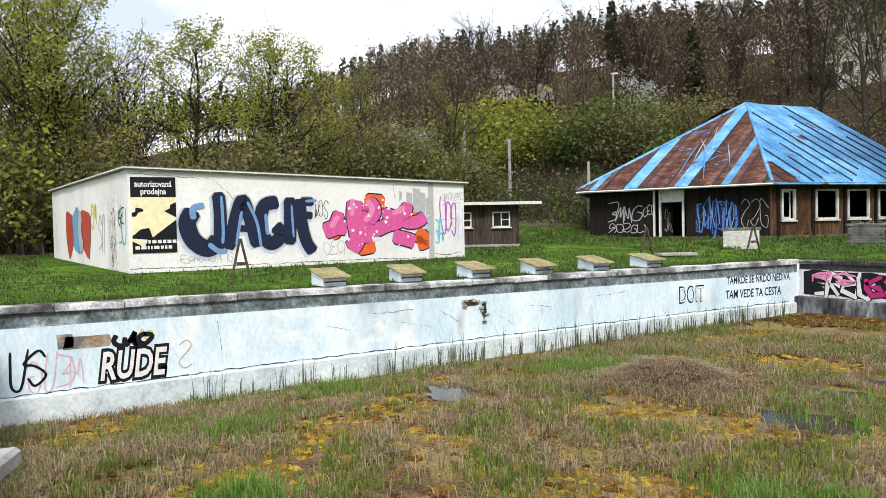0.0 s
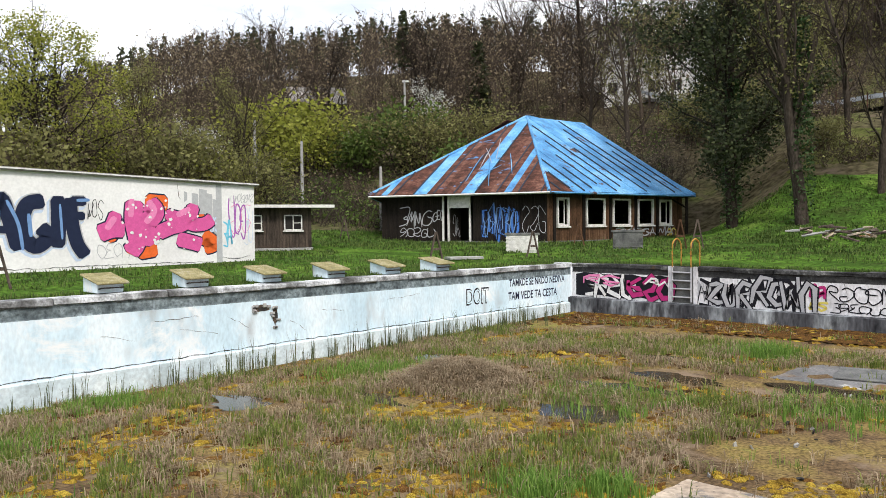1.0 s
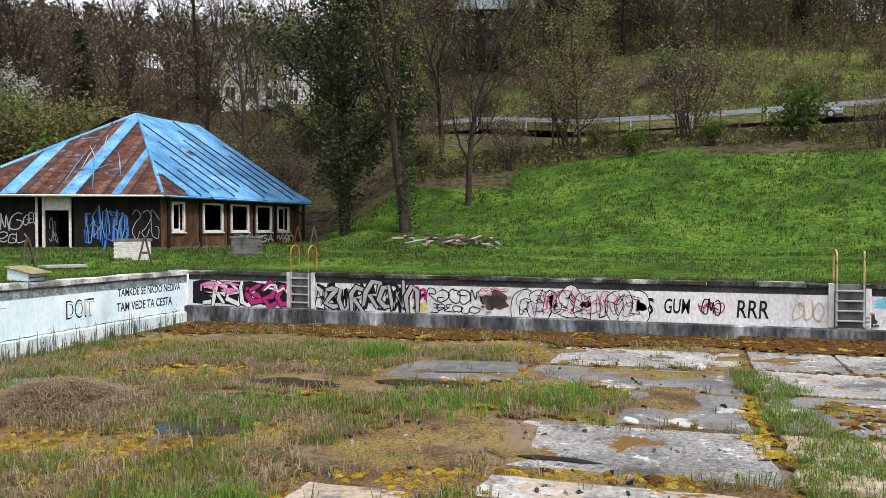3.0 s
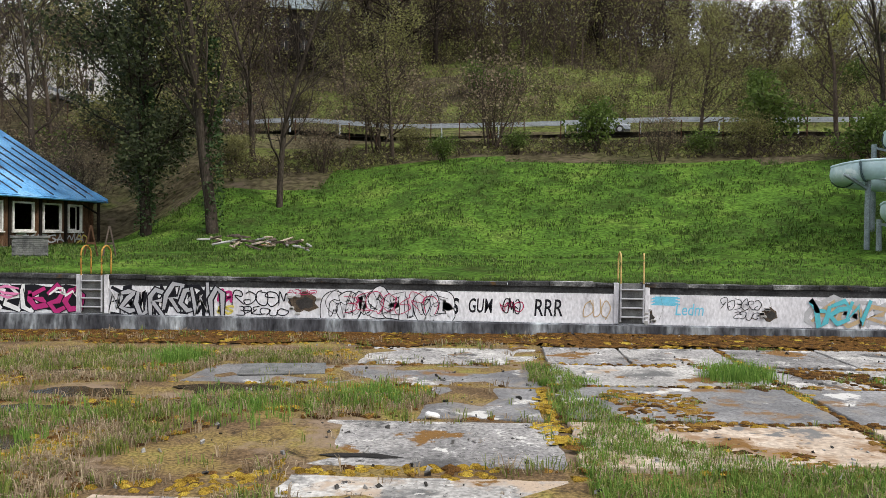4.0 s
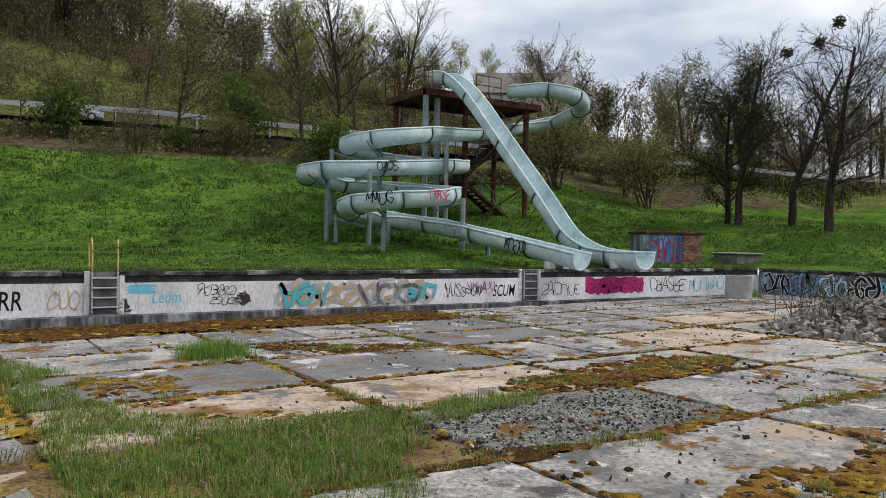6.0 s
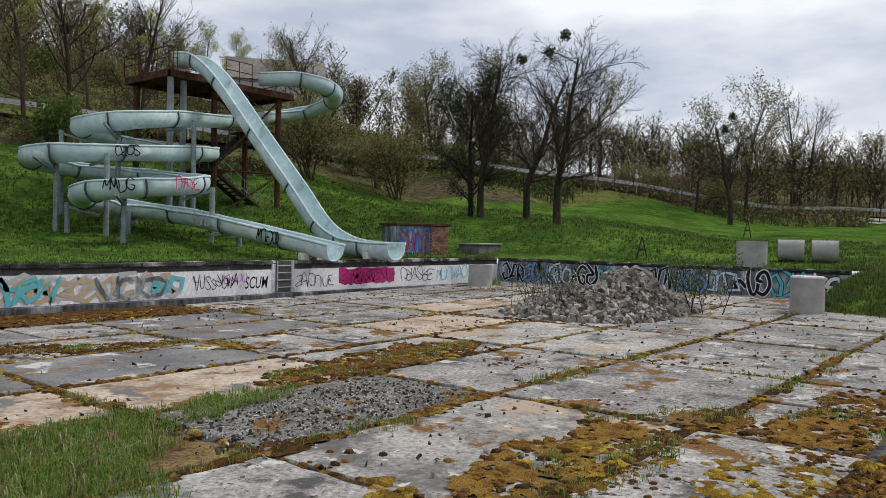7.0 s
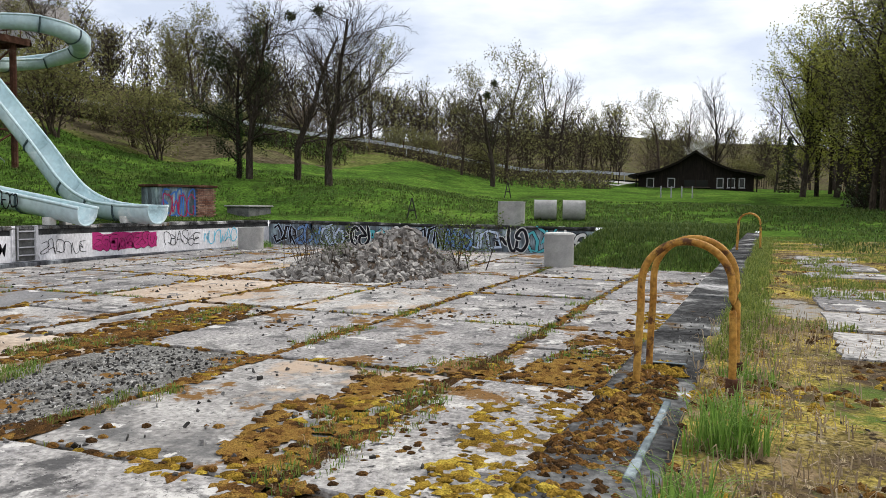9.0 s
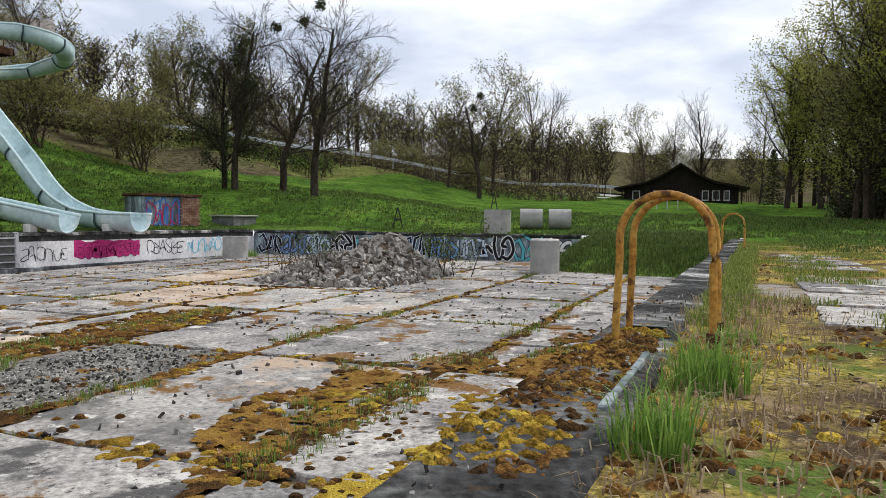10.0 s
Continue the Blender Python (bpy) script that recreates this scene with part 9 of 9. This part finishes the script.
poly(bm, [(-2.9, 0), (-2.6, 0.10), (-2.1, 0.13), (-1.7, -0.02), (-2.0, -0.08), (-2.3, -0.04), (-2.6, -0.09)], 0.0, Matrix(((1, 0, 0, 0.45), (0, 0, 1, 10.25), (0, 1, 0, floor_z(-2.0, 10.25) + 0.02), (0, 0, 0, 1))))
part("opening", bm, "void", th)

# ---- slabs of the pool floor ----
def slab_mesh(g, w, d):
    """A worn slab with a broken outline and a slightly rounded rim."""
    pts = []
    for (ax, ay), (bx, by) in (((-1, -1), (1, -1)), ((1, -1), (1, 1)), ((1, 1), (-1, 1)), ((-1, 1), (-1, -1))):
        for k in range(9):
            t = k / 9
            pts.append(((ax + (bx - ax) * t) * w / 2 * g.uniform(0.955, 1.0), (ay + (by - ay) * t) * d / 2 * g.uniform(0.94, 1.0)))
    bm = bmesh.new()
    top = [bm.verts.new((x * 0.992, y * 0.992, 0.0)) for x, y in pts]
    rim = [bm.verts.new((x, y, -0.02)) for x, y in pts]
    low = [bm.verts.new((x, y, -0.14)) for x, y in pts]
    bm.faces.new(top)
    n = len(pts)
    for k in range(n):
        j = (k + 1) % n
        bm.faces.new((rim[k], rim[j], top[j], top[k]))
        bm.faces.new((low[k], low[j], rim[j], rim[k]))
    return bm


SURFACE = {(1, 6): "slab", (1, 5): "slab_pale", (1, 4): "slab_wet", (1, 3): "slab_sand", (2, 2): "slab_rough", (2, 3): "slab_sand", (2, 4): "slab_wet", (2, 1): "slab_pale", (3, 1): "slab", (4, 2): "slab_pale", (3, 3): "slab_pale", (4, 3): "slab_pale", (5, 3): "slab_pale", (4, 4): "slab_sand", (5, 4): "slab_pale", (6, 4): "slab_pale", (6, 5): "slab_pale", (5, 5): "slab_sand", (3, 5): "slab_wet", (3, 6): "slab_wet", (7, 3): "slab_pale"}
g = random.Random(17)
ys = [Y0 + 0.02] + JY + [Y1 - 0.25]


def lay(a, b, c, d, surface, jitter=0.012, sink=0.0):
    """One slab of the pool floor, tilted with the floor's fall."""
    mx, cy = (a + b) / 2, (c + d) / 2
    bm = slab_mesh(g, b - a, d - c)
    gx_, gy_ = (bed(mx + 0.5, cy) - bed(mx - 0.5, cy)), (bed(mx, cy + 0.5) - bed(mx, cy - 0.5))
    ob = part("slab", bm, surface, pool_floor)
    tilt = Euler((math.atan(gy_) + g.gauss(0, 0.002), -math.atan(gx_) + g.gauss(0, 0.002), 0))
    ob.data.transform(Matrix.LocRotScale((mx, cy, bed(mx, cy) + 0.018 - sink + g.uniform(-jitter, jitter)), tilt, None))


for a, b, c, d, surface in BARE:
    lay(a, b, c, d, surface, 0.004, 0.058)
first = JX.index(0.95)
for i in range(first, len(JX)):
    for j in range(len(ys) - 1):
        xa, xb, ya, yb = JX[i], JX[i + 1] if i + 1 < len(JX) else X1 - 0.02, ys[j], ys[j + 1]
        cx, cy = (xa + xb) / 2, (ya + yb) / 2
        if cy > 20.6 and cx < 13 or xb - xa < 0.4 or (i == first and j == 2):
            continue
        gap = 0.03 + 0.04 * g.random()
        surface = SURFACE.get((i - first + 1, j), "slab")
        cut = xa + (xb - xa) * g.uniform(0.4, 0.6)
        if surface == "slab" and g.random() < 0.5:
            lay(xa + gap, cut - 0.012, ya + gap, yb - gap, surface)
            lay(cut + 0.012, xb - gap, ya + gap, yb - gap, surface)
        else:
            lay(xa + gap, xb - gap, ya + gap, yb - gap, surface)
# paving plates of the near deck
for i in range(12):
    for j in range(4):
        if g.random() < 0.35:
            continue
        bm = slab_mesh(g, 1.1, 1.1)
        ob = part("paving_plate", bm, "slab", ground)
        ob.data.transform(Matrix.LocRotScale((2.2 + i * 1.25, -0.95 - j * 1.25, -0.02 + g.uniform(-0.008, 0.006)), Euler((g.gauss(0, 0.006), g.gauss(0, 0.006), g.gauss(0, 0.02))), None))
